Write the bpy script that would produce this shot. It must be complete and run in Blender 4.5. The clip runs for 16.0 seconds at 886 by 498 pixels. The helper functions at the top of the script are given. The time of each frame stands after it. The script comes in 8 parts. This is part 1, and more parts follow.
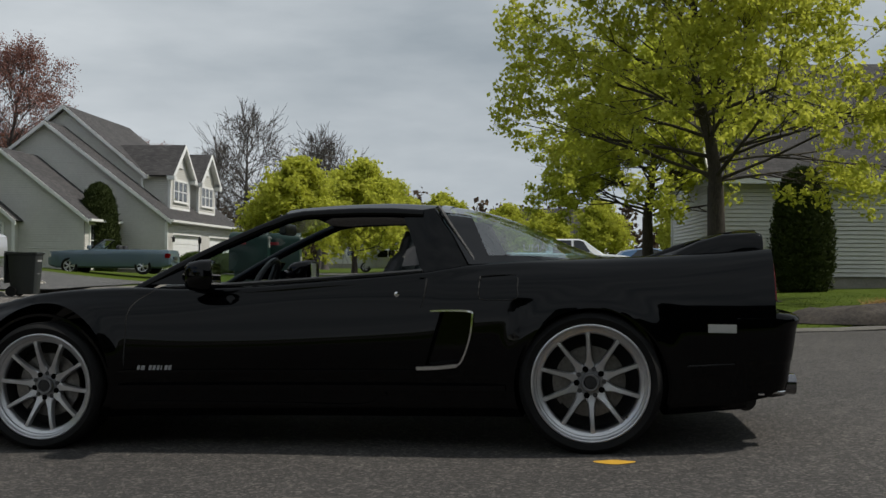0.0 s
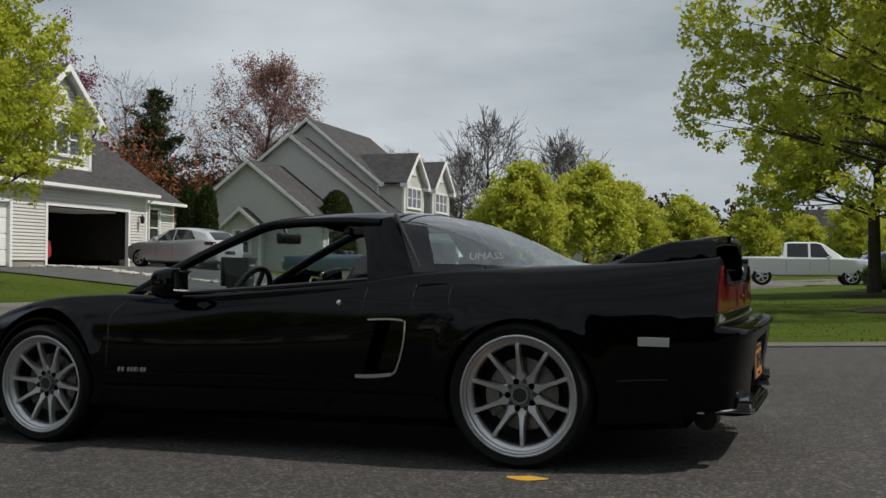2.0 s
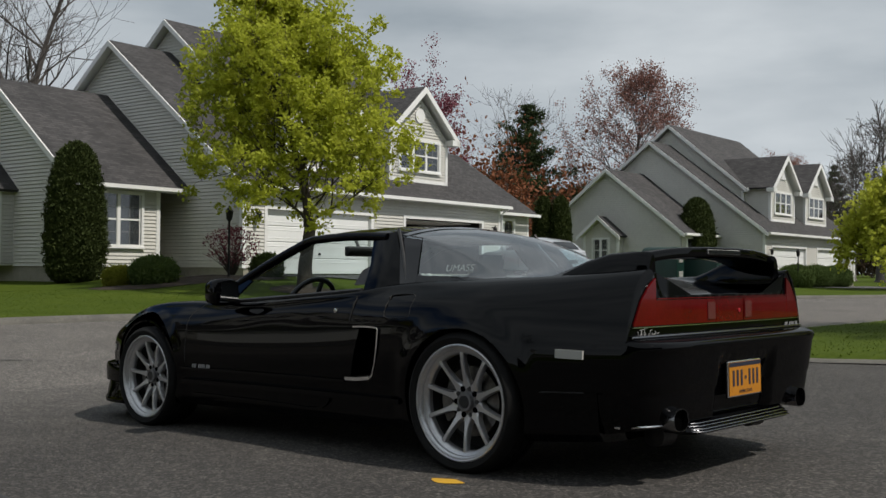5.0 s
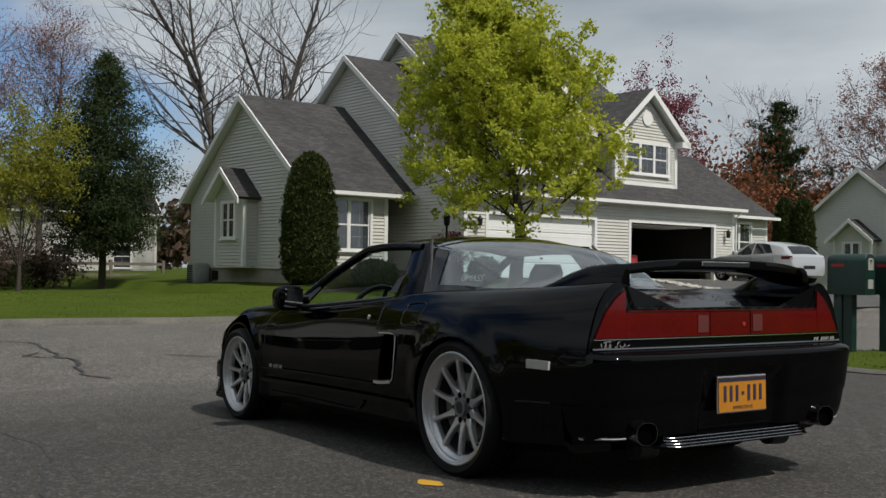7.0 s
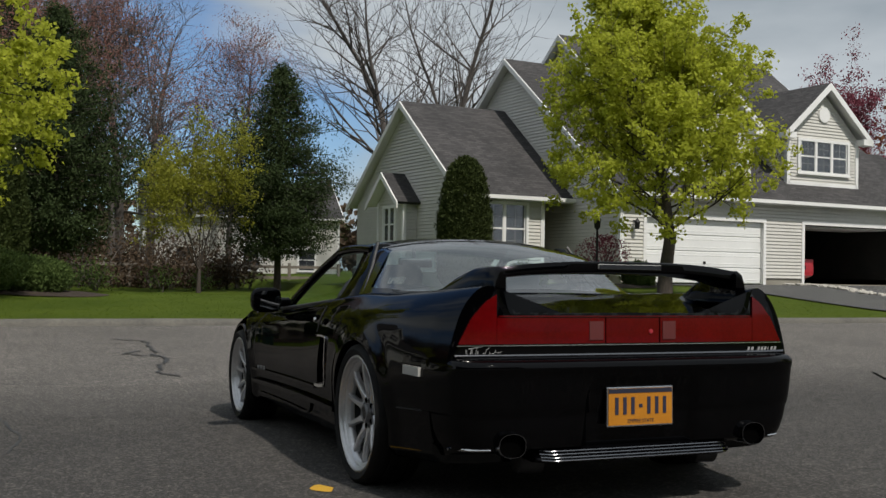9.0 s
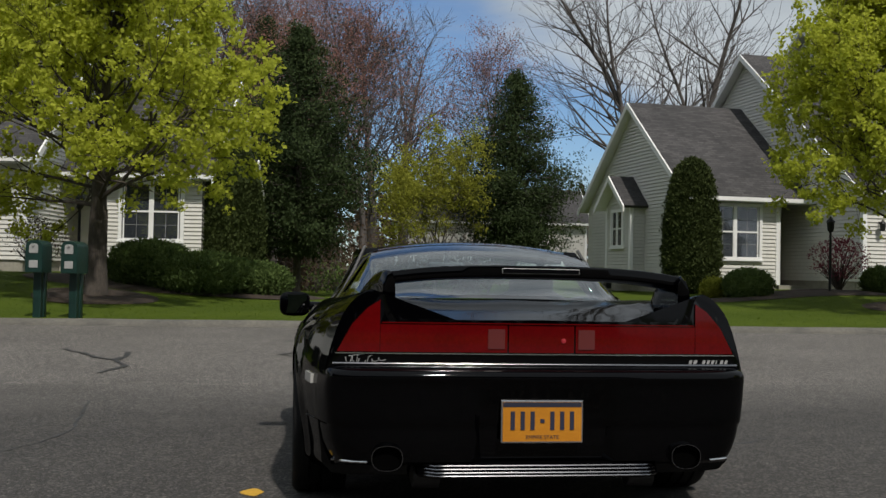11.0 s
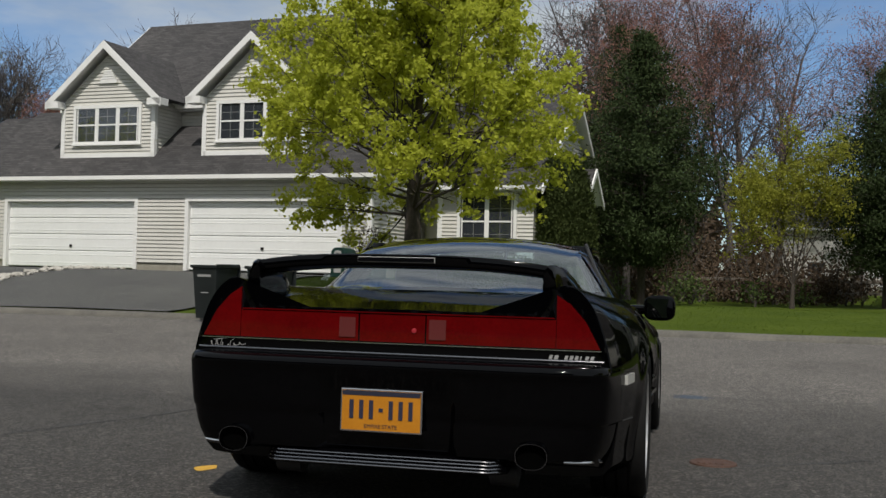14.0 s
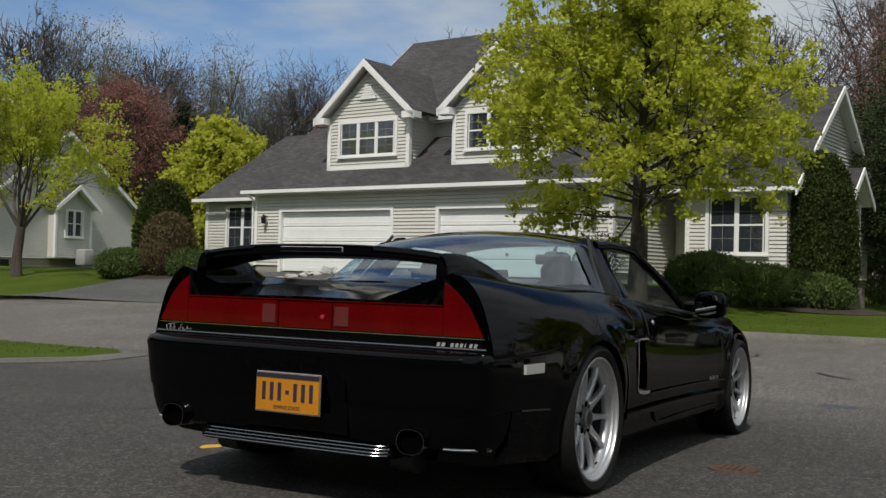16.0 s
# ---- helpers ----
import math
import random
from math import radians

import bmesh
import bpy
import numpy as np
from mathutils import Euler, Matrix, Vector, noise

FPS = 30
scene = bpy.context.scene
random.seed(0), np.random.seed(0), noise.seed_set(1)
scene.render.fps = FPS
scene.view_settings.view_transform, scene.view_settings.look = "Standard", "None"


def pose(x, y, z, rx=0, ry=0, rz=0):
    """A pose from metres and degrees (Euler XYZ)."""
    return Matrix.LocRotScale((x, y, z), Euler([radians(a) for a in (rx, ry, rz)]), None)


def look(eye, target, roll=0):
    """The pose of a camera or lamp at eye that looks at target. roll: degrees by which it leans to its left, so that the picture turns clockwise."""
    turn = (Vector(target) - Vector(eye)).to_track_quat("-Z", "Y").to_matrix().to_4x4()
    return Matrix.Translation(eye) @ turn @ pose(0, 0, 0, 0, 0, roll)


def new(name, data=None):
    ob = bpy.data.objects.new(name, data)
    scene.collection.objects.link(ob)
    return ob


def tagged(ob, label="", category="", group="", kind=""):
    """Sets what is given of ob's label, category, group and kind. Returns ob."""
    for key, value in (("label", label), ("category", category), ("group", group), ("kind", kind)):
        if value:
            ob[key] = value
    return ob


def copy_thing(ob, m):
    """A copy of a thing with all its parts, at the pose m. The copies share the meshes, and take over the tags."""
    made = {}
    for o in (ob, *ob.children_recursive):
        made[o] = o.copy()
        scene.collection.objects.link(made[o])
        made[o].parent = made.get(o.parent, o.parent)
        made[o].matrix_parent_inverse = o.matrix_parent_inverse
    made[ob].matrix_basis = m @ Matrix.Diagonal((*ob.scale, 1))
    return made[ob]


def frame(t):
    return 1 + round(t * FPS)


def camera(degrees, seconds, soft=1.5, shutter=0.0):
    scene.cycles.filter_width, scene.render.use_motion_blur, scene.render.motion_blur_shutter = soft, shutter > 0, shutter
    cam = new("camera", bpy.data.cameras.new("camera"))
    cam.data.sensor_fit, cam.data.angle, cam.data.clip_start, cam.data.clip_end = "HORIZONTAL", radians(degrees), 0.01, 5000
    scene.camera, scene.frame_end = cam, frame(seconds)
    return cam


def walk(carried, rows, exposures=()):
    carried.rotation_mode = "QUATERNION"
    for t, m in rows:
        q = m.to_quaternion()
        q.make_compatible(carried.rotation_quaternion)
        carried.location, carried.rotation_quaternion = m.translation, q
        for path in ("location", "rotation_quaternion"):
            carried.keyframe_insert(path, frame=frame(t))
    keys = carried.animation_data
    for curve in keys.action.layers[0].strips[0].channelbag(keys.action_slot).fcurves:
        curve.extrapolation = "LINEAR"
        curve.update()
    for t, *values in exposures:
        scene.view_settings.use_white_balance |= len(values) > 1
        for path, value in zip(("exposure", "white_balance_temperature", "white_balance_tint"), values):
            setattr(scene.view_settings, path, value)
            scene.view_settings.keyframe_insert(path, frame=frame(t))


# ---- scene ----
cam = camera(45.6, 16.0)
PATH = [
    (0, (1.201, -5.505, 0.831), (0.947, -3.521, 0.856), 0.4),
    (0.5, (1.578, -5.41, 0.825), (1.194, -3.447, 0.854), 0.5),
    (1, (1.938, -5.311, 0.841), (1.445, -3.373, 0.871), 0.4),
    (1.5, (2.265, -5.248, 0.866), (1.664, -3.34, 0.892), 0.4),
    (2, (2.553, -5.148, 0.862), (1.835, -3.282, 0.891), 0.4),
    (2.5, (2.828, -5.044, 0.863), (2.005, -3.222, 0.892), 0.5),
    (3, (3.136, -4.94, 0.86), (2.205, -3.17, 0.892), 0.5),
    (3.5, (3.428, -4.818, 0.872), (2.39, -3.109, 0.903), 0.5),
    (4, (3.728, -4.701, 0.887), (2.577, -3.067, 0.918), 0.5),
    (4.2, (3.861, -4.637, 0.882), (2.668, -3.032, 0.916), 0.4),
    (6.3, (4.912, -3.898, 0.935), (3.354, -2.644, 0.97), 0.9),
    (6.5, (5.004, -3.821, 0.939), (3.418, -2.603, 0.975), 0.9),
    (7, (5.218, -3.61, 0.938), (3.555, -2.5, 0.978), 0.8),
    (7.5, (5.39, -3.353, 0.953), (3.672, -2.329, 0.991), 0.8),
    (8, (5.534, -3.044, 0.956), (3.773, -2.097, 0.995), 0.8),
    (8.5, (5.643, -2.719, 0.945), (3.845, -1.845, 0.988), 0.9),
    (9, (5.733, -2.399, 0.951), (3.893, -1.617, 0.993), 1.0),
    (11.5, (6.025, -0.632, 0.98), (4.031, -0.483, 1.021), 1.1),
    (12, (6.078, -0.332, 0.985), (4.079, -0.335, 1.025), 1.1),
    (12.5, (6.092, 0.001, 0.971), (4.099, -0.158, 1.015), 1.2),
    (13, (6.047, 0.349, 0.968), (4.065, 0.081, 1.008), 1.2),
    (13.5, (5.968, 0.711, 0.937), (4.0, 0.359, 0.985), 1.2),
    (14, (5.867, 1.078, 0.932), (3.921, 0.62, 0.979), 1.4),
    (14.5, (5.77, 1.446, 0.916), (3.864, 0.842, 0.966), 1.3),
    (15, (5.67, 1.8, 0.904), (3.82, 1.042, 0.953), 1.4),
    (15.5, (5.543, 2.13, 0.888), (3.748, 1.248, 0.939), 1.3),
    (16, (5.407, 2.465, 0.895), (3.661, 1.49, 0.943), 1.5),
]
walk(cam, [(t, look(eye, target, roll)) for t, eye, target, roll in PATH])

# ---- light ----
SUN_EL, SUN_AZ = 54.0, 12.0  # elevation, and degrees from +x towards +y
world = bpy.data.worlds.new("sky")
scene.world = world
world.use_nodes = True
wn, wl = world.node_tree.nodes, world.node_tree.links
wn.clear()
w_out = wn.new("ShaderNodeOutputWorld")
w_bg = wn.new("ShaderNodeBackground")
w_sky = wn.new("ShaderNodeTexSky")
w_sky.sky_type, w_sky.sun_disc = "NISHITA", False
w_sky.sun_elevation, w_sky.sun_rotation = radians(SUN_EL), radians(90 - SUN_AZ)
w_sky.air_density, w_sky.dust_density, w_sky.ozone_density = 1.0, 0.25, 2.5
w_co = wn.new("ShaderNodeTexCoord")
w_map = wn.new("ShaderNodeMapping")
w_map.inputs["Scale"].default_value = (1.0, 1.0, 3.4)
w_map.inputs["Location"].default_value = (0.35, 0.1, 0.2)
wl.new(w_co.outputs["Generated"], w_map.inputs["Vector"])
w_n1 = wn.new("ShaderNodeTexNoise")
w_n1.inputs["Scale"].default_value, w_n1.inputs["Detail"].default_value, w_n1.inputs["Roughness"].default_value = 1.5, 7.0, 0.55
wl.new(w_map.outputs[0], w_n1.inputs["Vector"])
w_n2 = wn.new("ShaderNodeTexNoise")
w_n2.inputs["Scale"].default_value, w_n2.inputs["Detail"].default_value = 3.2, 6.0
wl.new(w_map.outputs[0], w_n2.inputs["Vector"])
# the overcast opens over the houses
w_dot = wn.new("ShaderNodeVectorMath")
w_dot.operation = "DOT_PRODUCT"
w_dot.inputs[1].default_value = (-0.93, -0.34, 0.10)
wl.new(w_co.outputs["Generated"], w_dot.inputs[0])
w_open = wn.new("ShaderNodeMapRange")
w_open.inputs["From Min"].default_value, w_open.inputs["From Max"].default_value = 0.86, 0.69
w_open.inputs["To Min"].default_value, w_open.inputs["To Max"].default_value = -0.065, 0.30
wl.new(w_dot.outputs["Value"], w_open.inputs["Value"])
w_add = wn.new("ShaderNodeMath")
w_add.operation = "ADD"
wl.new(w_n1.outputs["Fac"], w_add.inputs[0])
wl.new(w_open.outputs[0], w_add.inputs[1])
w_cov = wn.new("ShaderNodeMapRange")
w_cov.interpolation_type = "SMOOTHSTEP"
w_cov.inputs["From Min"].default_value, w_cov.inputs["From Max"].default_value = 0.36, 0.56
wl.new(w_add.outputs[0], w_cov.inputs["Value"])
w_ramp = wn.new("ShaderNodeValToRGB")
w_ramp.color_ramp.elements[0].position, w_ramp.color_ramp.elements[0].color = 0.30, (3.3, 3.80, 4.25, 1)
w_ramp.color_ramp.elements[1].position, w_ramp.color_ramp.elements[1].color = 0.72, (6.2, 6.65, 7.0, 1)
wl.new(w_n2.outputs["Fac"], w_ramp.inputs[0])
w_mix = wn.new("ShaderNodeMix")
w_mix.data_type = "RGBA"
wl.new(w_cov.outputs[0], w_mix.inputs["Factor"])
w_deep = wn.new("ShaderNodeMix")
w_deep.data_type, w_deep.blend_type = "RGBA", "MULTIPLY"
w_deep.inputs["Factor"].default_value = 1.0
w_deep.inputs[7].default_value = (0.74, 0.86, 1.0, 1)
wl.new(w_sky.outputs[0], w_deep.inputs[6])
wl.new(w_deep.outputs[2], w_mix.inputs[6])
wl.new(w_ramp.outputs[0], w_mix.inputs[7])
wl.new(w_mix.outputs[2], w_bg.inputs["Color"])
w_bg.inputs["Strength"].default_value = 0.078
wl.new(w_bg.outputs[0], w_out.inputs[0])

sun = new("sun", bpy.data.lights.new("sun", "SUN"))
sun.data.energy, sun.data.angle, sun.data.color = 2.8, radians(2.0), (1.0, 0.945, 0.865)
_el, _az = radians(SUN_EL), radians(SUN_AZ)
sun.matrix_world = look((30 * math.cos(_el) * math.cos(_az), 30 * math.cos(_el) * math.sin(_az), 30 * math.sin(_el)), (0, 0, 0))
scene.view_settings.exposure = 0.32

# ---- materials ----
def mat(name, rough=0.6, metal=0.0, color=(0.5, 0.5, 0.5), spec=0.5, coat=0.0):
    m = bpy.data.materials.new(name)
    m.use_nodes = True
    b = m.node_tree.nodes["Principled BSDF"]
    b.inputs["Base Color"].default_value = (*color, 1)
    b.inputs["Roughness"].default_value = rough
    b.inputs["Metallic"].default_value = metal
    b.inputs["Specular IOR Level"].default_value = spec
    b.inputs["Coat Weight"].default_value = coat
    b.inputs["Coat Roughness"].default_value = 0.04
    return m


def bsdf(m):
    return m.node_tree.nodes["Principled BSDF"]


def node(m, kind, **values):
    n = m.node_tree.nodes.new(kind)
    for k, v in values.items():
        n.inputs[k.replace("_", " ")].default_value = v
    return n


def coords(m, world_space=False, scale=(1, 1, 1)):
    """Coordinates in metres, of the object or of the place."""
    if world_space:
        src = m.node_tree.nodes.new("ShaderNodeNewGeometry").outputs["Position"]
    else:
        src = m.node_tree.nodes.new("ShaderNodeTexCoord").outputs["Object"]
    mp = m.node_tree.nodes.new("ShaderNodeMapping")
    mp.inputs["Scale"].default_value = scale
    m.node_tree.links.new(src, mp.inputs["Vector"])
    return mp.outputs[0]


def varied(m, a, b, scale=4.0, fine=60.0, fine_amount=0.35, bump=0.0, bump_scale=80.0, world_space=False, stretch=(1, 1, 1), lo=0.35, hi=0.65, rough=None):
    """Two-scale colour variation between a and b, with optional fine bump."""
    L = m.node_tree.links
    co = coords(m, world_space, stretch)
    n1 = node(m, "ShaderNodeTexNoise", Scale=scale, Detail=5.0, Roughness=0.6)
    n2 = node(m, "ShaderNodeTexNoise", Scale=fine, Detail=3.0, Roughness=0.6)
    L.new(co, n1.inputs["Vector"]), L.new(co, n2.inputs["Vector"])
    mx = m.node_tree.nodes.new("ShaderNodeMix")
    mx.inputs["Factor"].default_value = fine_amount
    L.new(n1.outputs["Fac"], mx.inputs[2]), L.new(n2.outputs["Fac"], mx.inputs[3])
    rp = m.node_tree.nodes.new("ShaderNodeValToRGB")
    rp.color_ramp.elements[0].position, rp.color_ramp.elements[0].color = lo, (*a, 1)
    rp.color_ramp.elements[1].position, rp.color_ramp.elements[1].color = hi, (*b, 1)
    L.new(mx.outputs[0], rp.inputs[0])
    L.new(rp.outputs[0], bsdf(m).inputs["Base Color"])
    if bump:
        n3 = node(m, "ShaderNodeTexNoise", Scale=bump_scale, Detail=4.0, Roughness=0.65)
        L.new(co, n3.inputs["Vector"])
        bp = node(m, "ShaderNodeBump", Strength=bump, Distance=0.01)
        L.new(n3.outputs["Fac"], bp.inputs["Height"])
        L.new(bp.outputs[0], bsdf(m).inputs["Normal"])
    if rough:
        rr = node(m, "ShaderNodeMapRange")
        rr.inputs["To Min"].default_value, rr.inputs["To Max"].default_value = rough
        L.new(n1.outputs["Fac"], rr.inputs["Value"])
        L.new(rr.outputs[0], bsdf(m).inputs["Roughness"])
    return rp


M = {}


def asphalt(name, dark, light, worn=None):
    m = mat(name, 0.85)
    L = m.node_tree.links
    rp = varied(m, dark, light, 0.55, 11.0, 0.50, 1.0, 130.0, True, lo=0.36, hi=0.64)
    co = coords(m, True)
    # pale and dark aggregate chips
    vo = node(m, "ShaderNodeTexVoronoi", Scale=95.0)
    L.new(co, vo.inputs["Vector"])
    sp = m.node_tree.nodes.new("ShaderNodeSeparateColor")
    L.new(vo.outputs["Color"], sp.inputs[0])
    chip = m.node_tree.nodes.new("ShaderNodeValToRGB")
    for p, c in ((0.0, 0.45), (0.50, 0.88), (0.78, 1.25), (0.92, 3.2)):
        e = chip.color_ramp.elements.new(p) if p not in (0.0,) else chip.color_ramp.elements[0]
        e.position, e.color = p, (c, c, c * 0.97, 1)
    chip.color_ramp.elements[-1].color = (3.2, 3.1, 2.9, 1)
    L.new(sp.outputs[0], chip.inputs[0])
    mul = m.node_tree.nodes.new("ShaderNodeMix")
    mul.data_type, mul.blend_type = "RGBA", "MULTIPLY"
    mul.inputs["Factor"].default_value = 0.85
    top = rp.outputs[0]
    if worn:
        # towards the street the surface is worn as pale as the road, in uneven tongues
        xyz = m.node_tree.nodes.new("ShaderNodeSeparateXYZ")
        L.new(co, xyz.inputs[0])
        wob = node(m, "ShaderNodeTexNoise", Scale=0.8, Detail=6.0, Roughness=0.65)
        L.new(co, wob.inputs["Vector"])
        ad = m.node_tree.nodes.new("ShaderNodeMath")
        ad.operation = "MULTIPLY_ADD"
        ad.inputs[1].default_value = 4.5
        L.new(wob.outputs["Fac"], ad.inputs[0]), L.new(xyz.outputs["X"], ad.inputs[2])
        edge = node(m, "ShaderNodeMapRange")
        edge.inputs["From Min"].default_value, edge.inputs["From Max"].default_value = -1.9, 0.9
        L.new(ad.outputs[0], edge.inputs["Value"])
        blend = m.node_tree.nodes.new("ShaderNodeMix")
        blend.data_type = "RGBA"
        blend.inputs[6].default_value = (*worn, 1)
        L.new(edge.outputs[0], blend.inputs["Factor"]), L.new(top, blend.inputs[7])
        top = blend.outputs[2]
    L.new(top, mul.inputs[6]), L.new(chip.outputs[0], mul.inputs[7])
    L.new(mul.outputs[2], bsdf(m).inputs["Base Color"])
    return m


M["drive"] = asphalt("driveway_asphalt", (0.030, 0.0275, 0.026), (0.056, 0.051, 0.0475), (0.088, 0.081, 0.076))
M["road"] = asphalt("road_asphalt", (0.074, 0.068, 0.064), (0.121, 0.111, 0.104))
M["drive_b"] = asphalt("dark_driveway", (0.045, 0.045, 0.046), (0.075, 0.074, 0.072))
M["kerb"] = mat("asphalt_kerb", 0.9)
varied(M["kerb"], (0.07, 0.068, 0.062), (0.15, 0.14, 0.12), 1.2, 22, 0.4, 0.8, 90, True)
M["crack"] = mat("crack_filler", 0.7)
varied(M["crack"], (0.018, 0.018, 0.019), (0.04, 0.04, 0.04), 6, 60, 0.4, 0.3, 80, True)
M["lawn"] = mat("lawn_soil", 0.95, spec=0.08)
varied(M["lawn"], (0.037, 0.060, 0.006), (0.072, 0.100, 0.012), 0.5, 14, 0.5, 1.0, 60, True)
M["grass"] = mat("grass_blades", 0.6)
M["mulch"] = mat("mulch", 0.95)
varied(M["mulch"], (0.013, 0.009, 0.006), (0.048, 0.031, 0.020), 3, 40, 0.6, 1.0, 45, True)
M["soil"] = mat("bare_soil", 0.95)
varied(M["soil"], (0.020, 0.017, 0.014), (0.065, 0.053, 0.042), 2.5, 25, 0.6, 1.0, 30, True)
M["siding"] = mat("vinyl_siding", 0.55)
varied(M["siding"], (0.52, 0.51, 0.475), (0.60, 0.59, 0.55), 0.6, 8.0, 0.4, 0.15, 40, True)
M["trim"] = mat("white_trim", 0.5)
varied(M["trim"], (0.72, 0.72, 0.71), (0.81, 0.81, 0.80), 0.8, 12, 0.3, 0.1, 30, True)
M["garage"] = mat("garage_door_paint", 0.45)
varied(M["garage"], (0.74, 0.75, 0.74), (0.82, 0.83, 0.82), 0.7, 10, 0.3, 0.1, 30, True)
M["concrete"] = mat("concrete", 0.85)
varied(M["concrete"], (0.22, 0.205, 0.17), (0.34, 0.32, 0.27), 1.5, 20, 0.4, 0.4, 50, True)
# near-black that puts the shade of deep holes into the colour
M["hole_shade"] = mat("hole_shade", 0.95, 0, (0.0015, 0.0015, 0.0015), 0.0)
# near-black for joints, and for insides whose shade is put into the colour
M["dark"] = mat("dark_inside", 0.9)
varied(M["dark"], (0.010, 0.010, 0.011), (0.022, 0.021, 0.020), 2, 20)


def shingles(name, a, b):
    m = mat(name, 0.9)
    L = m.node_tree.links
    rp = varied(m, a, b, 0.5, 20, 0.45, 0.8, 60, False)
    uv = m.node_tree.nodes.new("ShaderNodeUVMap")
    br = node(m, "ShaderNodeTexBrick", Scale=1.0, Mortar_Size=0.012, Brick_Width=0.26, Row_Height=0.115)
    br.inputs["Color1"].default_value, br.inputs["Color2"].default_value = (0.55, 0.55, 0.56, 1), (1.38, 1.35, 1.33, 1)
    br.inputs["Mortar"].default_value = (0.45, 0.45, 0.45, 1)
    br.inputs["Mortar Smooth"].default_value = 0.3
    L.new(uv.outputs[0], br.inputs["Vector"])
    mul = m.node_tree.nodes.new("ShaderNodeMix")
    mul.data_type, mul.blend_type = "RGBA", "MULTIPLY"
    mul.inputs["Factor"].default_value = 0.8
    L.new(rp.outputs[0], mul.inputs[6]), L.new(br.outputs["Color"], mul.inputs[7])
    L.new(mul.outputs[2], bsdf(m).inputs["Base Color"])
    return m


M["shingle"] = shingles("asphalt_shingles", (0.030, 0.029, 0.030), (0.066, 0.063, 0.064))


def glass_mat(name, tint, gloss=0.06, rough=0.02):
    m = bpy.data.materials.new(name)
    m.use_nodes = True
    nt = m.node_tree
    nt.nodes.clear()
    out, tr, gl, mx = (nt.nodes.new(k) for k in ("ShaderNodeOutputMaterial", "ShaderNodeBsdfTransparent", "ShaderNodeBsdfGlossy", "ShaderNodeMixShader"))
    fr = nt.nodes.new("ShaderNodeLayerWeight")
    fr.inputs["Blend"].default_value = 0.5
    pw = nt.nodes.new("ShaderNodeMath")
    pw.operation = "POWER"
    pw.inputs[1].default_value = 4.6
    nt.links.new(fr.outputs["Facing"], pw.inputs[0])
    ad = nt.nodes.new("ShaderNodeMath")
    ad.operation = "MULTIPLY_ADD"
    ad.inputs[1].default_value, ad.inputs[2].default_value = 0.92 - gloss, 0.04 + gloss
    nt.links.new(pw.outputs[0], ad.inputs[0])
    tr.inputs["Color"].default_value = (*tint, 1)
    gl.inputs["Roughness"].default_value = rough
    nt.links.new(ad.outputs[0], mx.inputs[0])
    nt.links.new(tr.outputs[0], mx.inputs[1]), nt.links.new(gl.outputs[0], mx.inputs[2])
    nt.links.new(mx.outputs[0], out.inputs[0])
    return m


M["pane"] = glass_mat("window_glass", (0.86, 0.88, 0.9), 0.05)
M["carglass"] = glass_mat("car_glass", (0.82, 0.92, 0.92), 0.03)
M["hatchglass"] = glass_mat("rear_glass", (0.72, 0.93, 0.96), 0.22)
M["curtain"] = mat("curtain_cloth", 0.9)
varied(M["curtain"], (0.035, 0.038, 0.044), (0.085, 0.09, 0.10), 2.0, 14, 0.5, 0.2, 30, True, (6, 6, 0.6))
M["paint"] = mat("black_car_paint", 0.4, 0.0, (0.0035, 0.0035, 0.0042), 0.0, 0.43)
bsdf(M["paint"]).inputs["Coat Roughness"].default_value = 0.04
varied(M["paint"], (0.0005, 0.0005, 0.0007), (0.0010, 0.0010, 0.0014), 1.4, 9, 0.3)
M["trimblack"] = mat("satin_black_plastic", 0.45)
varied(M["trimblack"], (0.010, 0.010, 0.011), (0.020, 0.020, 0.021), 8, 70, 0.4, 0.25, 160)
M["frit"] = mat("black_glass_border", 0.08, 0, (0.004, 0.004, 0.005), 0.5)
M["rubber"] = mat("tyre_rubber", 0.75, spec=0.25)
varied(M["rubber"], (0.004, 0.004, 0.004), (0.009, 0.0088, 0.0085), 9, 80, 0.4, 0.3, 120)
# darker copy of the rim alloy: shade within the wheel is put into the colour
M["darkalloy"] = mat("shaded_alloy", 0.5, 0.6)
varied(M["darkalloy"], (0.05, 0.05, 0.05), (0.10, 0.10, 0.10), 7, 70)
M["huballoy"] = mat("dull_alloy", 0.45, 0.6)
varied(M["huballoy"], (0.16, 0.16, 0.165), (0.26, 0.26, 0.265), 9, 70)
M["polished"] = mat("dark_polished_metal", 0.16, 1.0, (0.22, 0.22, 0.23))
M["plateink"] = mat("blue_black_ink", 0.5, 0, (0.02, 0.022, 0.045))
M["rim"] = mat("machined_alloy", 0.3, 0.8)
varied(M["rim"], (0.50, 0.50, 0.51), (0.62, 0.62, 0.63), 7, 70, 0.4, 0.12, 150, rough=(0.28, 0.42))
M["steel"] = mat("brake_steel", 0.4, 1.0)
varied(M["steel"], (0.10, 0.095, 0.09), (0.22, 0.21, 0.20), 10, 60, 0.4)
M["chrome"] = mat("chrome", 0.10, 1.0, (0.72, 0.72, 0.73))
M["redlamp"] = mat("red_lamp_lens", 0.12, 0.0, (0.16, 0.004, 0.006), 0.10, 0.42)
bsdf(M["redlamp"]).inputs["Coat Roughness"].default_value = 0.03
varied(M["redlamp"], (0.066, 0.001, 0.0016), (0.108, 0.0015, 0.0024), 6, 90, 0.4)
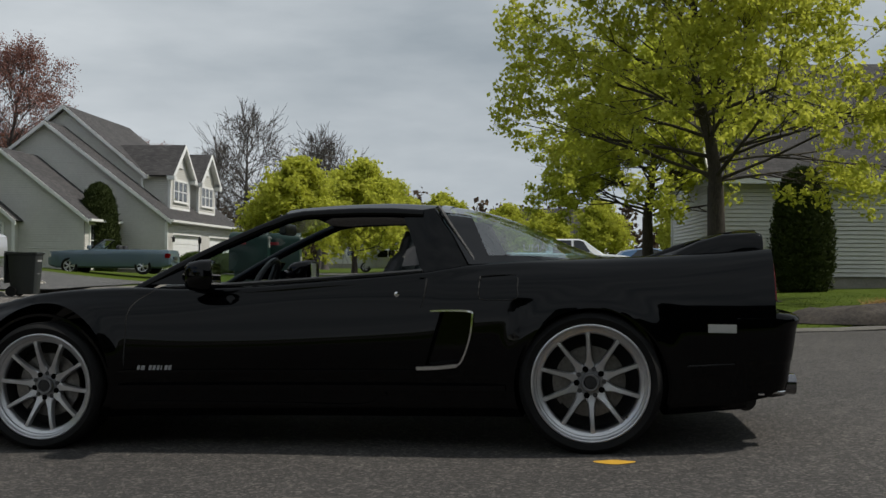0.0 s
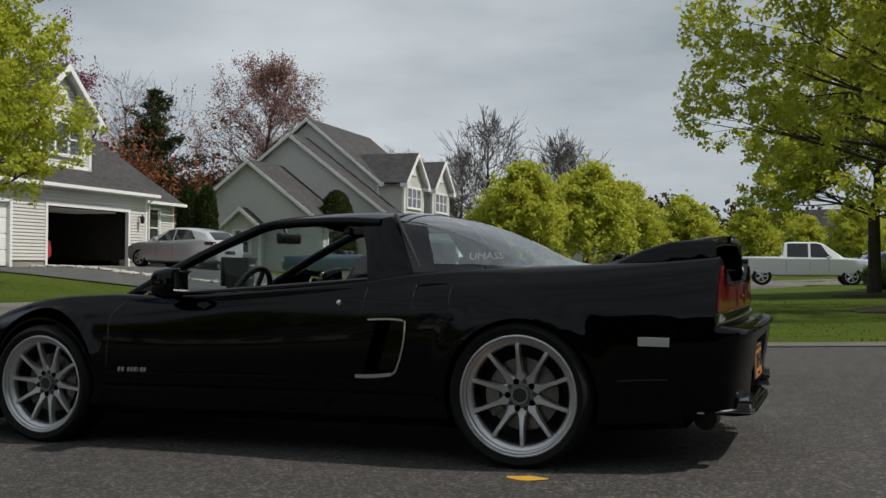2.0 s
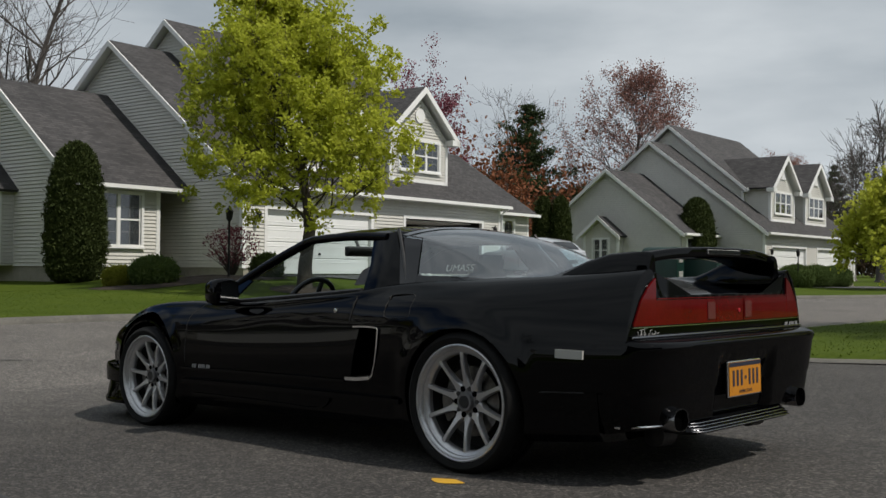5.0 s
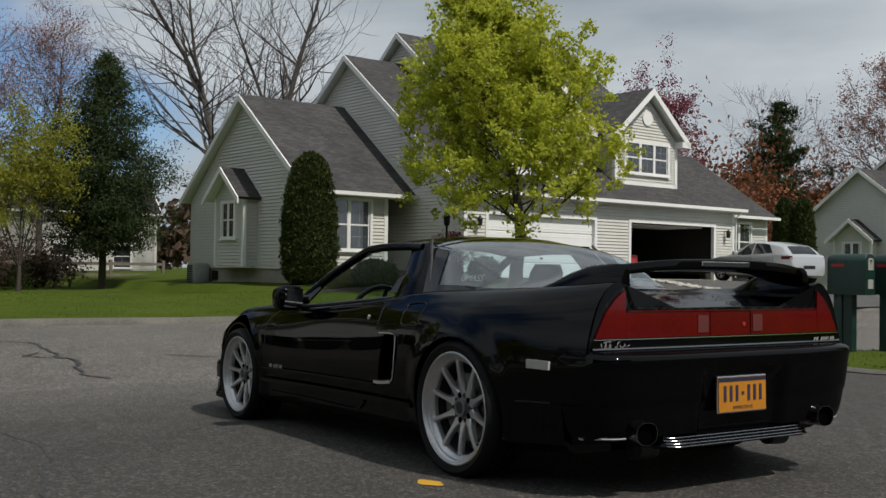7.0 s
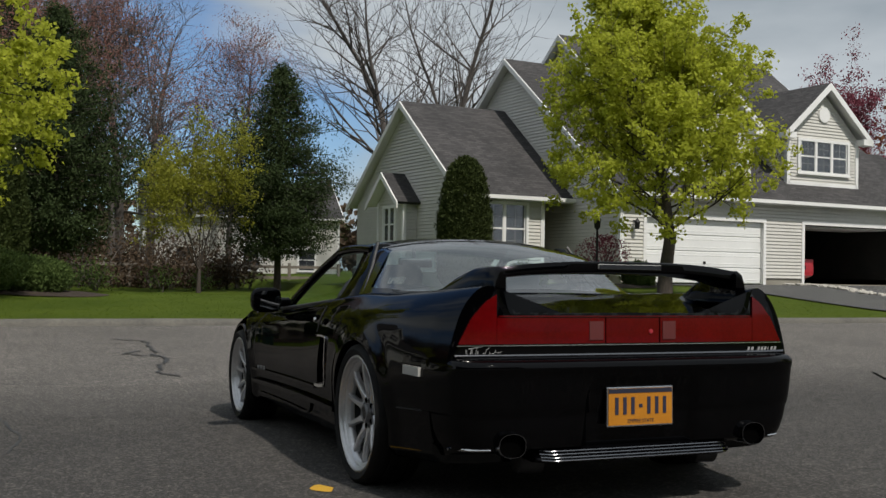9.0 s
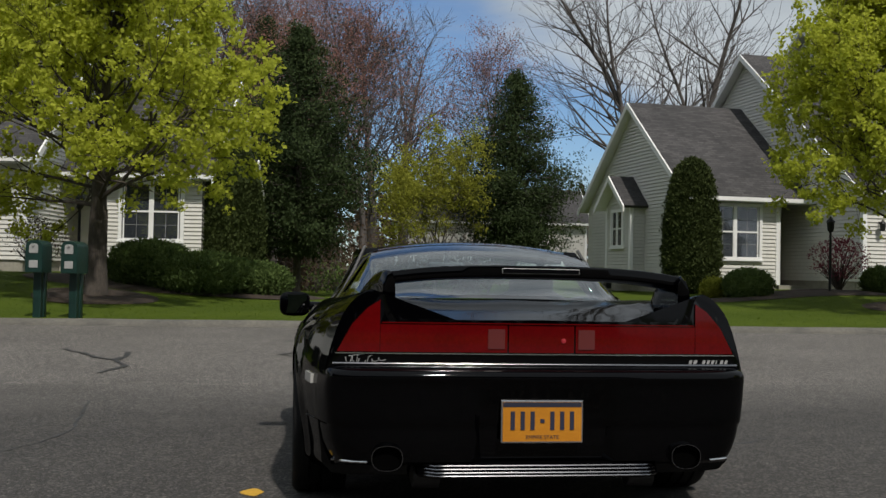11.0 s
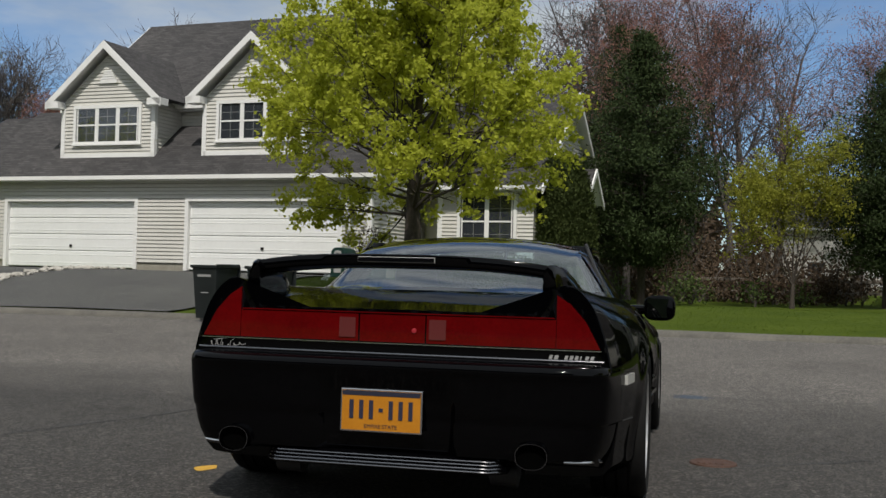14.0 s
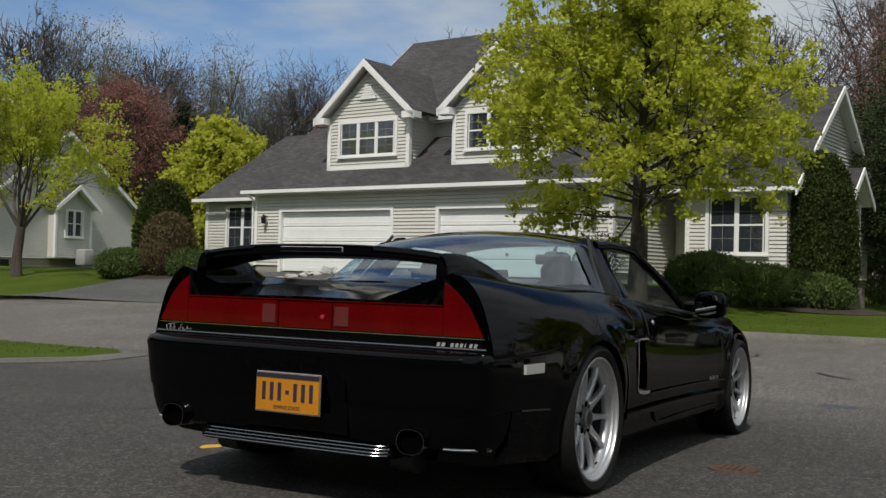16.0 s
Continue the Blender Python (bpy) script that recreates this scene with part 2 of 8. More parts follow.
M["reverse"] = mat("reverse_lamp_lens", 0.2, 0.0, (0.105, 0.022, 0.022), 0.4, 0.4)
M["marker"] = mat("clear_marker_lens", 0.25, 0.0, (0.42, 0.42, 0.40), 0.5, 0.5)
M["plate"] = mat("amber_plate", 0.4)
varied(M["plate"], (0.42, 0.16, 0.008), (0.50, 0.20, 0.012), 12, 90)
M["ink"] = mat("dark_ink", 0.6, 0, (0.012, 0.014, 0.03))
M["decal"] = mat("silver_decal", 0.45, 0.0, (0.28, 0.28, 0.28))
M["palevinyl"] = mat("pale_vinyl", 0.6, 0, (0.24, 0.29, 0.29))
M["seat"] = mat("black_leather", 0.5)
varied(M["seat"], (0.012, 0.012, 0.013), (0.028, 0.027, 0.027), 6, 60, 0.4, 0.5, 90)
M["mirror"] = mat("mirror_glass", 0.02, 1.0, (0.8, 0.8, 0.8))
M["bark"] = mat("tree_bark", 0.9)
varied(M["bark"], (0.028, 0.022, 0.018), (0.080, 0.066, 0.054), 5, 40, 0.5, 0.9, 40, False, (1, 1, 0.25))
M["greybark"] = mat("grey_bark", 0.9)
varied(M["greybark"], (0.042, 0.036, 0.033), (0.115, 0.100, 0.092), 4, 30, 0.5, 0.8, 30, False, (1, 1, 0.25))


def leaf_mat(name, a, b, trans=0.35):
    """Leaves: colour differs leaf by leaf; part of the light passes through."""
    m = mat(name, 0.75, spec=0.15)
    L = m.node_tree.links
    geo = m.node_tree.nodes.new("ShaderNodeNewGeometry")
    rp = m.node_tree.nodes.new("ShaderNodeValToRGB")
    rp.color_ramp.elements[0].color, rp.color_ramp.elements[1].color = (*a, 1), (*b, 1)
    no = node(m, "ShaderNodeTexNoise", Scale=0.9, Detail=3.0)
    L.new(coords(m, True), no.inputs["Vector"])
    mx = m.node_tree.nodes.new("ShaderNodeMix")
    mx.inputs["Factor"].default_value = 0.5
    L.new(geo.outputs["Random Per Island"], mx.inputs[2]), L.new(no.outputs["Fac"], mx.inputs[3])
    L.new(mx.outputs[0], rp.inputs[0])
    L.new(rp.outputs[0], bsdf(m).inputs["Base Color"])
    tl = m.node_tree.nodes.new("ShaderNodeBsdfTranslucent")
    L.new(rp.outputs[0], tl.inputs["Color"])
    ms = m.node_tree.nodes.new("ShaderNodeMixShader")
    ms.inputs[0].default_value = trans
    L.new(bsdf(m).outputs[0], ms.inputs[1]), L.new(tl.outputs[0], ms.inputs[2])
    L.new(ms.outputs[0], m.node_tree.nodes["Material Output"].inputs[0])
    return m


M["maple"] = leaf_mat("spring_maple_leaves", (0.29, 0.325, 0.030), (0.61, 0.64, 0.090), 0.60)
M["palemaple"] = leaf_mat("pale_spring_leaves", (0.33, 0.36, 0.040), (0.62, 0.63, 0.105), 0.60)
M["young"] = leaf_mat("young_leaves", (0.19, 0.205, 0.026), (0.40, 0.40, 0.065), 0.55)
M["needle"] = leaf_mat("pine_needles", (0.016, 0.030, 0.010), (0.054, 0.076, 0.026), 0.15)
M["arbor"] = leaf_mat("arborvitae_leaves", (0.024, 0.037, 0.010), (0.058, 0.074, 0.020), 0.15)
M["shrub"] = leaf_mat("shrub_leaves", (0.048, 0.082, 0.022), (0.135, 0.185, 0.056), 0.3)
M["redleaf"] = leaf_mat("red_buds", (0.18, 0.085, 0.070), (0.34, 0.18, 0.145), 0.25)
M["rust"] = leaf_mat("rust_leaves", (0.12, 0.045, 0.020), (0.26, 0.105, 0.052), 0.25)
M["purple"] = leaf_mat("purple_leaves", (0.14, 0.035, 0.050), (0.28, 0.080, 0.11), 0.25)
M["budgreen"] = leaf_mat("pale_bud_leaves", (0.11, 0.11, 0.055), (0.23, 0.22, 0.11), 0.35)
M["brownbush"] = leaf_mat("brown_twigs", (0.045, 0.030, 0.020), (0.12, 0.085, 0.055), 0.2)
M["olivebush"] = leaf_mat("olive_brown_leaves", (0.070, 0.055, 0.028), (0.16, 0.13, 0.065), 0.2)
M["grassleaf"] = leaf_mat("grass_blades_leaf", (0.050, 0.082, 0.007), (0.092, 0.128, 0.014), 0.5)
M["binplastic"] = mat("bin_plastic", 0.5)
varied(M["binplastic"], (0.005, 0.008, 0.008), (0.011, 0.015, 0.015), 3, 60, 0.4, 0.2, 140)
M["greenpaint"] = mat("green_mailbox_paint", 0.4)
varied(M["greenpaint"], (0.004, 0.020, 0.016), (0.008, 0.034, 0.028), 5, 50, 0.4, 0.2, 90)
M["yellowpaint"] = mat("yellow_paint", 0.6)
varied(M["yellowpaint"], (0.45, 0.25, 0.02), (0.62, 0.36, 0.03), 12, 80, 0.5, 0.3, 90)
M["whitepaint"] = mat("white_paint", 0.45, 0, (0.7, 0.7, 0.68))
M["rock"] = mat("pale_rock", 0.85)
varied(M["rock"], (0.30, 0.28, 0.25), (0.55, 0.53, 0.48), 6, 40, 0.4, 0.6, 30)
M["iron"] = mat("cast_iron", 0.75, 0.3)
varied(M["iron"], (0.055, 0.032, 0.024), (0.115, 0.062, 0.045), 10, 60, 0.4, 0.5, 60)
M["blackmetal"] = mat("black_metal", 0.5, 0.4, (0.012, 0.012, 0.013))
M["silverpaint"] = mat("silver_car_paint", 0.3, 0.5, (0.52, 0.53, 0.55), 0.5, 0.8)
M["bluepaint"] = mat("blue_grey_car_paint", 0.35, 0.2, (0.085, 0.13, 0.17), 0.5, 0.6)
M["whitecar"] = mat("white_car_paint", 0.3, 0.0, (0.62, 0.63, 0.64), 0.5, 0.8)
M["bluecar"] = mat("blue_car_paint", 0.3, 0.2, (0.03, 0.09, 0.19), 0.5, 0.8)
M["darkglass"] = mat("dark_car_glass", 0.06, 0, (0.010, 0.012, 0.014), 0.6)
M["redpaint"] = mat("red_paint", 0.4, 0, (0.35, 0.02, 0.03))
M["wood"] = mat("weathered_wood", 0.85)
varied(M["wood"], (0.10, 0.085, 0.07), (0.22, 0.19, 0.16), 4, 40, 0.5, 0.5, 40)
M["acmetal"] = mat("grey_painted_metal", 0.55, 0.1)
varied(M["acmetal"], (0.28, 0.28, 0.27), (0.36, 0.36, 0.35), 5, 40)

# ---- tools ----
def thing(name, m, label, category, group="", kind=""):
    e = new(name)
    e.matrix_world = m
    e.empty_display_size = 0.2
    return tagged(e, label, category, group, kind)


def part(name, bm, material, parent=None, label="", smooth=None, m=None):
    """One bmesh as one mesh object under a thing or a part. smooth: angle in degrees."""
    me = bpy.data.meshes.new(name)
    bm.to_mesh(me)
    bm.free()
    me.materials.append(M[material] if isinstance(material, str) else material)
    if smooth:
        me.shade_smooth()
        me.set_sharp_from_angle(angle=radians(smooth))
    ob = new(name, me)
    if parent:
        ob.parent = parent
    if m is not None:
        ob.matrix_basis = m
    if label:
        ob["label"] = label
    return ob


def same(name, ob, parent, m):
    """Another piece on the same mesh."""
    o = new(name, ob.data)
    o.parent = parent
    o.matrix_basis = m
    return o


def box(bm, x0, x1, y0, y1, z0, z1, bevel=0.0, m=None):
    vs = [bm.verts.new((x, y, z)) for z in (z0, z1) for y in (y0, y1) for x in (x0, x1)]
    fs = [bm.faces.new([vs[i] for i in f]) for f in ((0, 2, 3, 1), (4, 5, 7, 6), (0, 1, 5, 4), (2, 6, 7, 3), (0, 4, 6, 2), (1, 3, 7, 5))]
    if bevel:
        r = bmesh.ops.bevel(bm, geom=list({e for f in fs for e in f.edges}), offset=bevel, segments=2, affect="EDGES", profile=0.5)
        vs = list({v for f in r["faces"] for v in f.verts})
    if m is not None:
        bmesh.ops.transform(bm, matrix=m, verts=[v for v in vs if v.is_valid])
    return bm


def slab(name_pts, depth, bm=None):
    """A polygon (3D points) pushed along a vector."""
    bm = bm or bmesh.new()
    d = Vector(depth)
    a = [bm.verts.new(p) for p in name_pts]
    b = [bm.verts.new(Vector(p) + d) for p in name_pts]
    n = len(a)
    fs = [bm.faces.new(a), bm.faces.new(b[::-1])]
    for i in range(n):
        fs.append(bm.faces.new((a[i], b[i], b[(i + 1) % n], a[(i + 1) % n])))
    bmesh.ops.recalc_face_normals(bm, faces=fs)
    return bm


def rings(bm, loops, close=True, cap=True):
    """Skin a list of vertex rings (lists of points)."""
    vs = [[bm.verts.new(p) for p in r] for r in loops]
    n = len(vs[0])
    for a, b in zip(vs, vs[1:]):
        for i in range(n if close else n - 1):
            j = (i + 1) % n
            bm.faces.new((a[i], a[j], b[j], b[i]))
    if cap:
        bm.faces.new(vs[0][::-1])
        bm.faces.new(vs[-1])
    return vs


def tube(bm, pts, radii, sides=6, cap=True):
    pts = [Vector(p) for p in pts]
    if not hasattr(radii, "__len__"):
        radii = [radii] * len(pts)
    loops = []
    ref = Vector((0.13, 0.31, 0.94))
    for i, p in enumerate(pts):
        d = (pts[min(i + 1, len(pts) - 1)] - pts[max(i - 1, 0)]).normalized()
        if abs(d.dot(ref)) > 0.97:
            ref = Vector((0.9, 0.2, 0.1))
        u = d.cross(ref).normalized()
        v = d.cross(u)
        loops.append([p + radii[i] * (math.cos(2 * math.pi * k / sides) * u + math.sin(2 * math.pi * k / sides) * v) for k in range(sides)])
    rings(bm, loops, True, cap)
    return bm


def lathe(bm, prof, sides=24, axis="z", m=None):
    """Spin (radius, height) pairs round an axis; ends are capped."""
    loops = []
    for r, h in prof:
        ring = []
        for k in range(sides):
            a = 2 * math.pi * k / sides
            c, s = r * math.cos(a), r * math.sin(a)
            p = Vector((c, s, h)) if axis == "z" else Vector((c, h, s))
            ring.append(m @ p if m is not None else p)
        loops.append(ring)
    first = len(bm.faces)
    rings(bm, loops, True, True)
    bm.faces.ensure_lookup_table()
    bmesh.ops.recalc_face_normals(bm, faces=bm.faces[first:])
    return bm


def curve(x, xs, ys):
    """Monotone cubic through knots."""
    xs, ys = np.asarray(xs, float), np.asarray(ys, float)
    d = np.diff(ys) / np.diff(xs)
    s = np.zeros(len(xs))
    s[0], s[-1] = d[0], d[-1]
    for i in range(1, len(xs) - 1):
        s[i] = 0.0 if d[i - 1] * d[i] <= 0 else 2 * d[i - 1] * d[i] / (d[i - 1] + d[i])
    x = np.clip(x, xs[0], xs[-1])
    i = int(np.clip(np.searchsorted(xs, x) - 1, 0, len(xs) - 2))
    h = xs[i + 1] - xs[i]
    t = (x - xs[i]) / h
    return (1 + 2 * t) * (1 - t) ** 2 * ys[i] + t * (1 - t) ** 2 * h * s[i] + t * t * (3 - 2 * t) * ys[i + 1] + t * t * (t - 1) * h * s[i + 1]


def cut(ob, cutter_bm):
    """Take the cutter's volume away from ob, for good."""
    me = bpy.data.meshes.new("cutter")
    bmesh.ops.recalc_face_normals(cutter_bm, faces=cutter_bm.faces)
    cutter_bm.to_mesh(me)
    cutter_bm.free()
    c = new("cutter", me)
    md = ob.modifiers.new("cut", "BOOLEAN")
    md.operation, md.object, md.solver = "DIFFERENCE", c, "EXACT"
    bpy.context.view_layer.update()
    got = bpy.data.meshes.new_from_object(ob.evaluated_get(bpy.context.evaluated_depsgraph_get()))
    ob.modifiers.clear()
    ob.data = got
    bpy.data.objects.remove(c)
    bpy.data.meshes.remove(me)


def text_mesh(body, size, depth, mname, parent, m, name="lettering", shear=0.0, align="CENTER"):
    cu = bpy.data.curves.new(name, "FONT")
    cu.body, cu.size, cu.extrude, cu.shear, cu.align_x, cu.align_y = body, size, depth, shear, align, "CENTER"
    tmp = new("tmp", cu)
    bpy.context.view_layer.update()
    me = bpy.data.meshes.new_from_object(tmp.evaluated_get(bpy.context.evaluated_depsgraph_get()))
    bpy.data.objects.remove(tmp)
    me.materials.clear()
    me.materials.append(M[mname])
    ob = new(name, me)
    ob.parent, ob.matrix_basis = parent, m
    return ob

# ---- ground ----
CENTRE = [(-7.6, -120), (-7.6, -40), (-7.6, 0), (-7.6, 18), (-7.0, 28), (-5.2, 38), (-1.5, 50), (5, 62), (16, 74), (40, 90), (90, 110)]
HALF = 4.0
APRON = [(-4.2, -10.2), (-3.95, -7.6), (-3.3, -6.1), (-2.2, -5.75), (0.5, -6.3), (14, -9.6), (40, -16), (60, -16), (60, 26), (30, 18.5), (14, 10.6), (5.1, 7.55), (1.6, 6.6), (-1.2, 6.15), (-2.3, 6.25), (-3.0, 6.8), (-3.45, 7.8), (-4.0, 9.8), (-7, 9.8), (-7, -10.2)]


def seg_dist(px, py, ax, ay, bx, by):
    dx, dy = bx - ax, by - ay
    t = max(0.0, min(1.0, ((px - ax) * dx + (py - ay) * dy) / (dx * dx + dy * dy)))
    return math.hypot(px - ax - t * dx, py - ay - t * dy)


def in_poly(px, py, poly):
    c = False
    for (ax, ay), (bx, by) in zip(poly, poly[1:] + poly[:1]):
        if (ay > py) != (by > py) and px < (bx - ax) * (py - ay) / (by - ay) + ax:
            c = not c
    return c


def paved(px, py):
    """Metres from the edge of the paving: below zero on it."""
    r = min(seg_dist(px, py, *a, *b) for a, b in zip(CENTRE, CENTRE[1:])) - HALF
    if px > -8 and -17 < py < 27:
        d = min(seg_dist(px, py, *a, *b) for a, b in zip(APRON, APRON[1:] + APRON[:1]))
        r = min(r, -d if in_poly(px, py, APRON) else d)
    return r


def pave_z(px, py):
    """Height of the road and of the apron on which the car stands."""
    if px > -4:
        z = 0.0227 * (min(px, 20) - 1.26)
    else:
        z = curve(px, (-40, -11.6, -4), (0.02, 0.0, -0.119))
    return z


def plot_z(py):
    return curve(py, (-60, -22, -7, -3.5, 0, 6, 9.5, 13, 25, 46, 70), (0.6, 0.8, 0.76, 0.50, 0.30, 0.28, 0.36, 0.62, 0.66, 0.12, 0.0))


def lawn_z(px, py):
    base = pave_z(px, py) + 0.10
    if px < -11.6:
        k = max(0.0, min(1.0, (-11.9 - px) / 8.0))
        base = 0.08 + (plot_z(py) - 0.08) * k * k * (3 - 2 * k)
        if px < -20 and -3 < py < 9:
            base -= 0.30 * min(1.0, (-20 - px) / 10.0)
    elif px > -4.3:
        base -= 0.05
    return base + 0.02 * noise.noise((px * 0.35, py * 0.35, 1.0))


def ground_z(px, py):
    d = paved(px, py)
    low, high = pave_z(px, py) - 0.05, lawn_z(px, py)
    k = max(0.0, min(1.0, (d + 0.05) / 0.25))
    return low + (high - low) * k


def spaced(near0, near1, step, far0, far1):
    v = list(np.arange(near0, near1 + 1e-6, step))
    s, a, b = step, near0, near1
    while a > far0 or b < far1:
        s *= 1.3
        a, b = a - s, b + s
        v = [max(a, far0 - 1)] + v + [min(b, far1 + 1)]
    return sorted(set(round(float(q), 3) for q in v))


def build_ground():
    gx, gy = spaced(-24, 9, 0.3, -900, 600), spaced(-14, 30, 0.35, -700, 900)
    bm = bmesh.new()
    g = [[bm.verts.new((px, py, ground_z(px, py))) for py in gy] for px in gx]
    for i in range(len(gx) - 1):
        for j in range(len(gy) - 1):
            bm.faces.new((g[i][j], g[i + 1][j], g[i + 1][j + 1], g[i][j + 1]))
    tagged(part("ground", bm, "lawn", None, "", 40), "mown green lawn ground sheet round the houses", "ground", kind="structure")

    bm = bmesh.new()
    pts = []
    for (ax, ay), (bx, by) in zip(CENTRE, CENTRE[1:]):
        n = max(1, int(math.hypot(bx - ax, by - ay) / 3))
        pts += [(ax + (bx - ax) * k / n, ay + (by - ay) * k / n) for k in range(n)]
    pts.append(CENTRE[-1])
    rows = []
    for i, (px, py) in enumerate(pts):
        (ax, ay), (bx, by) = pts[max(i - 1, 0)], pts[min(i + 1, len(pts) - 1)]
        l = math.hypot(bx - ax, by - ay)
        nx, ny = (by - ay) / l, -(bx - ax) / l
        rows.append([bm.verts.new((px + nx * o, py + ny * o, pave_z(px + nx * o, py + ny * o))) for o in (-4.0, -2, 0, 2, 3.6, 4.0)])
    for a, b in zip(rows, rows[1:]):
        for k in range(5):
            bm.faces.new((a[k], a[k + 1], b[k + 1], b[k]))
    tagged(part("road", bm, "road", None, "", 60), "worn grey asphalt street with hairline cracks", "road", kind="structure")

    bm = bmesh.new()
    ap = [(px, py) for px, py in APRON if px > -4.3]
    vs = []
    for px, py in ap:
        vs.append(bm.verts.new((max(px, -4.0), py, pave_z(max(px, -3.999), py) + 0.006)))
    bm.faces.new(vs)
    bmesh.ops.triangulate(bm, faces=bm.faces)
    bmesh.ops.recalc_face_normals(bm, faces=bm.faces)
    if sum(f.normal.z for f in bm.faces) < 0:
        bmesh.ops.reverse_faces(bm, faces=bm.faces)
    tagged(part("driveway", bm, "drive"), "dark grey asphalt driveway apron under the sports car", "driveway", kind="structure")


def kerb_line(pts, rise=1.0, name="kerb"):
    """A low rolled asphalt kerb along a line; the paving is on its right."""
    bm = bmesh.new()
    prof = ((0.06, -0.03), (0.05, 0.02), (-0.02, 0.085), (-0.10, 0.105), (-0.22, 0.10), (-0.28, 0.02))
    loops = []
    for i, (px, py) in enumerate(pts):
        (ax, ay), (bx, by) = pts[max(i - 1, 0)], pts[min(i + 1, len(pts) - 1)]
        l = math.hypot(bx - ax, by - ay)
        nx, ny = (by - ay) / l, -(bx - ax) / l
        jit = 0.012 * noise.noise((px * 2.1, py * 2.1, 4.0))
        z = pave_z(px + nx * 0.3, py + ny * 0.3)
        loops.append([(px + nx * o, py + ny * o, z + h * (rise if h > 0.03 else 1) + jit) for o, h in prof])
    rings(bm, loops, False, False)
    bmesh.ops.recalc_face_normals(bm, faces=bm.faces)
    if sum(f.normal.z for f in bm.faces) < 0:
        bmesh.ops.reverse_faces(bm, faces=bm.faces)
    tagged(part(name, bm, "kerb", None, "", 50), "low rolled asphalt kerb between street and lawn", "kerb", kind="structure")


def dense(pts, step=0.6):
    out = []
    for (ax, ay), (bx, by) in zip(pts, pts[1:]):
        n = max(1, int(math.hypot(bx - ax, by - ay) / step))
        out += [(ax + (bx - ax) * k / n, ay + (by - ay) * k / n) for k in range(n)]
    return out + [pts[-1]]


def offset(pts, o):
    out = []
    for i, (px, py) in enumerate(pts):
        (ax, ay), (bx, by) = pts[max(i - 1, 0)], pts[min(i + 1, len(pts) - 1)]
        l = math.hypot(bx - ax, by - ay)
        out.append((px + o * (by - ay) / l, py - o * (bx - ax) / l))
    return out


build_ground()
kerb_line(offset(dense(CENTRE[1:9], 0.8), -HALF))
kerb_line(dense([(-3.6, -60), (-3.75, -9), (-3.75, -7.6), (-3.2, -6.1), (-2.2, -5.75), (0.5, -6.3), (14, -9.6)][::-1], 0.5), 0.45)
kerb_line(dense([(14, 10.6), (5.1, 7.55), (1.6, 6.6), (-1.2, 6.15), (-2.3, 6.25), (-3.0, 6.8), (-3.4, 7.8), (-3.5, 10), (-3.5, 18), (-2.9, 27.5), (-1.2, 37), (2.4, 48), (8, 59)][::-1], 0.5)[::-1], 0.45)


def strip(name, pts, width, lift, mname, label, category, kind="structure", floor=None):
    """A flat strip that follows the lawn, along a line."""
    bm = bmesh.new()
    rows = []
    for i, (px, py) in enumerate(pts):
        (ax, ay), (bx, by) = pts[max(i - 1, 0)], pts[min(i + 1, len(pts) - 1)]
        l = math.hypot(bx - ax, by - ay)
        nx, ny = (by - ay) / l, -(bx - ax) / l
        w = width(i / (len(pts) - 1)) if callable(width) else width
        rows.append([bm.verts.new((px + nx * o * w, py + ny * o * w, (floor or lawn_z)(px + nx * o * w, py + ny * o * w) + lift)) for o in np.linspace(-0.5, 0.5, 7)])
    for a, b in zip(rows, rows[1:]):
        for k in range(6):
            bm.faces.new((a[k], a[k + 1], b[k + 1], b[k]))
    return tagged(part(name, bm, mname, None, "", 60), label, category, kind=kind)

# ---- houses ----
COURSE = 0.112


def siding(bm, a, b, z0, z1, apex=None, holes=(), shift=0.0):
    """Lapped boards from a to b (u, d), outside on the right hand of the way. apex: (s, z) of a gable."""
    a, b = Vector(a), Vector(b)
    n = (b - a).length
    t = (b - a) / n
    out = Vector((t.y, -t.x))
    top = apex[1] if apex else z1
    z = z0
    while z < top - 0.01:
        zt = min(z + COURSE, top)
        def span(h):
            if not apex or h <= z1:
                return 0.0, n
            k = (h - z1) / (apex[1] - z1)
            return apex[0] * k, n - (n - apex[0]) * k
        s0, s1 = span(z)
        q0, q1 = span(zt)
        pieces = [(s0, s1, q0, q1)]
        mid = (z + zt) / 2
        for h0, h1, hz0, hz1 in holes:
            if hz0 < mid < hz1:
                pieces = [p for c0, c1, e0, e1 in pieces for p in ((c0, min(c1, h0), e0, min(e1, h0)), (max(c0, h1), c1, max(e0, h1), e1)) if p[1] - p[0] > 0.01]
        for c0, c1, e0, e1 in pieces:
            def at(s, h, o):
                q = a + t * s + out * o
                return bm.verts.new((q.x, q.y, h))
            k = 1 - 0.015 / COURSE
            m0, m1 = c0 + (e0 - c0) * k, c1 + (e1 - c1) * k
            lo0, lo1, hi0, hi1 = at(c0, z, 0.028), at(c1, z, 0.028), at(m0, z + (zt - z) * k, 0.004), at(m1, z + (zt - z) * k, 0.004)
            in0, in1 = at(e0, zt, -0.014), at(e1, zt, -0.014)
            un0, un1 = at(c0, z, -0.014), at(c1, z, -0.014)
            bm.faces.new((lo0, lo1, hi1, hi0))
            bm.faces.new((hi0, hi1, in1, in0))
            bm.faces.new((un0, un1, lo1, lo0))
        z = zt
    bmesh.ops.remove_doubles(bm, verts=bm.verts, dist=0.0005)


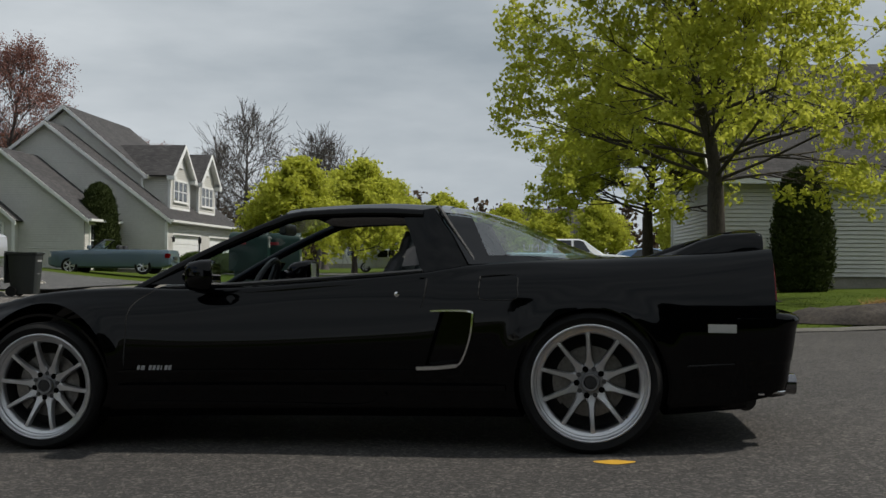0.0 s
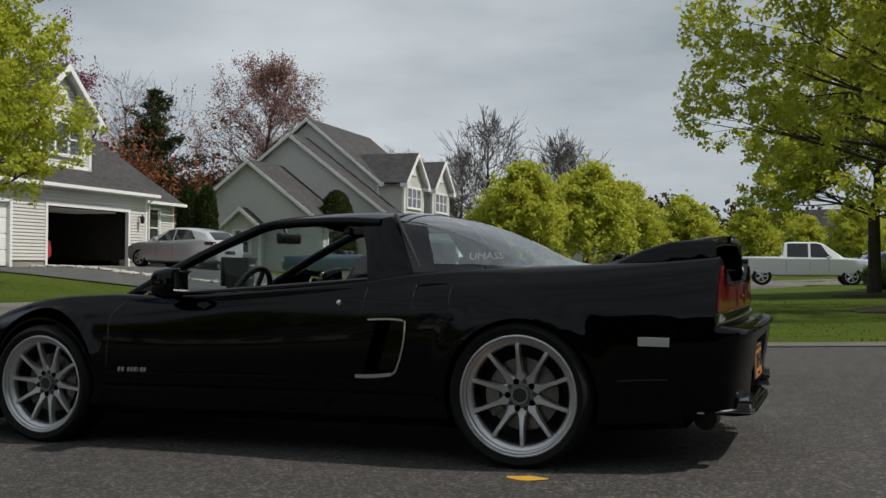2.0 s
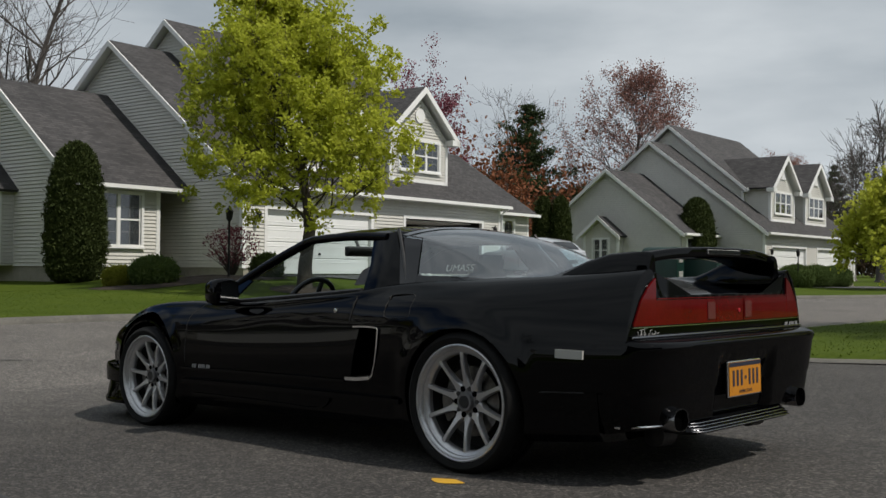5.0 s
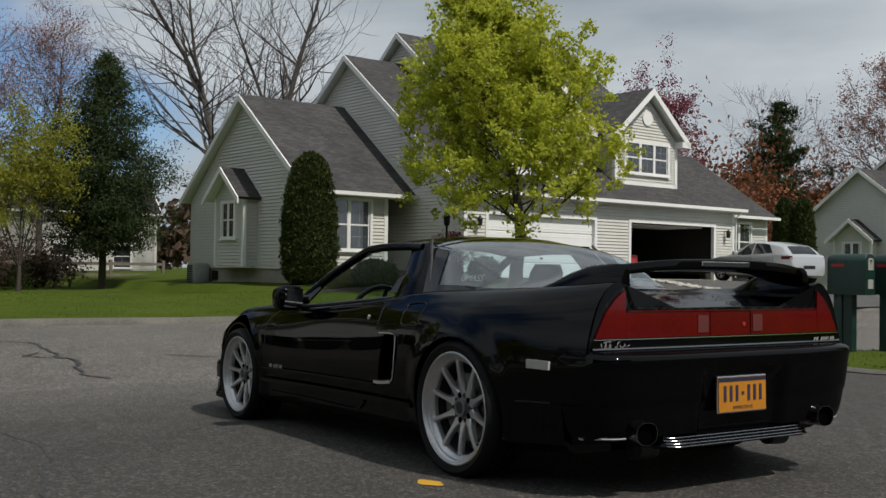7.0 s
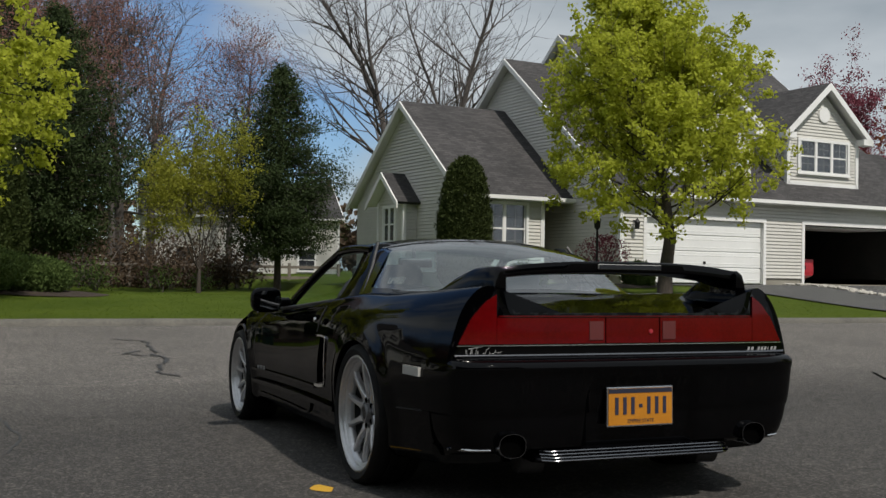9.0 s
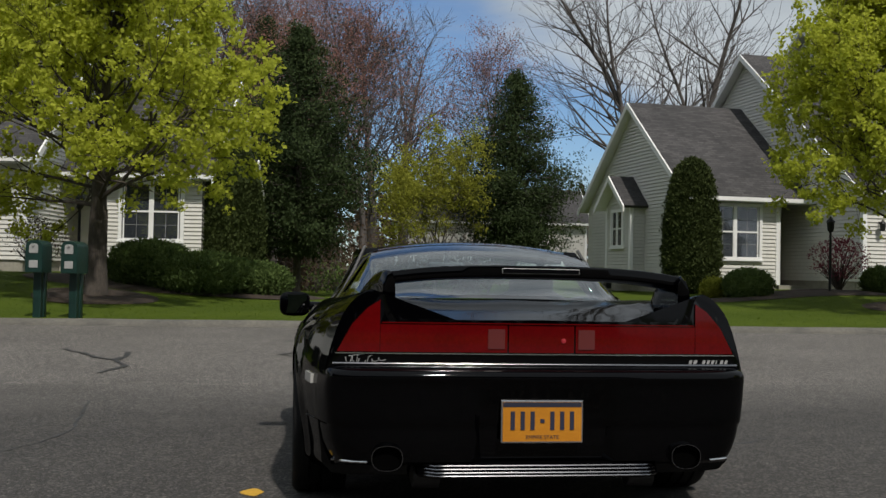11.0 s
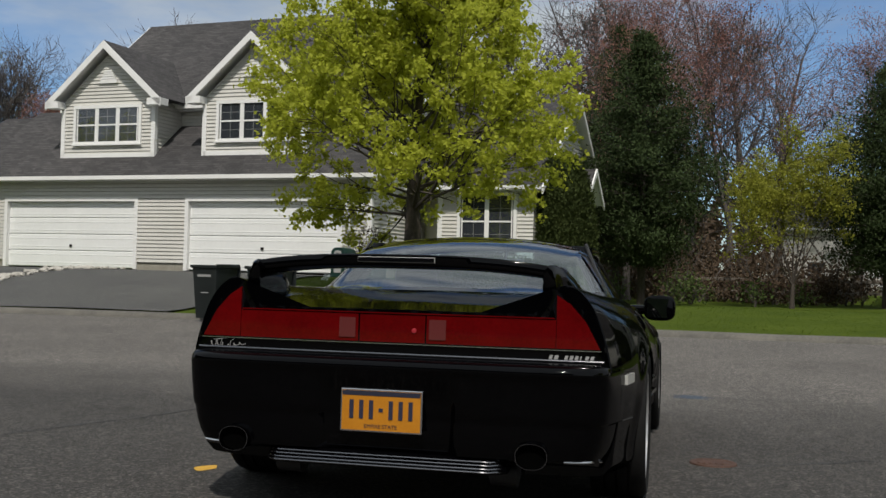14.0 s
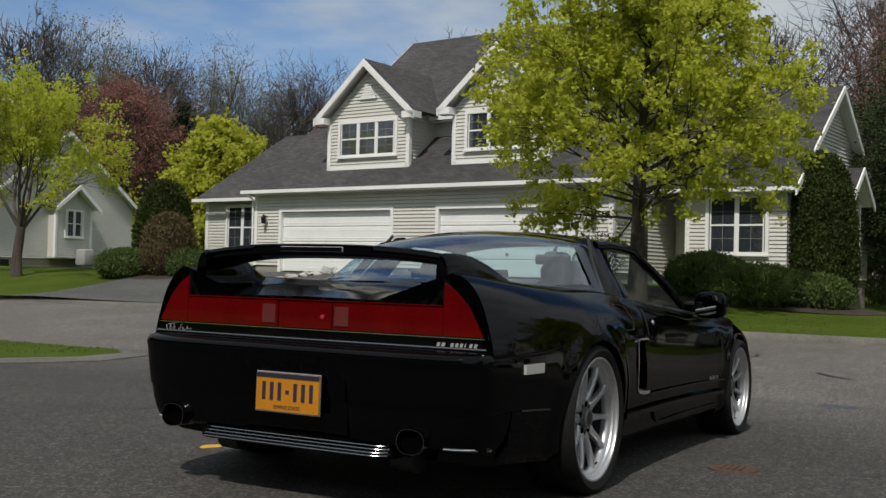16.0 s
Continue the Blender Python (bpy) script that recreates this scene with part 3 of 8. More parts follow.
def roof_part(name, quads, parent, mname="shingle", thick=0.10):
    """Roof slopes: each a polygon whose first edge is the eave; seen from above anticlockwise."""
    bm = bmesh.new()
    uv = bm.loops.layers.uv.new("uv")
    for q in quads:
        q = [Vector(p) for p in q]
        ax = (q[1] - q[0]).normalized()
        nn = ax.cross(q[2] - q[1]).normalized()
        if nn.z < 0:
            nn = -nn
        up = nn.cross(ax).normalized()
        if up.z < 0:
            up = -up
        a = [bm.verts.new(p) for p in q]
        b = [bm.verts.new(p - nn * thick) for p in q]
        fs = [bm.faces.new(a), bm.faces.new(b[::-1])] + [bm.faces.new((a[i], b[i], b[(i + 1) % len(q)], a[(i + 1) % len(q)])) for i in range(len(q))]
        bmesh.ops.recalc_face_normals(bm, faces=fs)
        fs[1].material_index = 1
        for f in fs:
            for l in f.loops:
                w = l.vert.co - q[0]
                l[uv].uv = (w.dot(ax), w.dot(up))
    ob = part(name, bm, mname, parent)
    ob.data.materials.append(M["trim"])
    return ob


def beam(bm, p, q, w, h, side=None):
    """A board from p to q: w across (horizontal, along side), h down from the line."""
    p, q = Vector(p), Vector(q)
    s = Vector(side).normalized() * w if side else (q - p).cross(Vector((0, 0, 1))).normalized() * w
    dz = Vector((0, 0, -h))
    a = [p, p + s, p + s + dz, p + dz]
    b = [v + (q - p) for v in a]
    va, vb = [bm.verts.new(v) for v in a], [bm.verts.new(v) for v in b]
    fs = [bm.faces.new(va), bm.faces.new(vb[::-1])] + [bm.faces.new((va[i], vb[i], vb[(i + 1) % 4], va[(i + 1) % 4])) for i in range(4)]
    bmesh.ops.recalc_face_normals(bm, faces=fs)


def board(name, p, q, w, h, parent, side=None, mname="trim"):
    bm = bmesh.new()
    beam(bm, p, q, w, h, side)
    return part(name, bm, mname, parent)


def window(parent, m, w, h, lights, label=""):
    """A sash window in the plane x-z, its outside towards -y, centred on m."""
    fr = bmesh.new()
    t = 0.10
    for x0, x1, z0, z1 in ((-w / 2 - t, w / 2 + t, h / 2, h / 2 + t), (-w / 2 - t, w / 2 + t, -h / 2 - t, -h / 2), (-w / 2 - t, -w / 2, -h / 2, h / 2), (w / 2, w / 2 + t, -h / 2, h / 2)):
        box(fr, x0, x1, -0.045, 0.02, z0, z1)
    lw = w / lights
    for i in range(1, lights):
        box(fr, -w / 2 + i * lw - 0.05, -w / 2 + i * lw + 0.05, -0.04, 0.02, -h / 2, h / 2)
    win = part("window", fr, "trim", parent, label, m=m)
    sill = bmesh.new()
    box(sill, -w / 2 - t - 0.03, w / 2 + t + 0.03, -0.075, -0.046, -h / 2 - t - 0.02, -h / 2 - t + 0.03)
    part("sill", sill, "trim", win)
    cu = bmesh.new()
    n = 40
    up = [cu.verts.new((-w / 2 + w * i / n, -0.0035 + 0.0015 * math.sin(i * 1.9), h / 2)) for i in range(n + 1)]
    dn = [cu.verts.new((-w / 2 + w * i / n, -0.0035 + 0.0015 * math.sin(i * 1.9 + 0.4), -h / 2)) for i in range(n + 1)]
    for i in range(n):
        cu.faces.new((up[i], up[i + 1], dn[i + 1], dn[i]))
    part("curtain", cu, "curtain", win)
    for i in range(lights):
        sx = -w / 2 + i * lw + lw / 2
        hw = lw / 2 - (0.05 if lights > 1 else 0.0)
        g = bmesh.new()
        for z0, z1 in ((-h / 2, 0), (0, h / 2)):
            box(g, sx - hw, sx + hw, -0.012, -0.006, z0, z1)
        pane = part("pane", g, "pane", win)
        s = bmesh.new()
        box(s, sx - hw, sx + hw, -0.030, -0.013, -0.025, 0.025)
        for k in (-1, 1):
            box(s, sx + k * hw - 0.018, sx + k * hw + 0.018, -0.026, -0.013, -h / 2, h / 2)
        part("sash", s, "trim", win)
        s = bmesh.new()
        for k in (-1, 1):
            box(s, sx - 0.005, sx + 0.005, -0.016, -0.013, min(0, k * h / 2), max(0, k * h / 2))
            box(s, sx - hw, sx + hw, -0.016, -0.0131, k * h / 4 - 0.005, k * h / 4 + 0.005)
        part("muntin", s, "acmetal", win)
    return win


def garage_door(parent, m, w, h):
    bm = bmesh.new()
    n = 4
    box(bm, 0, w, 0.055, 0.07, 0, h)
    door = part("garage_door", bm, "garage", parent, "white sectional garage door, closed", m=m)
    first = None
    for r in range(n):
        if first is None:
            hh = h / n - 0.012
            prof = [(0.05, 0), (0.012, 0), (0.0, 0.02), (0.0, 0.10), (-0.004, 0.106), (-0.004, 0.135), (0.0, 0.141), (0.0, hh - 0.141), (-0.004, hh - 0.135), (-0.004, hh - 0.106), (0.0, hh - 0.10), (0.0, hh - 0.02), (0.012, hh), (0.05, hh)]
            bm = bmesh.new()
            rings(bm, [[(x, y, z) for y, z in prof] for x in (0, w)])
            bmesh.ops.recalc_face_normals(bm, faces=bm.faces)
            first = part("panel", bm, "garage", door, m=pose(0, 0, 0.006))
        else:
            same("panel", first, door, pose(0, 0, h * r / n + 0.006))
    kn = bmesh.new()
    box(kn, w / 2 - 0.05, w / 2 + 0.05, -0.03, -0.0125, 0.62, 0.70, 0.006)
    part("handle", kn, "blackmetal", door)
    return door


def wall_lamp(parent, m):
    bm = bmesh.new()
    lathe(bm, ((0.02, 0.0), (0.07, 0.02), (0.085, 0.2), (0.10, 0.21), (0.03, 0.30), (0.012, 0.34)), 8)
    box(bm, -0.02, 0.02, 0.0, 0.16, 0.24, 0.28)
    part("wall_lamp", bm, "blackmetal", parent, "black lantern beside the garage", m=m)


def house(at, yaw, flip, open_door, label, vent, group="houses along the street"):
    """A two-storey house; u runs along its front, d towards its back."""
    h = thing("house", pose(*at, 0, 0, 90 + math.degrees(yaw)), label, "house", group)
    f = -1 if flip else 1

    def P(u, d, z):
        return (f * u, d, z)

    def wall(name, a, b, z0, z1, apex=None, holes=()):
        bm = bmesh.new()
        n = math.hypot(b[0] - a[0], b[1] - a[1])
        if flip:
            a, b = (-b[0], b[1]), (-a[0], a[1])
            if apex:
                apex = (n - apex[0], apex[1])
            holes = [(n - q, n - p, c, e) for p, q, c, e in holes]
        siding(bm, a, b, z0, z1, apex, holes)
        return part(name, bm, "siding", h)

    def place(u, d, z, turn=0):
        return pose(f * u, d, z, 0, 0, f * turn)

    def bx(name, u0, u1, d0, d1, z0, z1, mname="trim", bevel=0.0, lab=""):
        bm = bmesh.new()
        box(bm, min(f * u0, f * u1), max(f * u0, f * u1), d0, d1, z0, z1, bevel)
        return part(name, bm, mname, h, lab)

    def roof(name, quads):
        for q in quads:
            roof_part(name, [[P(*p) for p in (q if f > 0 else [q[1], q[0]] + q[:1:-1])]], h)

    def rake(u, p, q, out):
        """Fascia under a gable's edge, from (d, z) to (d, z)."""
        board("rake_board", P(u, p[0], p[1] - 0.02), P(u, q[0], q[1] - 0.02), 0.05, 0.20, h, (out * f, 0, 0))

    # garage block
    for u0, u1, d0, d1 in ((0.02, 0.86, 0.02, 0.4), (5.92, 7.63, 0.02, 0.4), (12.59, 13.73, 0.02, 0.4), (0.02, 0.3, 0.41, 12.6), (13.4, 17.27, 0.95, 1.3)):
        base = bmesh.new()
        box(base, min(f * u0, f * u1), max(f * u0, f * u1), d0, d1, -1.0, 0.24)
        part("foundation", base, "concrete", h)
    wall("front_wall", (0, 0), (13.75, 0), 0.20, 2.66, None, ((0.85, 5.93, 0, 2.06), (7.62, 12.6, 0, 2.06)))
    wall("end_wall", (0, 12.8), (0, 0), 0.20, 2.66, (6.4, 7.72))
    wall("corner_wall", (13.75, 0), (13.75, 0.9), 0.20, 2.66)
    wall("wing_front_wall", (13.75, 0.9), (17.3, 0.9), 0.20, 2.5)
    wall("wing_end_wall", (17.3, 0.9), (17.3, 9.5), 0.20, 2.5)
    wall("back_wall", (17.3, 9.5), (0, 12.8), 0.20, 2.6)
    # the block behind the siding; the unlit inside is put into its near-black colour
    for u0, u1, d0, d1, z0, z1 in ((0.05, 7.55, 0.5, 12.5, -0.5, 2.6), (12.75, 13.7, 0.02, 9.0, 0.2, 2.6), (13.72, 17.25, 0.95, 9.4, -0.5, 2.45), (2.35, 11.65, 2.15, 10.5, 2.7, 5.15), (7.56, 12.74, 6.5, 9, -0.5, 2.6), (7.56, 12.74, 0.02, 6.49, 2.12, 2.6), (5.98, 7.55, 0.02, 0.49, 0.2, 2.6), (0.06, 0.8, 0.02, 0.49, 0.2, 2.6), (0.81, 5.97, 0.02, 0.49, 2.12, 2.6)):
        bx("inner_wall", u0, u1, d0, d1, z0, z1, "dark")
    for u0, u1 in ((0.95, 5.83), (7.72, 12.5)):
        fr = bmesh.new()
        for a0, a1, z0, z1 in ((u0 - 0.12, u0, -0.02, 2.14), (u1, u1 + 0.12, -0.02, 2.14), (u0, u1, 2.02, 2.14)):
            box(fr, min(f * a0, f * a1), max(f * a0, f * a1), -0.035, 0.10, z0, z1)
        part("garage_frame", fr, "trim", h)
    garage_door(h, pose(0.95 if f > 0 else -5.83, 0.10, 0), 4.88, 2.02)
    if not open_door:
        garage_door(h, pose(7.72 if f > 0 else -12.5, 0.10, 0), 4.78, 2.02)
    else:
        bx("garage_floor", 7.6, 12.7, 0.0, 6.49, -0.3, 0.005, "concrete")
        bx("garage_shelf", 8.2, 12.2, 6.0, 6.45, 0.006, 1.6, "wood", 0.01, "cluttered wooden shelf at the back")
        bx("rolled_door", 7.74, 12.48, 0.5, 2.4, 1.97, 2.02, "garage")
    for u in (0.45, 13.2):
        wall_lamp(h, place(u, -0.19, 1.62))
    for u, d in ((0.0, 0.0), (13.75, 0.0), (17.3, 0.9)):
        bx("corner_board", u - 0.07, u + 0.07, d - 0.03, d + 0.11, 0.18, 2.62)
    # window wing
    wall("wing_wall", (-3.9, 2.75), (-1.0, 2.75), 0.20, 2.6)
    wall("gable_wall", (-3.9, 10.95), (-3.9, 2.75), 0.20, 2.62, (4.0, 5.90))
    wall("porch_wall", (-1.0, 2.75), (-1.0, 4.2), 0.05, 2.6)
    bx("porch_back", -1.0, 0.0, 4.2, 4.3, -0.3, 2.6, "siding")
    bx("front_door", -0.95, -0.08, 4.12, 4.19, 0.05, 2.1, "trim", 0.01, "pale front door in the recess")
    bx("porch_floor", -1.0, 0.0, 2.7, 4.2, -0.5, 0.04, "concrete")
    bx("wing_foundation", -3.87, -1.03, 2.79, 10.9, -1.0, 0.21, "concrete")
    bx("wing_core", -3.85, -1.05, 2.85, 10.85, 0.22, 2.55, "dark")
    for d in (3.6, 8.8):
        bx("foundation_vent", -3.90, -3.86, d, d + 0.42, -0.22, 0.10, "blackmetal")
    bx("corner_board", -1.11, -0.97, 2.71, 2.86, 0.05, 2.6)
    window(h, place(-2.5, 2.72, 1.62), 1.62, 1.5, 2)
    window(h, place(15.35, 0.87, 1.55), 1.55, 1.45, 2)
    # bay on the gable
    bay = bmesh.new()
    q0, q1 = (-3.9, 7.95), (-4.42, 7.95)
    wall("bay_side", q0, q1, 0.28, 2.6)
    wall("bay_front", (-4.42, 7.95), (-4.42, 6.0), 0.28, 2.6, (0.975, 3.35))
    wall("bay_side", (-4.42, 6.0), (-3.9, 6.0), 0.28, 2.6)
    box(bay, min(f * -3.9, f * -4.40), max(f * -3.9, f * -4.40), 6.02, 7.93, 0.27, 2.6)
    part("bay_core", bay, "dark", h)
    bx("bay_floor", -4.42, -3.9, 6.0, 7.95, 0.22, 0.268, "trim")
    for d in (6.0, 7.95):
        bx("corner_board", -4.46, -4.34, d - 0.06, d + 0.06, 0.26, 2.58)
    window(h, pose(f * -4.45, 6.975, 1.80, 0, 0, -90 * f), 0.85, 1.1, 2)
    roof("bay_roof", [[(-4.75, 5.72, 2.52), (-3.9, 5.72, 2.52), (-3.9, 6.975, 3.56), (-4.75, 6.975, 3.56)], [(-3.9, 8.23, 2.52), (-4.75, 8.23, 2.52), (-4.75, 6.975, 3.56), (-3.9, 6.975, 3.56)]])
    rake(-4.78, (5.70, 2.52), (6.975, 3.58), -1)
    rake(-4.78, (8.25, 2.52), (6.975, 3.58), -1)
    # roofs
    roof("wing_roof", [[(-4.2, 2.42, 2.62), (0.0, 2.42, 2.62), (0.0, 6.85, 6.05), (-4.2, 6.85, 6.05)], [(0.0, 11.28, 2.62), (-4.2, 11.28, 2.62), (-4.2, 6.85, 6.05), (0.0, 6.85, 6.05)]])
    rake(-4.2, (2.42, 2.62), (6.85, 6.05), -1)
    rake(-4.2, (11.28, 2.62), (6.85, 6.05), -1)
    s2 = (7.85 - 2.74) / 6.7
    mid = 2.74 + s2 * 2.4
    roof("lower_roof", [[(-0.3, -0.3, 2.74), (11.7, -0.3, 2.74), (11.7, 2.1, mid), (-0.3, 2.1, mid)],
                        [(-0.3, 2.1, mid), (2.3, 2.1, mid), (2.3, 6.4, 7.85), (-0.3, 6.4, 7.85)],
                        [(2.3, 13.1, 2.74), (-0.3, 13.1, 2.74), (-0.3, 6.4, 7.85), (2.3, 6.4, 7.85)],
                        [(11.7, -0.3, 2.74), (14.1, -0.3, 2.74), (14.1, 3.1, 5.34), (11.7, 3.1, 5.34)],
                        [(14.05, 0.55, 2.60), (17.65, 0.55, 2.60), (16.5, 4.13, 5.34), (14.05, 4.13, 5.34)],
                        [(17.65, 0.55, 2.60), (17.65, 9.8, 2.60), (16.5, 6.2, 5.34), (16.5, 4.13, 5.34)],
                        [(11.7, 3.1, 5.335), (14.1, 3.1, 5.335), (14.1, 6.2, 5.335), (11.7, 6.2, 5.335)],
                        [(14.11, 4.13, 5.338), (16.5, 4.13, 5.338), (16.5, 6.2, 5.338), (14.11, 6.2, 5.338)],
                        [(17.65, 9.8, 2.60), (2.0, 13.1, 2.7), (11.7, 6.2, 5.34), (16.5, 6.2, 5.34)]])
    part("roof_cheek", slab([P(14.04, 0.0, 2.60), P(14.04, 0.6, 2.60), P(14.04, 4.1, 5.28), P(14.04, 3.1, 5.28), P(14.04, 0.0, 2.92)], (-0.05 * f, 0, 0)), "siding", h)
    rake(-0.3, (-0.3, 2.74), (6.4, 7.85), -1)
    rake(-0.3, (13.1, 2.74), (6.4, 7.85), -1)
    # upper storey
    wall("upper_wall", (2.3, 2.1), (11.7, 2.1), 3.9, 5.2)
    wall("upper_end_wall", (2.3, 10.7), (2.3, 2.1), 3.9, 5.2, (4.3, 8.75))
    wall("upper_end_wall", (11.7, 2.1), (11.7, 10.7), 3.9, 5.2, (4.3, 8.75))
    roof("main_roof", [[(2.0, 1.8, 5.22), (12.0, 1.8, 5.22), (12.0, 6.4, 9.0), (2.0, 6.4, 9.0)], [(12.0, 11.0, 5.22), (2.0, 11.0, 5.22), (2.0, 6.4, 9.0), (12.0, 6.4, 9.0)]])
    for u, o in ((2.0, -1), (12.0, 1)):
        rake(u, (1.8, 5.22), (6.4, 9.0), o)
        rake(u, (11.0, 5.22), (6.4, 9.0), o)
    bx("corner_board", 2.24, 2.38, 2.06, 2.2, 4.3, 5.1)
    bx("corner_board", 11.62, 11.76, 2.06, 2.2, 4.3, 5.1)
    board("eave_board", P(1.95, 1.76, 5.24), P(12.05, 1.76, 5.24), 0.06, 0.17, h, (0, -1, 0))
    bx("soffit", 2.0, 12.0, 1.80, 2.12, 5.02, 5.06)
    for c in (4.1, 9.3):
        wall("dormer_wall", (c - 1.69, 0.65), (c + 1.69, 0.65), 3.40, 5.2, (1.69, 6.72))
        wall("dormer_side", (c - 1.69, 2.1), (c - 1.69, 0.65), 3.40, 5.2)
        wall("dormer_side", (c + 1.69, 0.65), (c + 1.69, 2.1), 3.40, 5.2)
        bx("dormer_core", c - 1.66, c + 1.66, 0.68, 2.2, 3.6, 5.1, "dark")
        window(h, place(c, 0.62, 4.45), 2.34, 1.04, 3)
        for e in (-1, 1):
            bx("corner_board", c + e * 1.69 - 0.07, c + e * 1.69 + 0.07, 0.61, 0.75, 3.42, 5.12)
            roof("dormer_roof", [[(c + e * 2.1, 0.35, 5.22), (c + e * 2.1, 1.95, 5.22), (c, 4.05, 7.05), (c, 0.35, 7.05)] if e > 0 else [(c + e * 2.1, 1.95, 5.22), (c + e * 2.1, 0.35, 5.22), (c, 0.35, 7.05), (c, 4.05, 7.05)]])
            board("rake_board", P(c + e * 2.14, 0.34, 5.16), P(c, 0.34, 7.03), 0.05, 0.24, h, (0, -1, 0))
            bx("eave_return", c + e * 2.16 - 0.0, c + e * 1.66, 0.29, 0.70, 4.98, 5.19)
        bx("sill_board", c - 1.7, c + 1.7, 0.61, 0.66, 3.40, 3.56)
        v = bmesh.new()
        if vent == "round":
            lathe(v, ((0.02, -0.05), (0.27, -0.05), (0.27, 0.0), (0.02, 0.0)), 20, "y")
            part("gable_vent", v, "trim", h, m=place(c, 0.63, 5.95))
        else:
            for k in range(5):
                box(v, -0.30 + 0.04 * k, 0.30 - 0.04 * k, -0.05, 0.0, k * 0.075 - 0.14, k * 0.075 - 0.08)
            box(v, -0.36, 0.36, -0.06, 0.0, -0.20, -0.145)
            part("gable_vent", v, "trim", h, m=place(c, 0.63, 5.95))
    # gutters and fascia
    for nm, p, q in (("gutter", (-0.3, -0.31, 2.76), (14.15, -0.31, 2.76)), ("gutter", (-4.2, 2.40, 2.64), (-0.05, 2.40, 2.64)), ("gutter", (14.2, 0.52, 2.60), (17.65, 0.52, 2.60))):
        board(nm, P(*p), P(*q), 0.11, 0.115, h, (0, -1, 0))
    bx("soffit", -0.2, 14.0, -0.29, 0.02, 2.62, 2.66)
    bx("soffit", -4.1, -0.02, 2.44, 2.76, 2.50, 2.54)
    ds = bmesh.new()
    tube(ds, [P(13.9, -0.38, 2.65), P(13.85, -0.08, 2.45), P(13.85, -0.06, 0.1)], 0.035, 6)
    part("downspout", ds, "trim", h)
    return h


HOUSE_B = house((-21.53, 15.05, 0.71), 0.093, False, True, "grey-beige clapboard house with one garage door open", "round")
HOUSE_C = house((-21.85, -7.53, 0.863), -0.121, True, False, "pale clapboard house with two closed white garage doors", "louvre")
HOUSE_A = house((-19.68, 46.26, 0.15), 0.069, False, False, "grey-sided house with two gabled dormers, farther along the street", "louvre")
HOUSE_D = house((-21.3, -40.1, 0.95), -0.02, True, False, "pale clapboard house behind a maple, farther along the street", "louvre")

# ---- plants ----
def rot_about(v, axis, ang):
    return Matrix.Rotation(ang, 3, axis) @ v


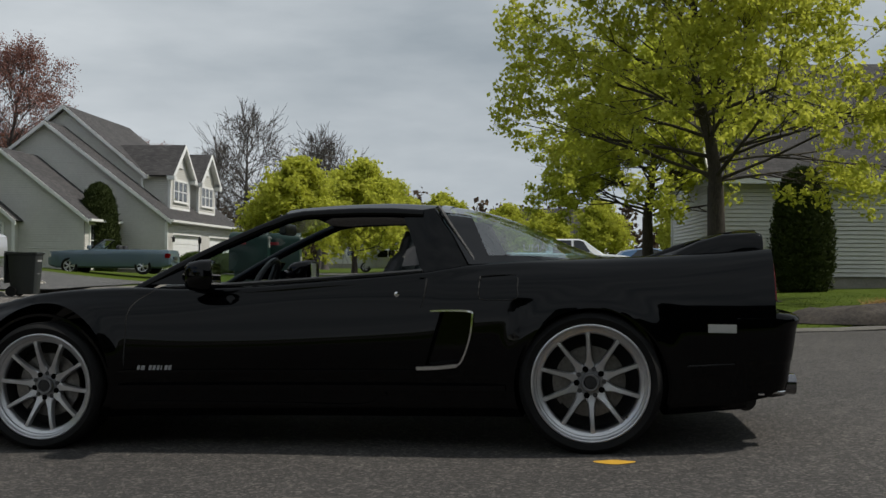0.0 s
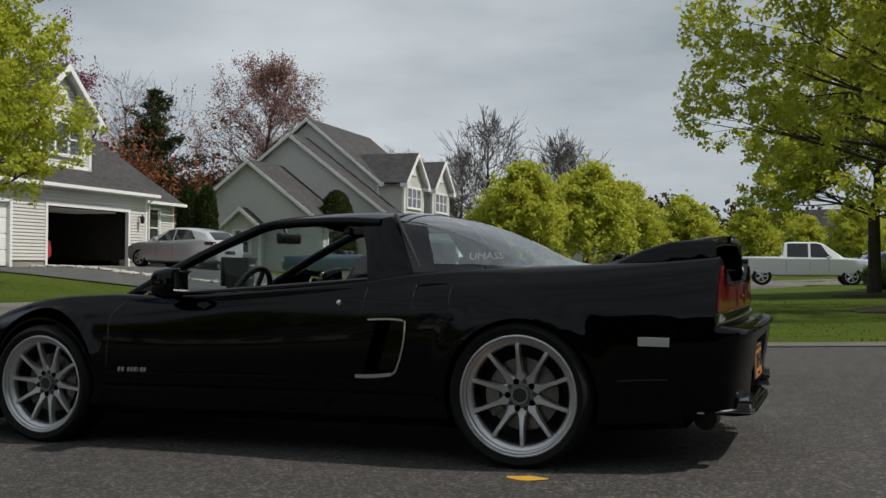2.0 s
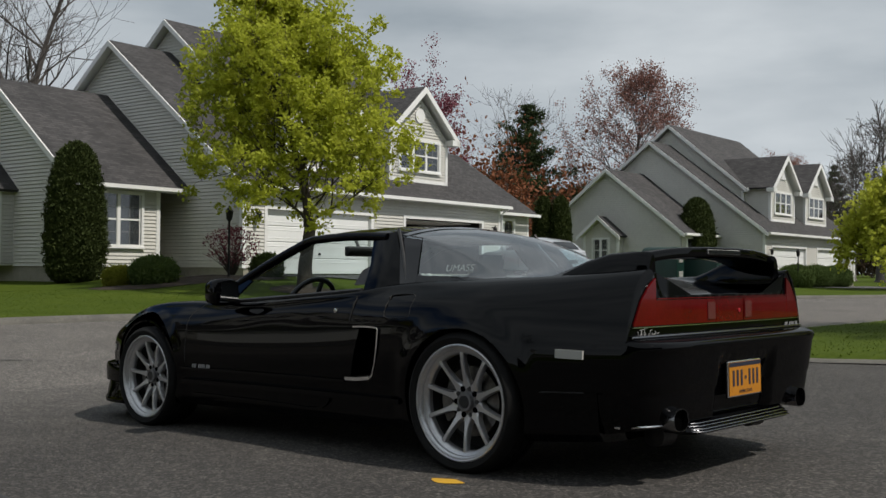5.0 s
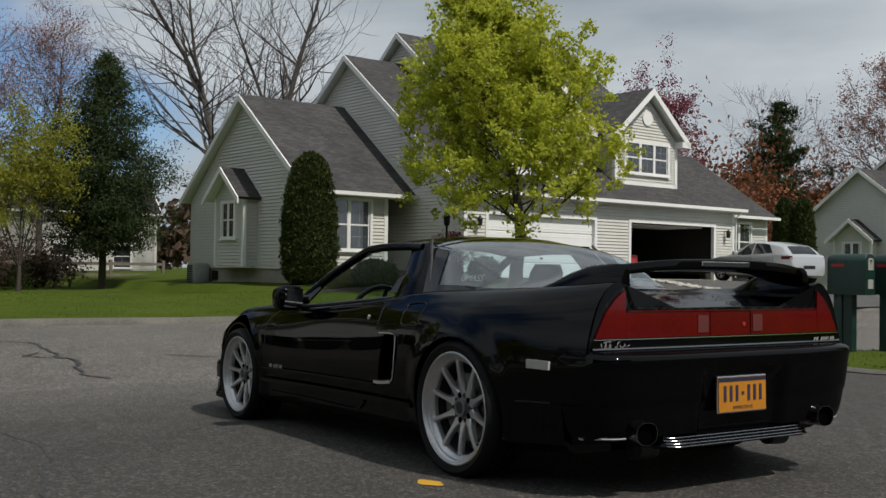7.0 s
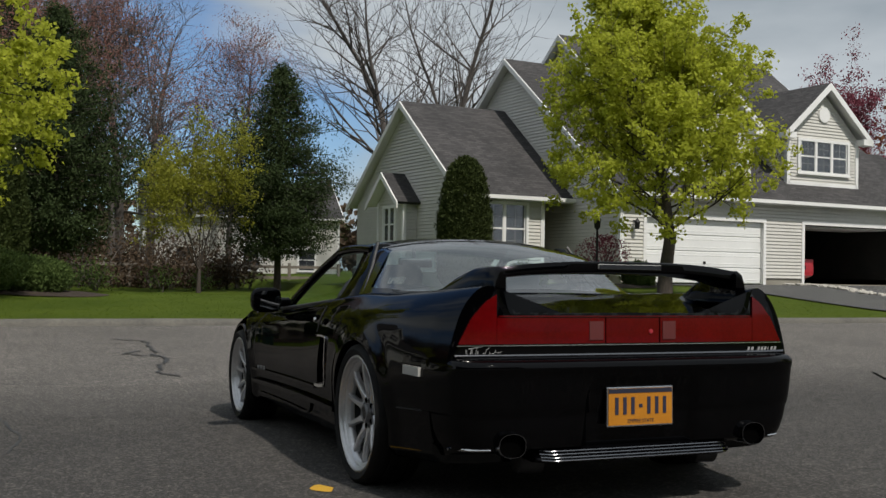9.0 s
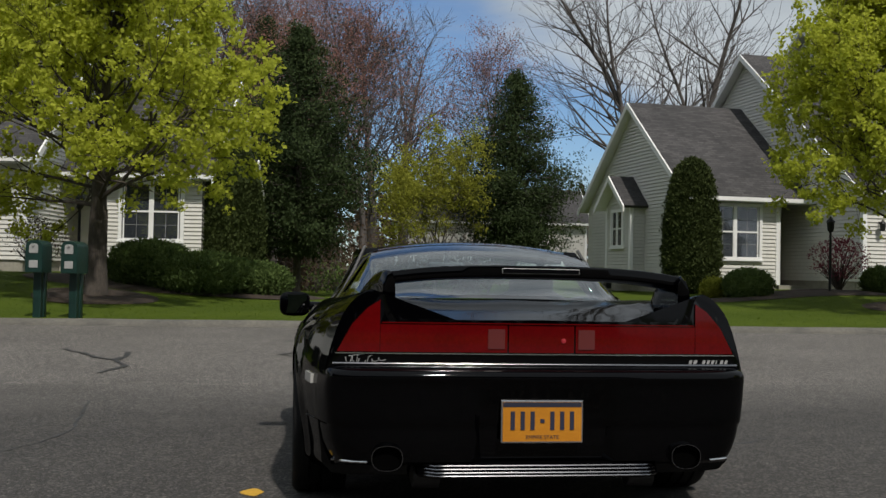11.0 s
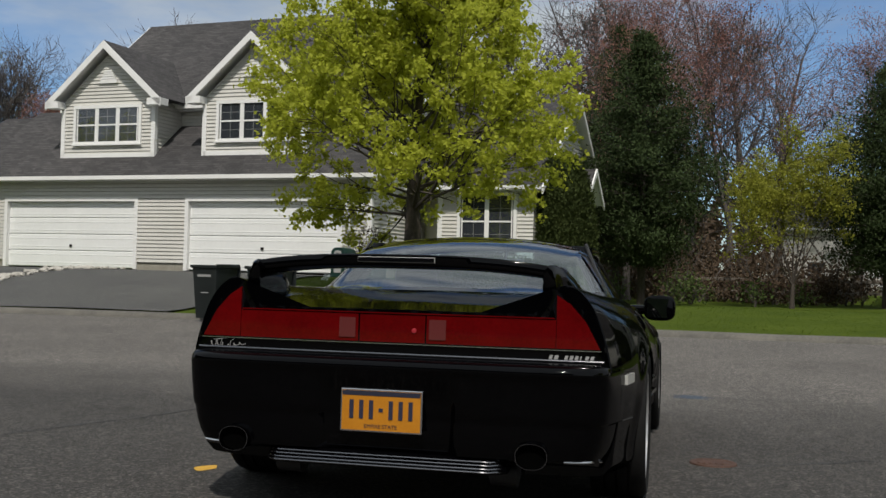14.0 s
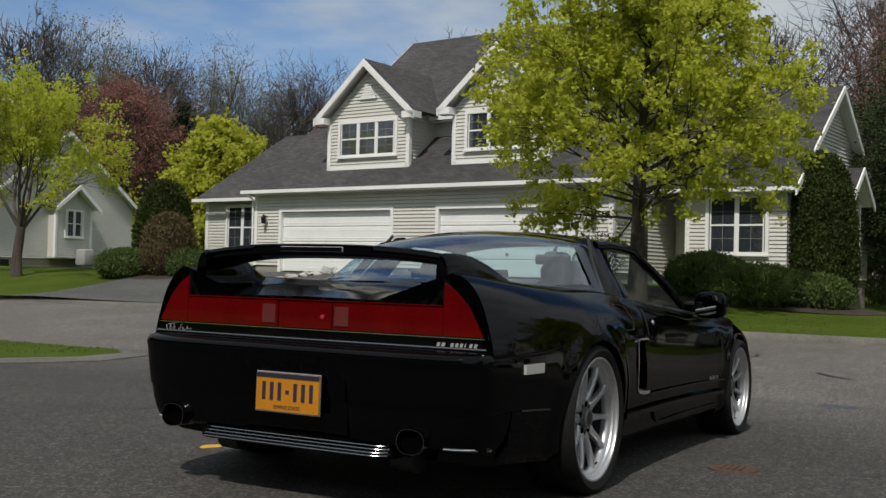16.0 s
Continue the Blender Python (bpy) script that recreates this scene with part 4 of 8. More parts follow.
def grow(rng, base, height, trunk_r, clear, spread, levels, kids, up=0.3, first=0.55, bend=0.12, twig=0.006, fork=(22, 58), lead=False):
    """A trunk with limbs, forked level by level. Returns segments and tip places."""
    segs, tips = [], []

    def limb(p, d, length, r, lv):
        n = 4 if lv < 2 else 3
        pts, rad = [p.copy()], [r]
        q, dd = p.copy(), d.copy()
        for k in range(n):
            dd = (dd + Vector((rng.uniform(-bend, bend), rng.uniform(-bend, bend), rng.uniform(-bend, bend) + up * 0.12))).normalized()
            q = q + dd * (length / n)
            pts.append(q.copy())
            rad.append(r * (1 - 0.62 * (k + 1) / n))
        segs.append((pts, rad, lv))
        if lv >= levels:
            tips.append((q.copy(), dd.copy()))
            tips.append(((pts[-2] + q) / 2, dd.copy()))
            return
        for k in range(kids[lv]):
            t = rng.uniform(0.35, 1.0) if k else 1.0
            i = min(int(t * n), n - 1)
            s = pts[i].lerp(pts[i + 1], t * n - i)
            ax = dd.cross(Vector((rng.gauss(0, 1), rng.gauss(0, 1), rng.gauss(0, 1)))).normalized()
            nd = rot_about(dd, ax, radians(rng.uniform(*fork) if k else rng.uniform(4, 18)))
            nd = (nd + Vector((0, 0, up * 0.35))).normalized()
            limb(s, nd, length * rng.uniform(0.52, 0.78), max(twig, r * (1 - 0.62 * t) * rng.uniform(0.6, 0.85)), lv + 1)

    top = Vector((rng.uniform(-0.1, 0.1), rng.uniform(-0.1, 0.1), clear))
    pts = [Vector((0, 0, -0.25)), Vector((0, 0, 0.08)), Vector((0.01, 0, clear * 0.4)), top]
    segs.append((pts, [trunk_r * 1.75, trunk_r * 1.2, trunk_r, trunk_r * 0.88], 0))
    if lead:
        # one or two leaders with ascending side branches
        dome = lead == "dome"
        for k in range(1 if dome else 2):
            slant = 0.05 if dome else 0.22
            q, dd, r = top.copy(), Vector((rng.uniform(-slant, slant), rng.uniform(-slant, slant), 1)).normalized(), trunk_r * (0.8, 0.6)[k]
            line, rad = [q.copy()], [r]
            n = 12
            for j in range(n):
                dd = (dd + Vector((rng.gauss(0, 0.07), rng.gauss(0, 0.07), 0.03))).normalized()
                q = q + dd * (height - clear) / n * (1.0, 0.85)[k]
                line.append(q.copy())
                rad.append(max(0.02, r * (1 - 0.9 * (j + 1) / n)))
                if dome:
                    for b in range(5 if j < 4 else 4):
                        a, tilt = 2.4 * (j * 3 + b) + rng.uniform(-0.4, 0.4), radians(rng.uniform(58, 86) - 42 * j / n) * spread
                        d = Vector((math.sin(tilt) * math.cos(a), math.sin(tilt) * math.sin(a), math.cos(tilt)))
                        limb(q - dd * rng.uniform(0.1, 0.6), d, (height - clear) * first * (1.0 - 0.72 * (j / n) ** 1.5) * rng.uniform(0.62, 1.08), max(twig, r * (0.31 - 0.19 * j / n) * rng.uniform(0.7, 1.1)), 2)
                elif j > 0:
                    for _ in range(2 if j % 2 else 3):
                        a, tilt = rng.uniform(0, 6.283), radians(rng.uniform(34, 66)) * spread
                        d = Vector((math.sin(tilt) * math.cos(a), math.sin(tilt) * math.sin(a), math.cos(tilt)))
                        limb(q - dd * rng.uniform(0, 0.8), d, (height - clear) * first * (1.05 - 0.75 * j / n) * rng.uniform(0.6, 1.0), max(twig, rad[-1] * rng.uniform(0.35, 0.6)), 2)
            segs.append((line, rad, 1))
        return segs, tips
    n0 = kids[0] + 4
    for k in range(n0):
        a = 2 * math.pi * (k + rng.uniform(-0.3, 0.3)) / n0
        tilt = radians(rng.uniform(20, 62)) * spread
        if k == 0:
            tilt = radians(5)
        d = Vector((math.sin(tilt) * math.cos(a), math.sin(tilt) * math.sin(a), math.cos(tilt)))
        limb(top - Vector((0, 0, rng.uniform(0, clear * 0.14))), d, (height - clear) * first * rng.uniform(0.8, 1.1), trunk_r * rng.uniform(0.34, 0.50), 1)
    return segs, tips


def leaf_cards(bm, p, d, rng, count, size, radius, droop=0.0):
    for _ in range(count):
        o = Vector((rng.gauss(0, 1), rng.gauss(0, 1), rng.gauss(0, 0.8))) * radius * 0.55
        c = p + o - Vector((0, 0, droop * radius))
        a = Vector((rng.gauss(0, 1), rng.gauss(0, 1), rng.gauss(0, 1))).normalized()
        b = a.cross(Vector((rng.gauss(0, 1), rng.gauss(0, 1), rng.gauss(0, 1)))).normalized()
        s = size * rng.uniform(0.6, 1.3)
        a, b = a * s, b * s * 0.75
        n = a.cross(b).normalized() * s * 0.18
        v = [bm.verts.new(q) for q in (c - a, c - b * 0.9 + n, c + a, c + b * 0.9 + n)]
        bm.faces.new((v[0], v[1], v[2]))
        bm.faces.new((v[0], v[2], v[3]))


def leaf_clusters(name, tips, seed, per, size, spread, leaf, parent, groups=2, reach=0.28):
    """Leaves in small clusters strung along the end of each twig, each a bent lozenge."""
    g = np.random.default_rng(seed)
    q = np.array([tuple(p) for p, d in tips])
    d = np.array([tuple(d) for p, d in tips])
    n = len(q) * groups
    c = np.repeat(q, groups, 0) + np.repeat(d, groups, 0) * g.uniform(-reach, 0.3 * reach, (n, 1)) + g.normal(0, 0.5 * spread, (n, 3))
    k = max(1, per // groups)
    c = np.repeat(c, k, 0) + g.normal(0, 1, (n * k, 3)) * spread * np.array((0.55, 0.55, 0.42)) * np.repeat(g.uniform(0.6, 1.25, (n, 1)), k, 0)
    m = len(c)
    a = g.normal(0, 1, (m, 3))
    a /= np.linalg.norm(a, axis=1)[:, None]
    nrm = g.normal(0, 0.75, (m, 3)) + np.array((0, 0, 0.55))
    b = np.cross(nrm, a)
    b /= np.linalg.norm(b, axis=1)[:, None] + 1e-9
    up = np.cross(a, b)
    s = size * g.uniform(0.6, 1.3, (m, 1))
    v = np.stack((c - a * s, c - b * s * 0.72 + up * s * 0.2, c + a * s, c + b * s * 0.72 + up * s * 0.2), 1).reshape(-1, 3)
    i = np.arange(m)[:, None] * 4
    f = np.concatenate((i + np.array((0, 1, 2)), i + np.array((0, 2, 3))), 0)
    me = bpy.data.meshes.new(name)
    me.from_pydata(v.tolist(), [], f.tolist())
    me.materials.append(M[leaf])
    ob = new(name, me)
    ob.parent = parent
    return ob


def needles(name, tufts, seed, per, size, leaf, parent):
    """Thin upward-fanning needles round each twig place."""
    g = np.random.default_rng(seed)
    q = np.repeat(np.array([tuple(p) for p, r in tufts]), per, 0)
    r = np.repeat(np.array([r for p, r in tufts]), per)[:, None]
    n = len(q)
    c = q + g.normal(0, 1, (n, 3)) * np.array((0.55, 0.55, 0.40)) * r
    d = g.normal(0, 1, (n, 3)) + np.array((0, 0, 0.45))
    d *= size * g.uniform(0.7, 1.3, (n, 1)) / np.linalg.norm(d, axis=1)[:, None]
    w = np.cross(d, g.normal(0, 1, (n, 3)))
    w *= size * 0.24 / (np.linalg.norm(w, axis=1)[:, None] + 1e-9)
    me = bpy.data.meshes.new(name)
    me.from_pydata(np.stack((c - w, c + w, c + d), 1).reshape(-1, 3).tolist(), [], np.arange(3 * n).reshape(-1, 3).tolist())
    me.materials.append(M[leaf])
    ob = new(name, me)
    ob.parent = parent
    return ob


def tree(name, at, label, category, seed, height, trunk_r, clear, spread, levels, kids, leaf=None, per_tip=6, size=0.09, radius=0.35, bark="bark", group="", up=0.3, first=0.55, twig=0.006, bend=0.12, turn=0.0, wide=0.0, fork=(22, 58), lead=False):
    rng = random.Random(seed)
    t = thing(name, pose(*at, 0, 0, turn), label, category, group)
    segs, tips = grow(rng, at, height, trunk_r, clear, spread, levels, kids, up, first, bend, twig, fork, lead)
    top = max(q.z for q, d in tips) + radius * 0.5
    k = height / top
    if wide:
        reach = sorted(math.hypot(q.x, q.y) for q, d in tips)[int(len(tips) * 0.93)]
        k = wide / reach
    lim = (wide or 1e6) * 0.97

    def fit(p):
        x, y, z = p.x * k, p.y * k, clear + (p.z - clear) * (height - clear) / (top - clear)
        r = math.hypot(x, y)
        g = 1.0 if r <= lim else (lim + (r - lim) * 0.25) / r
        return Vector((x * g, y * g, z))

    bm, br = bmesh.new(), bmesh.new()
    for pts, rad, lv in segs:
        if lv == 0:
            tube(bm, pts, rad, 10)
        else:
            tube(br, [fit(p) for p in pts], rad, 6 if lv < 3 else 4 if lv < 4 else 3, False)
    tr = part("trunk", bm, bark, t, "", 60)
    part("limb", br, bark, tr, "", 60)["kind"] = "stuff"
    if leaf:
        leaf_clusters("crown", [(fit(q), d) for q, d in tips], seed, per_tip, size, radius, leaf, t)
    return t


def conifer(name, at, label, seed, height, width, trunk_r, clear, group="", leaf="needle", tiers=20, per=15, size=0.12):
    rng = random.Random(seed)
    t = thing(name, pose(*at), label, "tree", group)
    bm = bmesh.new()
    tube(bm, [(0, 0, -0.3), (0, 0, height * 0.5), (0.1, 0, height * 0.97)], [trunk_r, trunk_r * 0.6, 0.03], 8)
    tufts = []
    for i in range(tiers):
        k = i / (tiers - 1)
        z = clear + (height - clear) * (0.03 + 0.93 * k)
        reach = width * (0.72 + 0.28 * math.sin(math.pi * min(1.0, k * 1.25))) * (1 - k ** 3.2) ** 0.8 * rng.uniform(0.72, 1.08)
        for j in range(max(4, int(per * (1 - 0.5 * k)))):
            a = rng.uniform(0, 2 * math.pi)
            r = reach * rng.uniform(0.5, 1.12) + 0.15
            tip = Vector((r * math.cos(a), r * math.sin(a), z + r * rng.uniform(-0.02, 0.36)))
            tube(bm, [(0, 0, z), (tip.x * 0.5, tip.y * 0.5, z + 0.05 * r), tip], [trunk_r * 0.22 * (1 - k) + 0.012, 0.02, 0.008], 4, False)
            for s in np.linspace(0.30, 1.0, max(4, int(r * 3.6))):
                q = Vector((0, 0, z)).lerp(tip, float(s)) + Vector((rng.gauss(0, 0.1), rng.gauss(0, 0.1), rng.gauss(0, 0.12)))
                tufts.append((q, 0.24 + 0.07 * r))
    needles("crown", tufts, seed, 34, size, leaf, t)
    part("trunk", bm, "bark", t, "", 60)
    return t


def hedge_shape(name, at, label, category, seed, prof, leaf, count, size=0.06, group="", squash=(1, 1), core=True):
    """A dense clipped bush: leaves over an uneven outline given as (radius, height)."""
    rng = random.Random(seed)
    t = thing(name, pose(*at) @ Matrix.Diagonal((squash[0], squash[1], 1, 1)), label, category, group)
    zs = [h for r, h in prof]
    rs = [r for r, h in prof]
    if core:
        bm = bmesh.new()
        n = 14
        loops = []
        for r, h in prof:
            loops.append([((r * 0.86) * math.cos(2 * math.pi * k / n) * (1 + 0.06 * math.sin(k * 3 + h * 4)), (r * 0.86) * math.sin(2 * math.pi * k / n) * (1 + 0.06 * math.sin(k * 3 + h * 4)), h) for k in range(n)])
        rings(bm, loops)
        bmesh.ops.recalc_face_normals(bm, faces=bm.faces)
        part("inner_foliage", bm, leaf, t, "", 60)
    else:
        bm = bmesh.new()
        for k in range(46):
            a, z = rng.uniform(0, 6.28), rng.uniform(0.3, 1) * zs[-1]
            r = float(np.interp(z, zs, rs)) * rng.uniform(0.5, 1)
            tube(bm, [(0, 0, 0), (r * 0.4 * math.cos(a), r * 0.4 * math.sin(a), z * 0.55), (r * math.cos(a), r * math.sin(a), z)], [0.02, 0.012, 0.004], 4, False)
        part("stem", bm, "bark", t)["kind"] = "stuff"
    lf = bmesh.new()
    for _ in range(count):
        z = zs[0] + (zs[-1] - zs[0]) * rng.random() ** 0.85
        r = float(np.interp(z, zs, rs))
        a = rng.uniform(0, 2 * math.pi)
        rr = r * (1 + 0.05 * noise.noise((math.cos(a) * 2, math.sin(a) * 2, z * 1.7 + seed))) * (rng.uniform(0.86, 1.05) if core else rng.random() ** 0.5)
        p = Vector((rr * math.cos(a), rr * math.sin(a), z))
        o = Vector((math.cos(a), math.sin(a), 0.5 * (z - zs[0]) / (zs[-1] - zs[0]) + 0.1))
        for _k in range(3):
            c = p + Vector((rng.gauss(0, 1), rng.gauss(0, 1), rng.gauss(0, 1))) * 0.04
            d = (Vector((rng.gauss(0, 0.5), rng.gauss(0, 0.5), rng.gauss(0.75, 0.5))) + o * 0.7).normalized() * size * rng.uniform(0.7, 1.4)
            w = d.cross(o + Vector((rng.gauss(0, 0.4), rng.gauss(0, 0.4), rng.gauss(0, 0.4)))).normalized() * size * 0.42
            v = [lf.verts.new(q) for q in (c - w, c + w, c + d)]
            lf.faces.new(v)
    part("crown", lf, leaf, t)
    return t


def on_lawn(px, py, dz=0.0):
    return (px, py, lawn_z(px, py) + dz)

# ---- the sports car (its nose towards -x) ----
CAR = thing("sports_car", pose(0, 0, -0.0286, 0, -1.3, 0), "black low mid-engined sports coupe with silver ten-spoke wheels", "car")


def tail_bow(x, y):
    """The tail is bowed in plan."""
    k = max(0.0, min(1.0, (x - 1.45) / 0.6))
    return x + k * k * (0.030 - 0.024 * (abs(y) / 0.80) ** 2.6)


KX = (-2.20, -2.14, -2.02, -1.85, -1.60, -1.30, -1.00, -0.70, -0.30, 0.20, 0.60, 0.90, 1.27, 1.60, 1.90, 2.06)


def half_w(x):
    """Greatest half width of the body at x."""
    return curve(x, KX, (0.36, 0.50, 0.635, 0.752, 0.846, 0.890, 0.885, 0.870, 0.862, 0.868, 0.885, 0.902, 0.910, 0.888, 0.846, 0.815))


def section(x):
    """Half outline at x: (y, z) from under the middle, round the side, to the middle on top."""
    w = half_w(x)
    lean_in = curve(x, (-2.2, 0.9, 1.3, 2.06), (0.985, 0.985, 0.972, 0.950))
    crest = curve(x, (-2.20, -2.10, -1.97, -1.90, -1.71, -1.47, -1.30, -1.09, -0.87, -0.60, -0.30, 0.10, 0.53, 0.73, 0.99, 1.30, 1.60, 2.06), (0.42, 0.455, 0.515, 0.55, 0.637, 0.697, 0.728, 0.745, 0.750, 0.742, 0.748, 0.770, 0.800, 0.829, 0.846, 0.853, 0.860, 0.882))
    cy = curve(x, (-2.2, -2.0, -1.7, -1.3, -0.9, -0.5, 0.0, 0.5, 0.75, 1.2, 1.6, 2.06), (0.24, 0.50, 0.665, 0.745, 0.75, 0.775, 0.79, 0.785, 0.735, 0.715, 0.69, 0.635))
    deck = curve(x, (-2.20, -2.0, -1.7, -1.4, -1.1, -0.9, 0.6, 0.9, 1.30, 1.55, 1.8, 2.06), (0.41, 0.475, 0.585, 0.640, 0.675, 0.69, 0.70, 0.74, 0.842, 0.828, 0.800, 0.765))
    low = curve(x, (-2.2, -2.0, -1.8, -1.0, 0.9, 1.6, 1.95, 2.06), (0.17, 0.145, 0.13, 0.145, 0.15, 0.16, 0.18, 0.19))
    inner = curve(x, (-2.2, -1.9, -1.3, -0.9, 0.9, 1.3, 1.7, 2.06), (0.14, 0.32, 0.42, 0.46, 0.46, 0.52, 0.565, 0.590))
    mid = crest * 0.55 + 0.05
    return [(0.0, low), (w * 0.80, low), (w * 0.945, low + 0.03), (w * 0.972, 0.285 if low < 0.2 else low + 0.1), (w, mid), (w * lean_in, 0.5 * (mid + crest) + 0.02),
            (0.5 * (w * lean_in + cy) + 0.012, crest - 0.045), (cy, crest), (inner, deck + 0.012), (inner * curve(x, (1.3, 1.45, 1.8, 2.06), (0.5, 0.5, 0.84, 0.86)), deck + 0.008), (0.0, deck + 0.012)]


def smooth_line(pts, per=5):
    """Catmull-Rom through points."""
    out = []
    for i in range(len(pts) - 1):
        p0, p1, p2, p3 = (np.array(pts[max(0, min(len(pts) - 1, i + k))]) for k in (-1, 0, 1, 2))
        for s in range(per):
            t = s / per
            out.append(tuple(0.5 * (2 * p1 + (p2 - p0) * t + (2 * p0 - 5 * p1 + 4 * p2 - p3) * t * t + (3 * p1 - p0 - 3 * p2 + p3) * t ** 3)))
    return out + [tuple(pts[-1])]


def full(half):
    """Both sides of a half outline as a ring."""
    return [(y, z) for y, z in half] + [(-y, z) for y, z in half[-2:0:-1]]


def ease(k):
    k = max(0.0, min(1.0, k))
    return k * k * (3 - 2 * k)


def flare(x, y, z):
    """Rolled-out lips round the wheel arches."""
    for wx, wr in ((1.265, 0.338), (-1.265, 0.326)):
        r = math.hypot(x - wx, z - 0.300)
        if r < wr + 0.12 and abs(y) > 0.6:
            return y + math.copysign(0.016 * ease(1 - (r - wr) / 0.105), y)
    return y


def build_body():
    bm = bmesh.new()
    loops = []
    for x in np.linspace(-2.18, 2.06, 190):
        ring = full(smooth_line(section(float(x)), 7))
        bow = 0.12 * max(0.0, min(1.0, (-1.75 - x) / 0.4))
        loops.append([(tail_bow(float(x), y) - bow * (0.5 - (abs(y) / 0.7) ** 2), flare(float(x), y, z), z) for y, z in ring])
    for g in (0.985, 0.93, 0.8, 0.6, 0.35, 0.1):
        loops.append([(tail_bow(2.062, y * g), y * g, 0.66 + (z - 0.66) * g) for y, z in full(smooth_line(section(2.06), 7))])
    rings(bm, loops)
    bmesh.ops.recalc_face_normals(bm, faces=bm.faces)
    body = part("body", bm, "paint", CAR, "gloss black bodywork")
    for wx, wr in ((1.265, 0.338), (-1.265, 0.326)):
        for s in (-1, 1):
            c = bmesh.new()
            lathe(c, ((wr, 0.60), (wr, 1.05)), 72, "y", Matrix.Translation((wx, 0, 0.300)) @ Matrix.Diagonal((1, s, 1, 1)))
            cut(body, c)
    # room for the bumper's corners
    c = bmesh.new()
    box(c, 1.93, 2.4, -1.0, 1.0, 0.0, 0.598)
    cut(body, c)
    # cabin and engine bay
    c = bmesh.new()
    rings(c, [[(-0.80, -0.60, z), (0.50, -0.71, z), (0.62, -0.66, z), (1.22, -0.52, z), (1.22, 0.52, z), (0.62, 0.66, z), (0.50, 0.71, z), (-0.80, 0.60, z)] for z in (0.50, 1.3)])
    cut(body, c)
    # side intakes
    for s in (-1, 1):
        c = bmesh.new()
        a = [(0.53, 0.372), (0.675, 0.392), (0.745, 0.50), (0.752, 0.612), (0.60, 0.618)]
        rings(c, [[(x, s * 0.80, z) for x, z in a], [(x, s * 0.95, z) for x, z in a]])
        cut(body, c)
    body.data.shade_smooth()
    body.data.set_sharp_from_angle(angle=radians(32))
    return body


BODY = build_body()


# rear bumper: (height, how far back on the middle line)
BUMPER = ((0.180, 2.085), (0.186, 2.125), (0.200, 2.145), (0.240, 2.154), (0.300, 2.159), (0.360, 2.163), (0.382, 2.164), (0.390, 2.168), (0.420, 2.174), (0.470, 2.182), (0.520, 2.190), (0.540, 2.194), (0.550, 2.199), (0.560, 2.205), (0.570, 2.207), (0.580, 2.203), (0.588, 2.194), (0.595, 2.177), (0.600, 2.152), (0.604, 2.110), (0.607, 2.050), (0.607, 2.020))

CORNER = 6.2  # squareness of the corners in plan


def bumper_at(level, y):
    """The bumper's face at a level of the list and a distance from the middle."""
    z, back = BUMPER[level]
    w = side_w(2.06, z)
    k = min(0.999, abs(y) / w)
    x = 1.90 + (back - 1.90) * (1 - k ** CORNER) ** (1 / CORNER)
    return (x, y, z + 0.055 * ease((0.40 - z) / 0.20) * ease((x - 1.65) / 0.45))


def side_w(x, z):
    tuck = 0.006 * ease((0.388 - z) / 0.006) + 0.006 * ease((z - 0.585) / 0.02)
    return half_w(x) * curve(z, (0.18, 0.25, 0.29, 0.40, 0.535, 0.575, 0.61), (0.930, 0.966, 0.976, 0.992, 1.0, 0.995, 0.986)) - tuck - 0.006 + 0.0085 * ease((x - 1.82) / 0.10)


def build_bumper():
    loops = []
    for lv, (z, back) in enumerate(BUMPER):
        half = []
        for x in np.linspace(1.64, 1.90, 10):
            half.append((float(x), side_w(float(x), z), z + 0.055 * ease((0.40 - z) / 0.20) * ease((x - 1.65) / 0.45)))
        w = side_w(2.06, z)
        w1 = side_w(1.90, z)
        for a in np.linspace(0.05, 1.0, 26):
            k = (1 - (1 - a) ** 2.2)
            ang = k * radians(68)
            x = 1.90 + (back - 1.90) * math.sin(ang) ** (2 / CORNER)
            y = (w1 + (w - w1) * min(1.0, (x - 1.90) / 0.16)) * math.cos(ang) ** (2 / CORNER)
            half.append((x, y, z + 0.055 * ease((0.40 - z) / 0.20) * ease((x - 1.65) / 0.45)))
        y0 = half[-1][1]
        for y in np.linspace(y0, 0, 30)[1:]:
            half.append(bumper_at(lv, float(y)))
        # shallow bay for the number plate
        half = [(x - 0.030 * ease((0.27 - y) / 0.035) * ease((0.525 - z) / 0.03), y, zz) for x, y, zz in half]
        loops.append(half + [(x, -y, zz) for x, y, zz in half[-2::-1]])
    bm = bmesh.new()
    rings(bm, loops)
    bmesh.ops.recalc_face_normals(bm, faces=bm.faces)
    return part("rear_bumper", bm, "paint", CAR, "gloss black rear bumper with a ledge", 34)


build_bumper()


def side_y(x, z):
    """Half width of the body's side at x and height z."""
    pts = smooth_line(section(x), 5)[5:36]
    zz = [p[1] for p in pts]
    i = min(range(len(pts) - 1), key=lambda k: abs((zz[k] + zz[k + 1]) / 2 - z))
    return float(np.interp(z, zz[:len(zz)], [p[0] for p in pts])) if all(np.diff(zz) > 0) else pts[i][0]


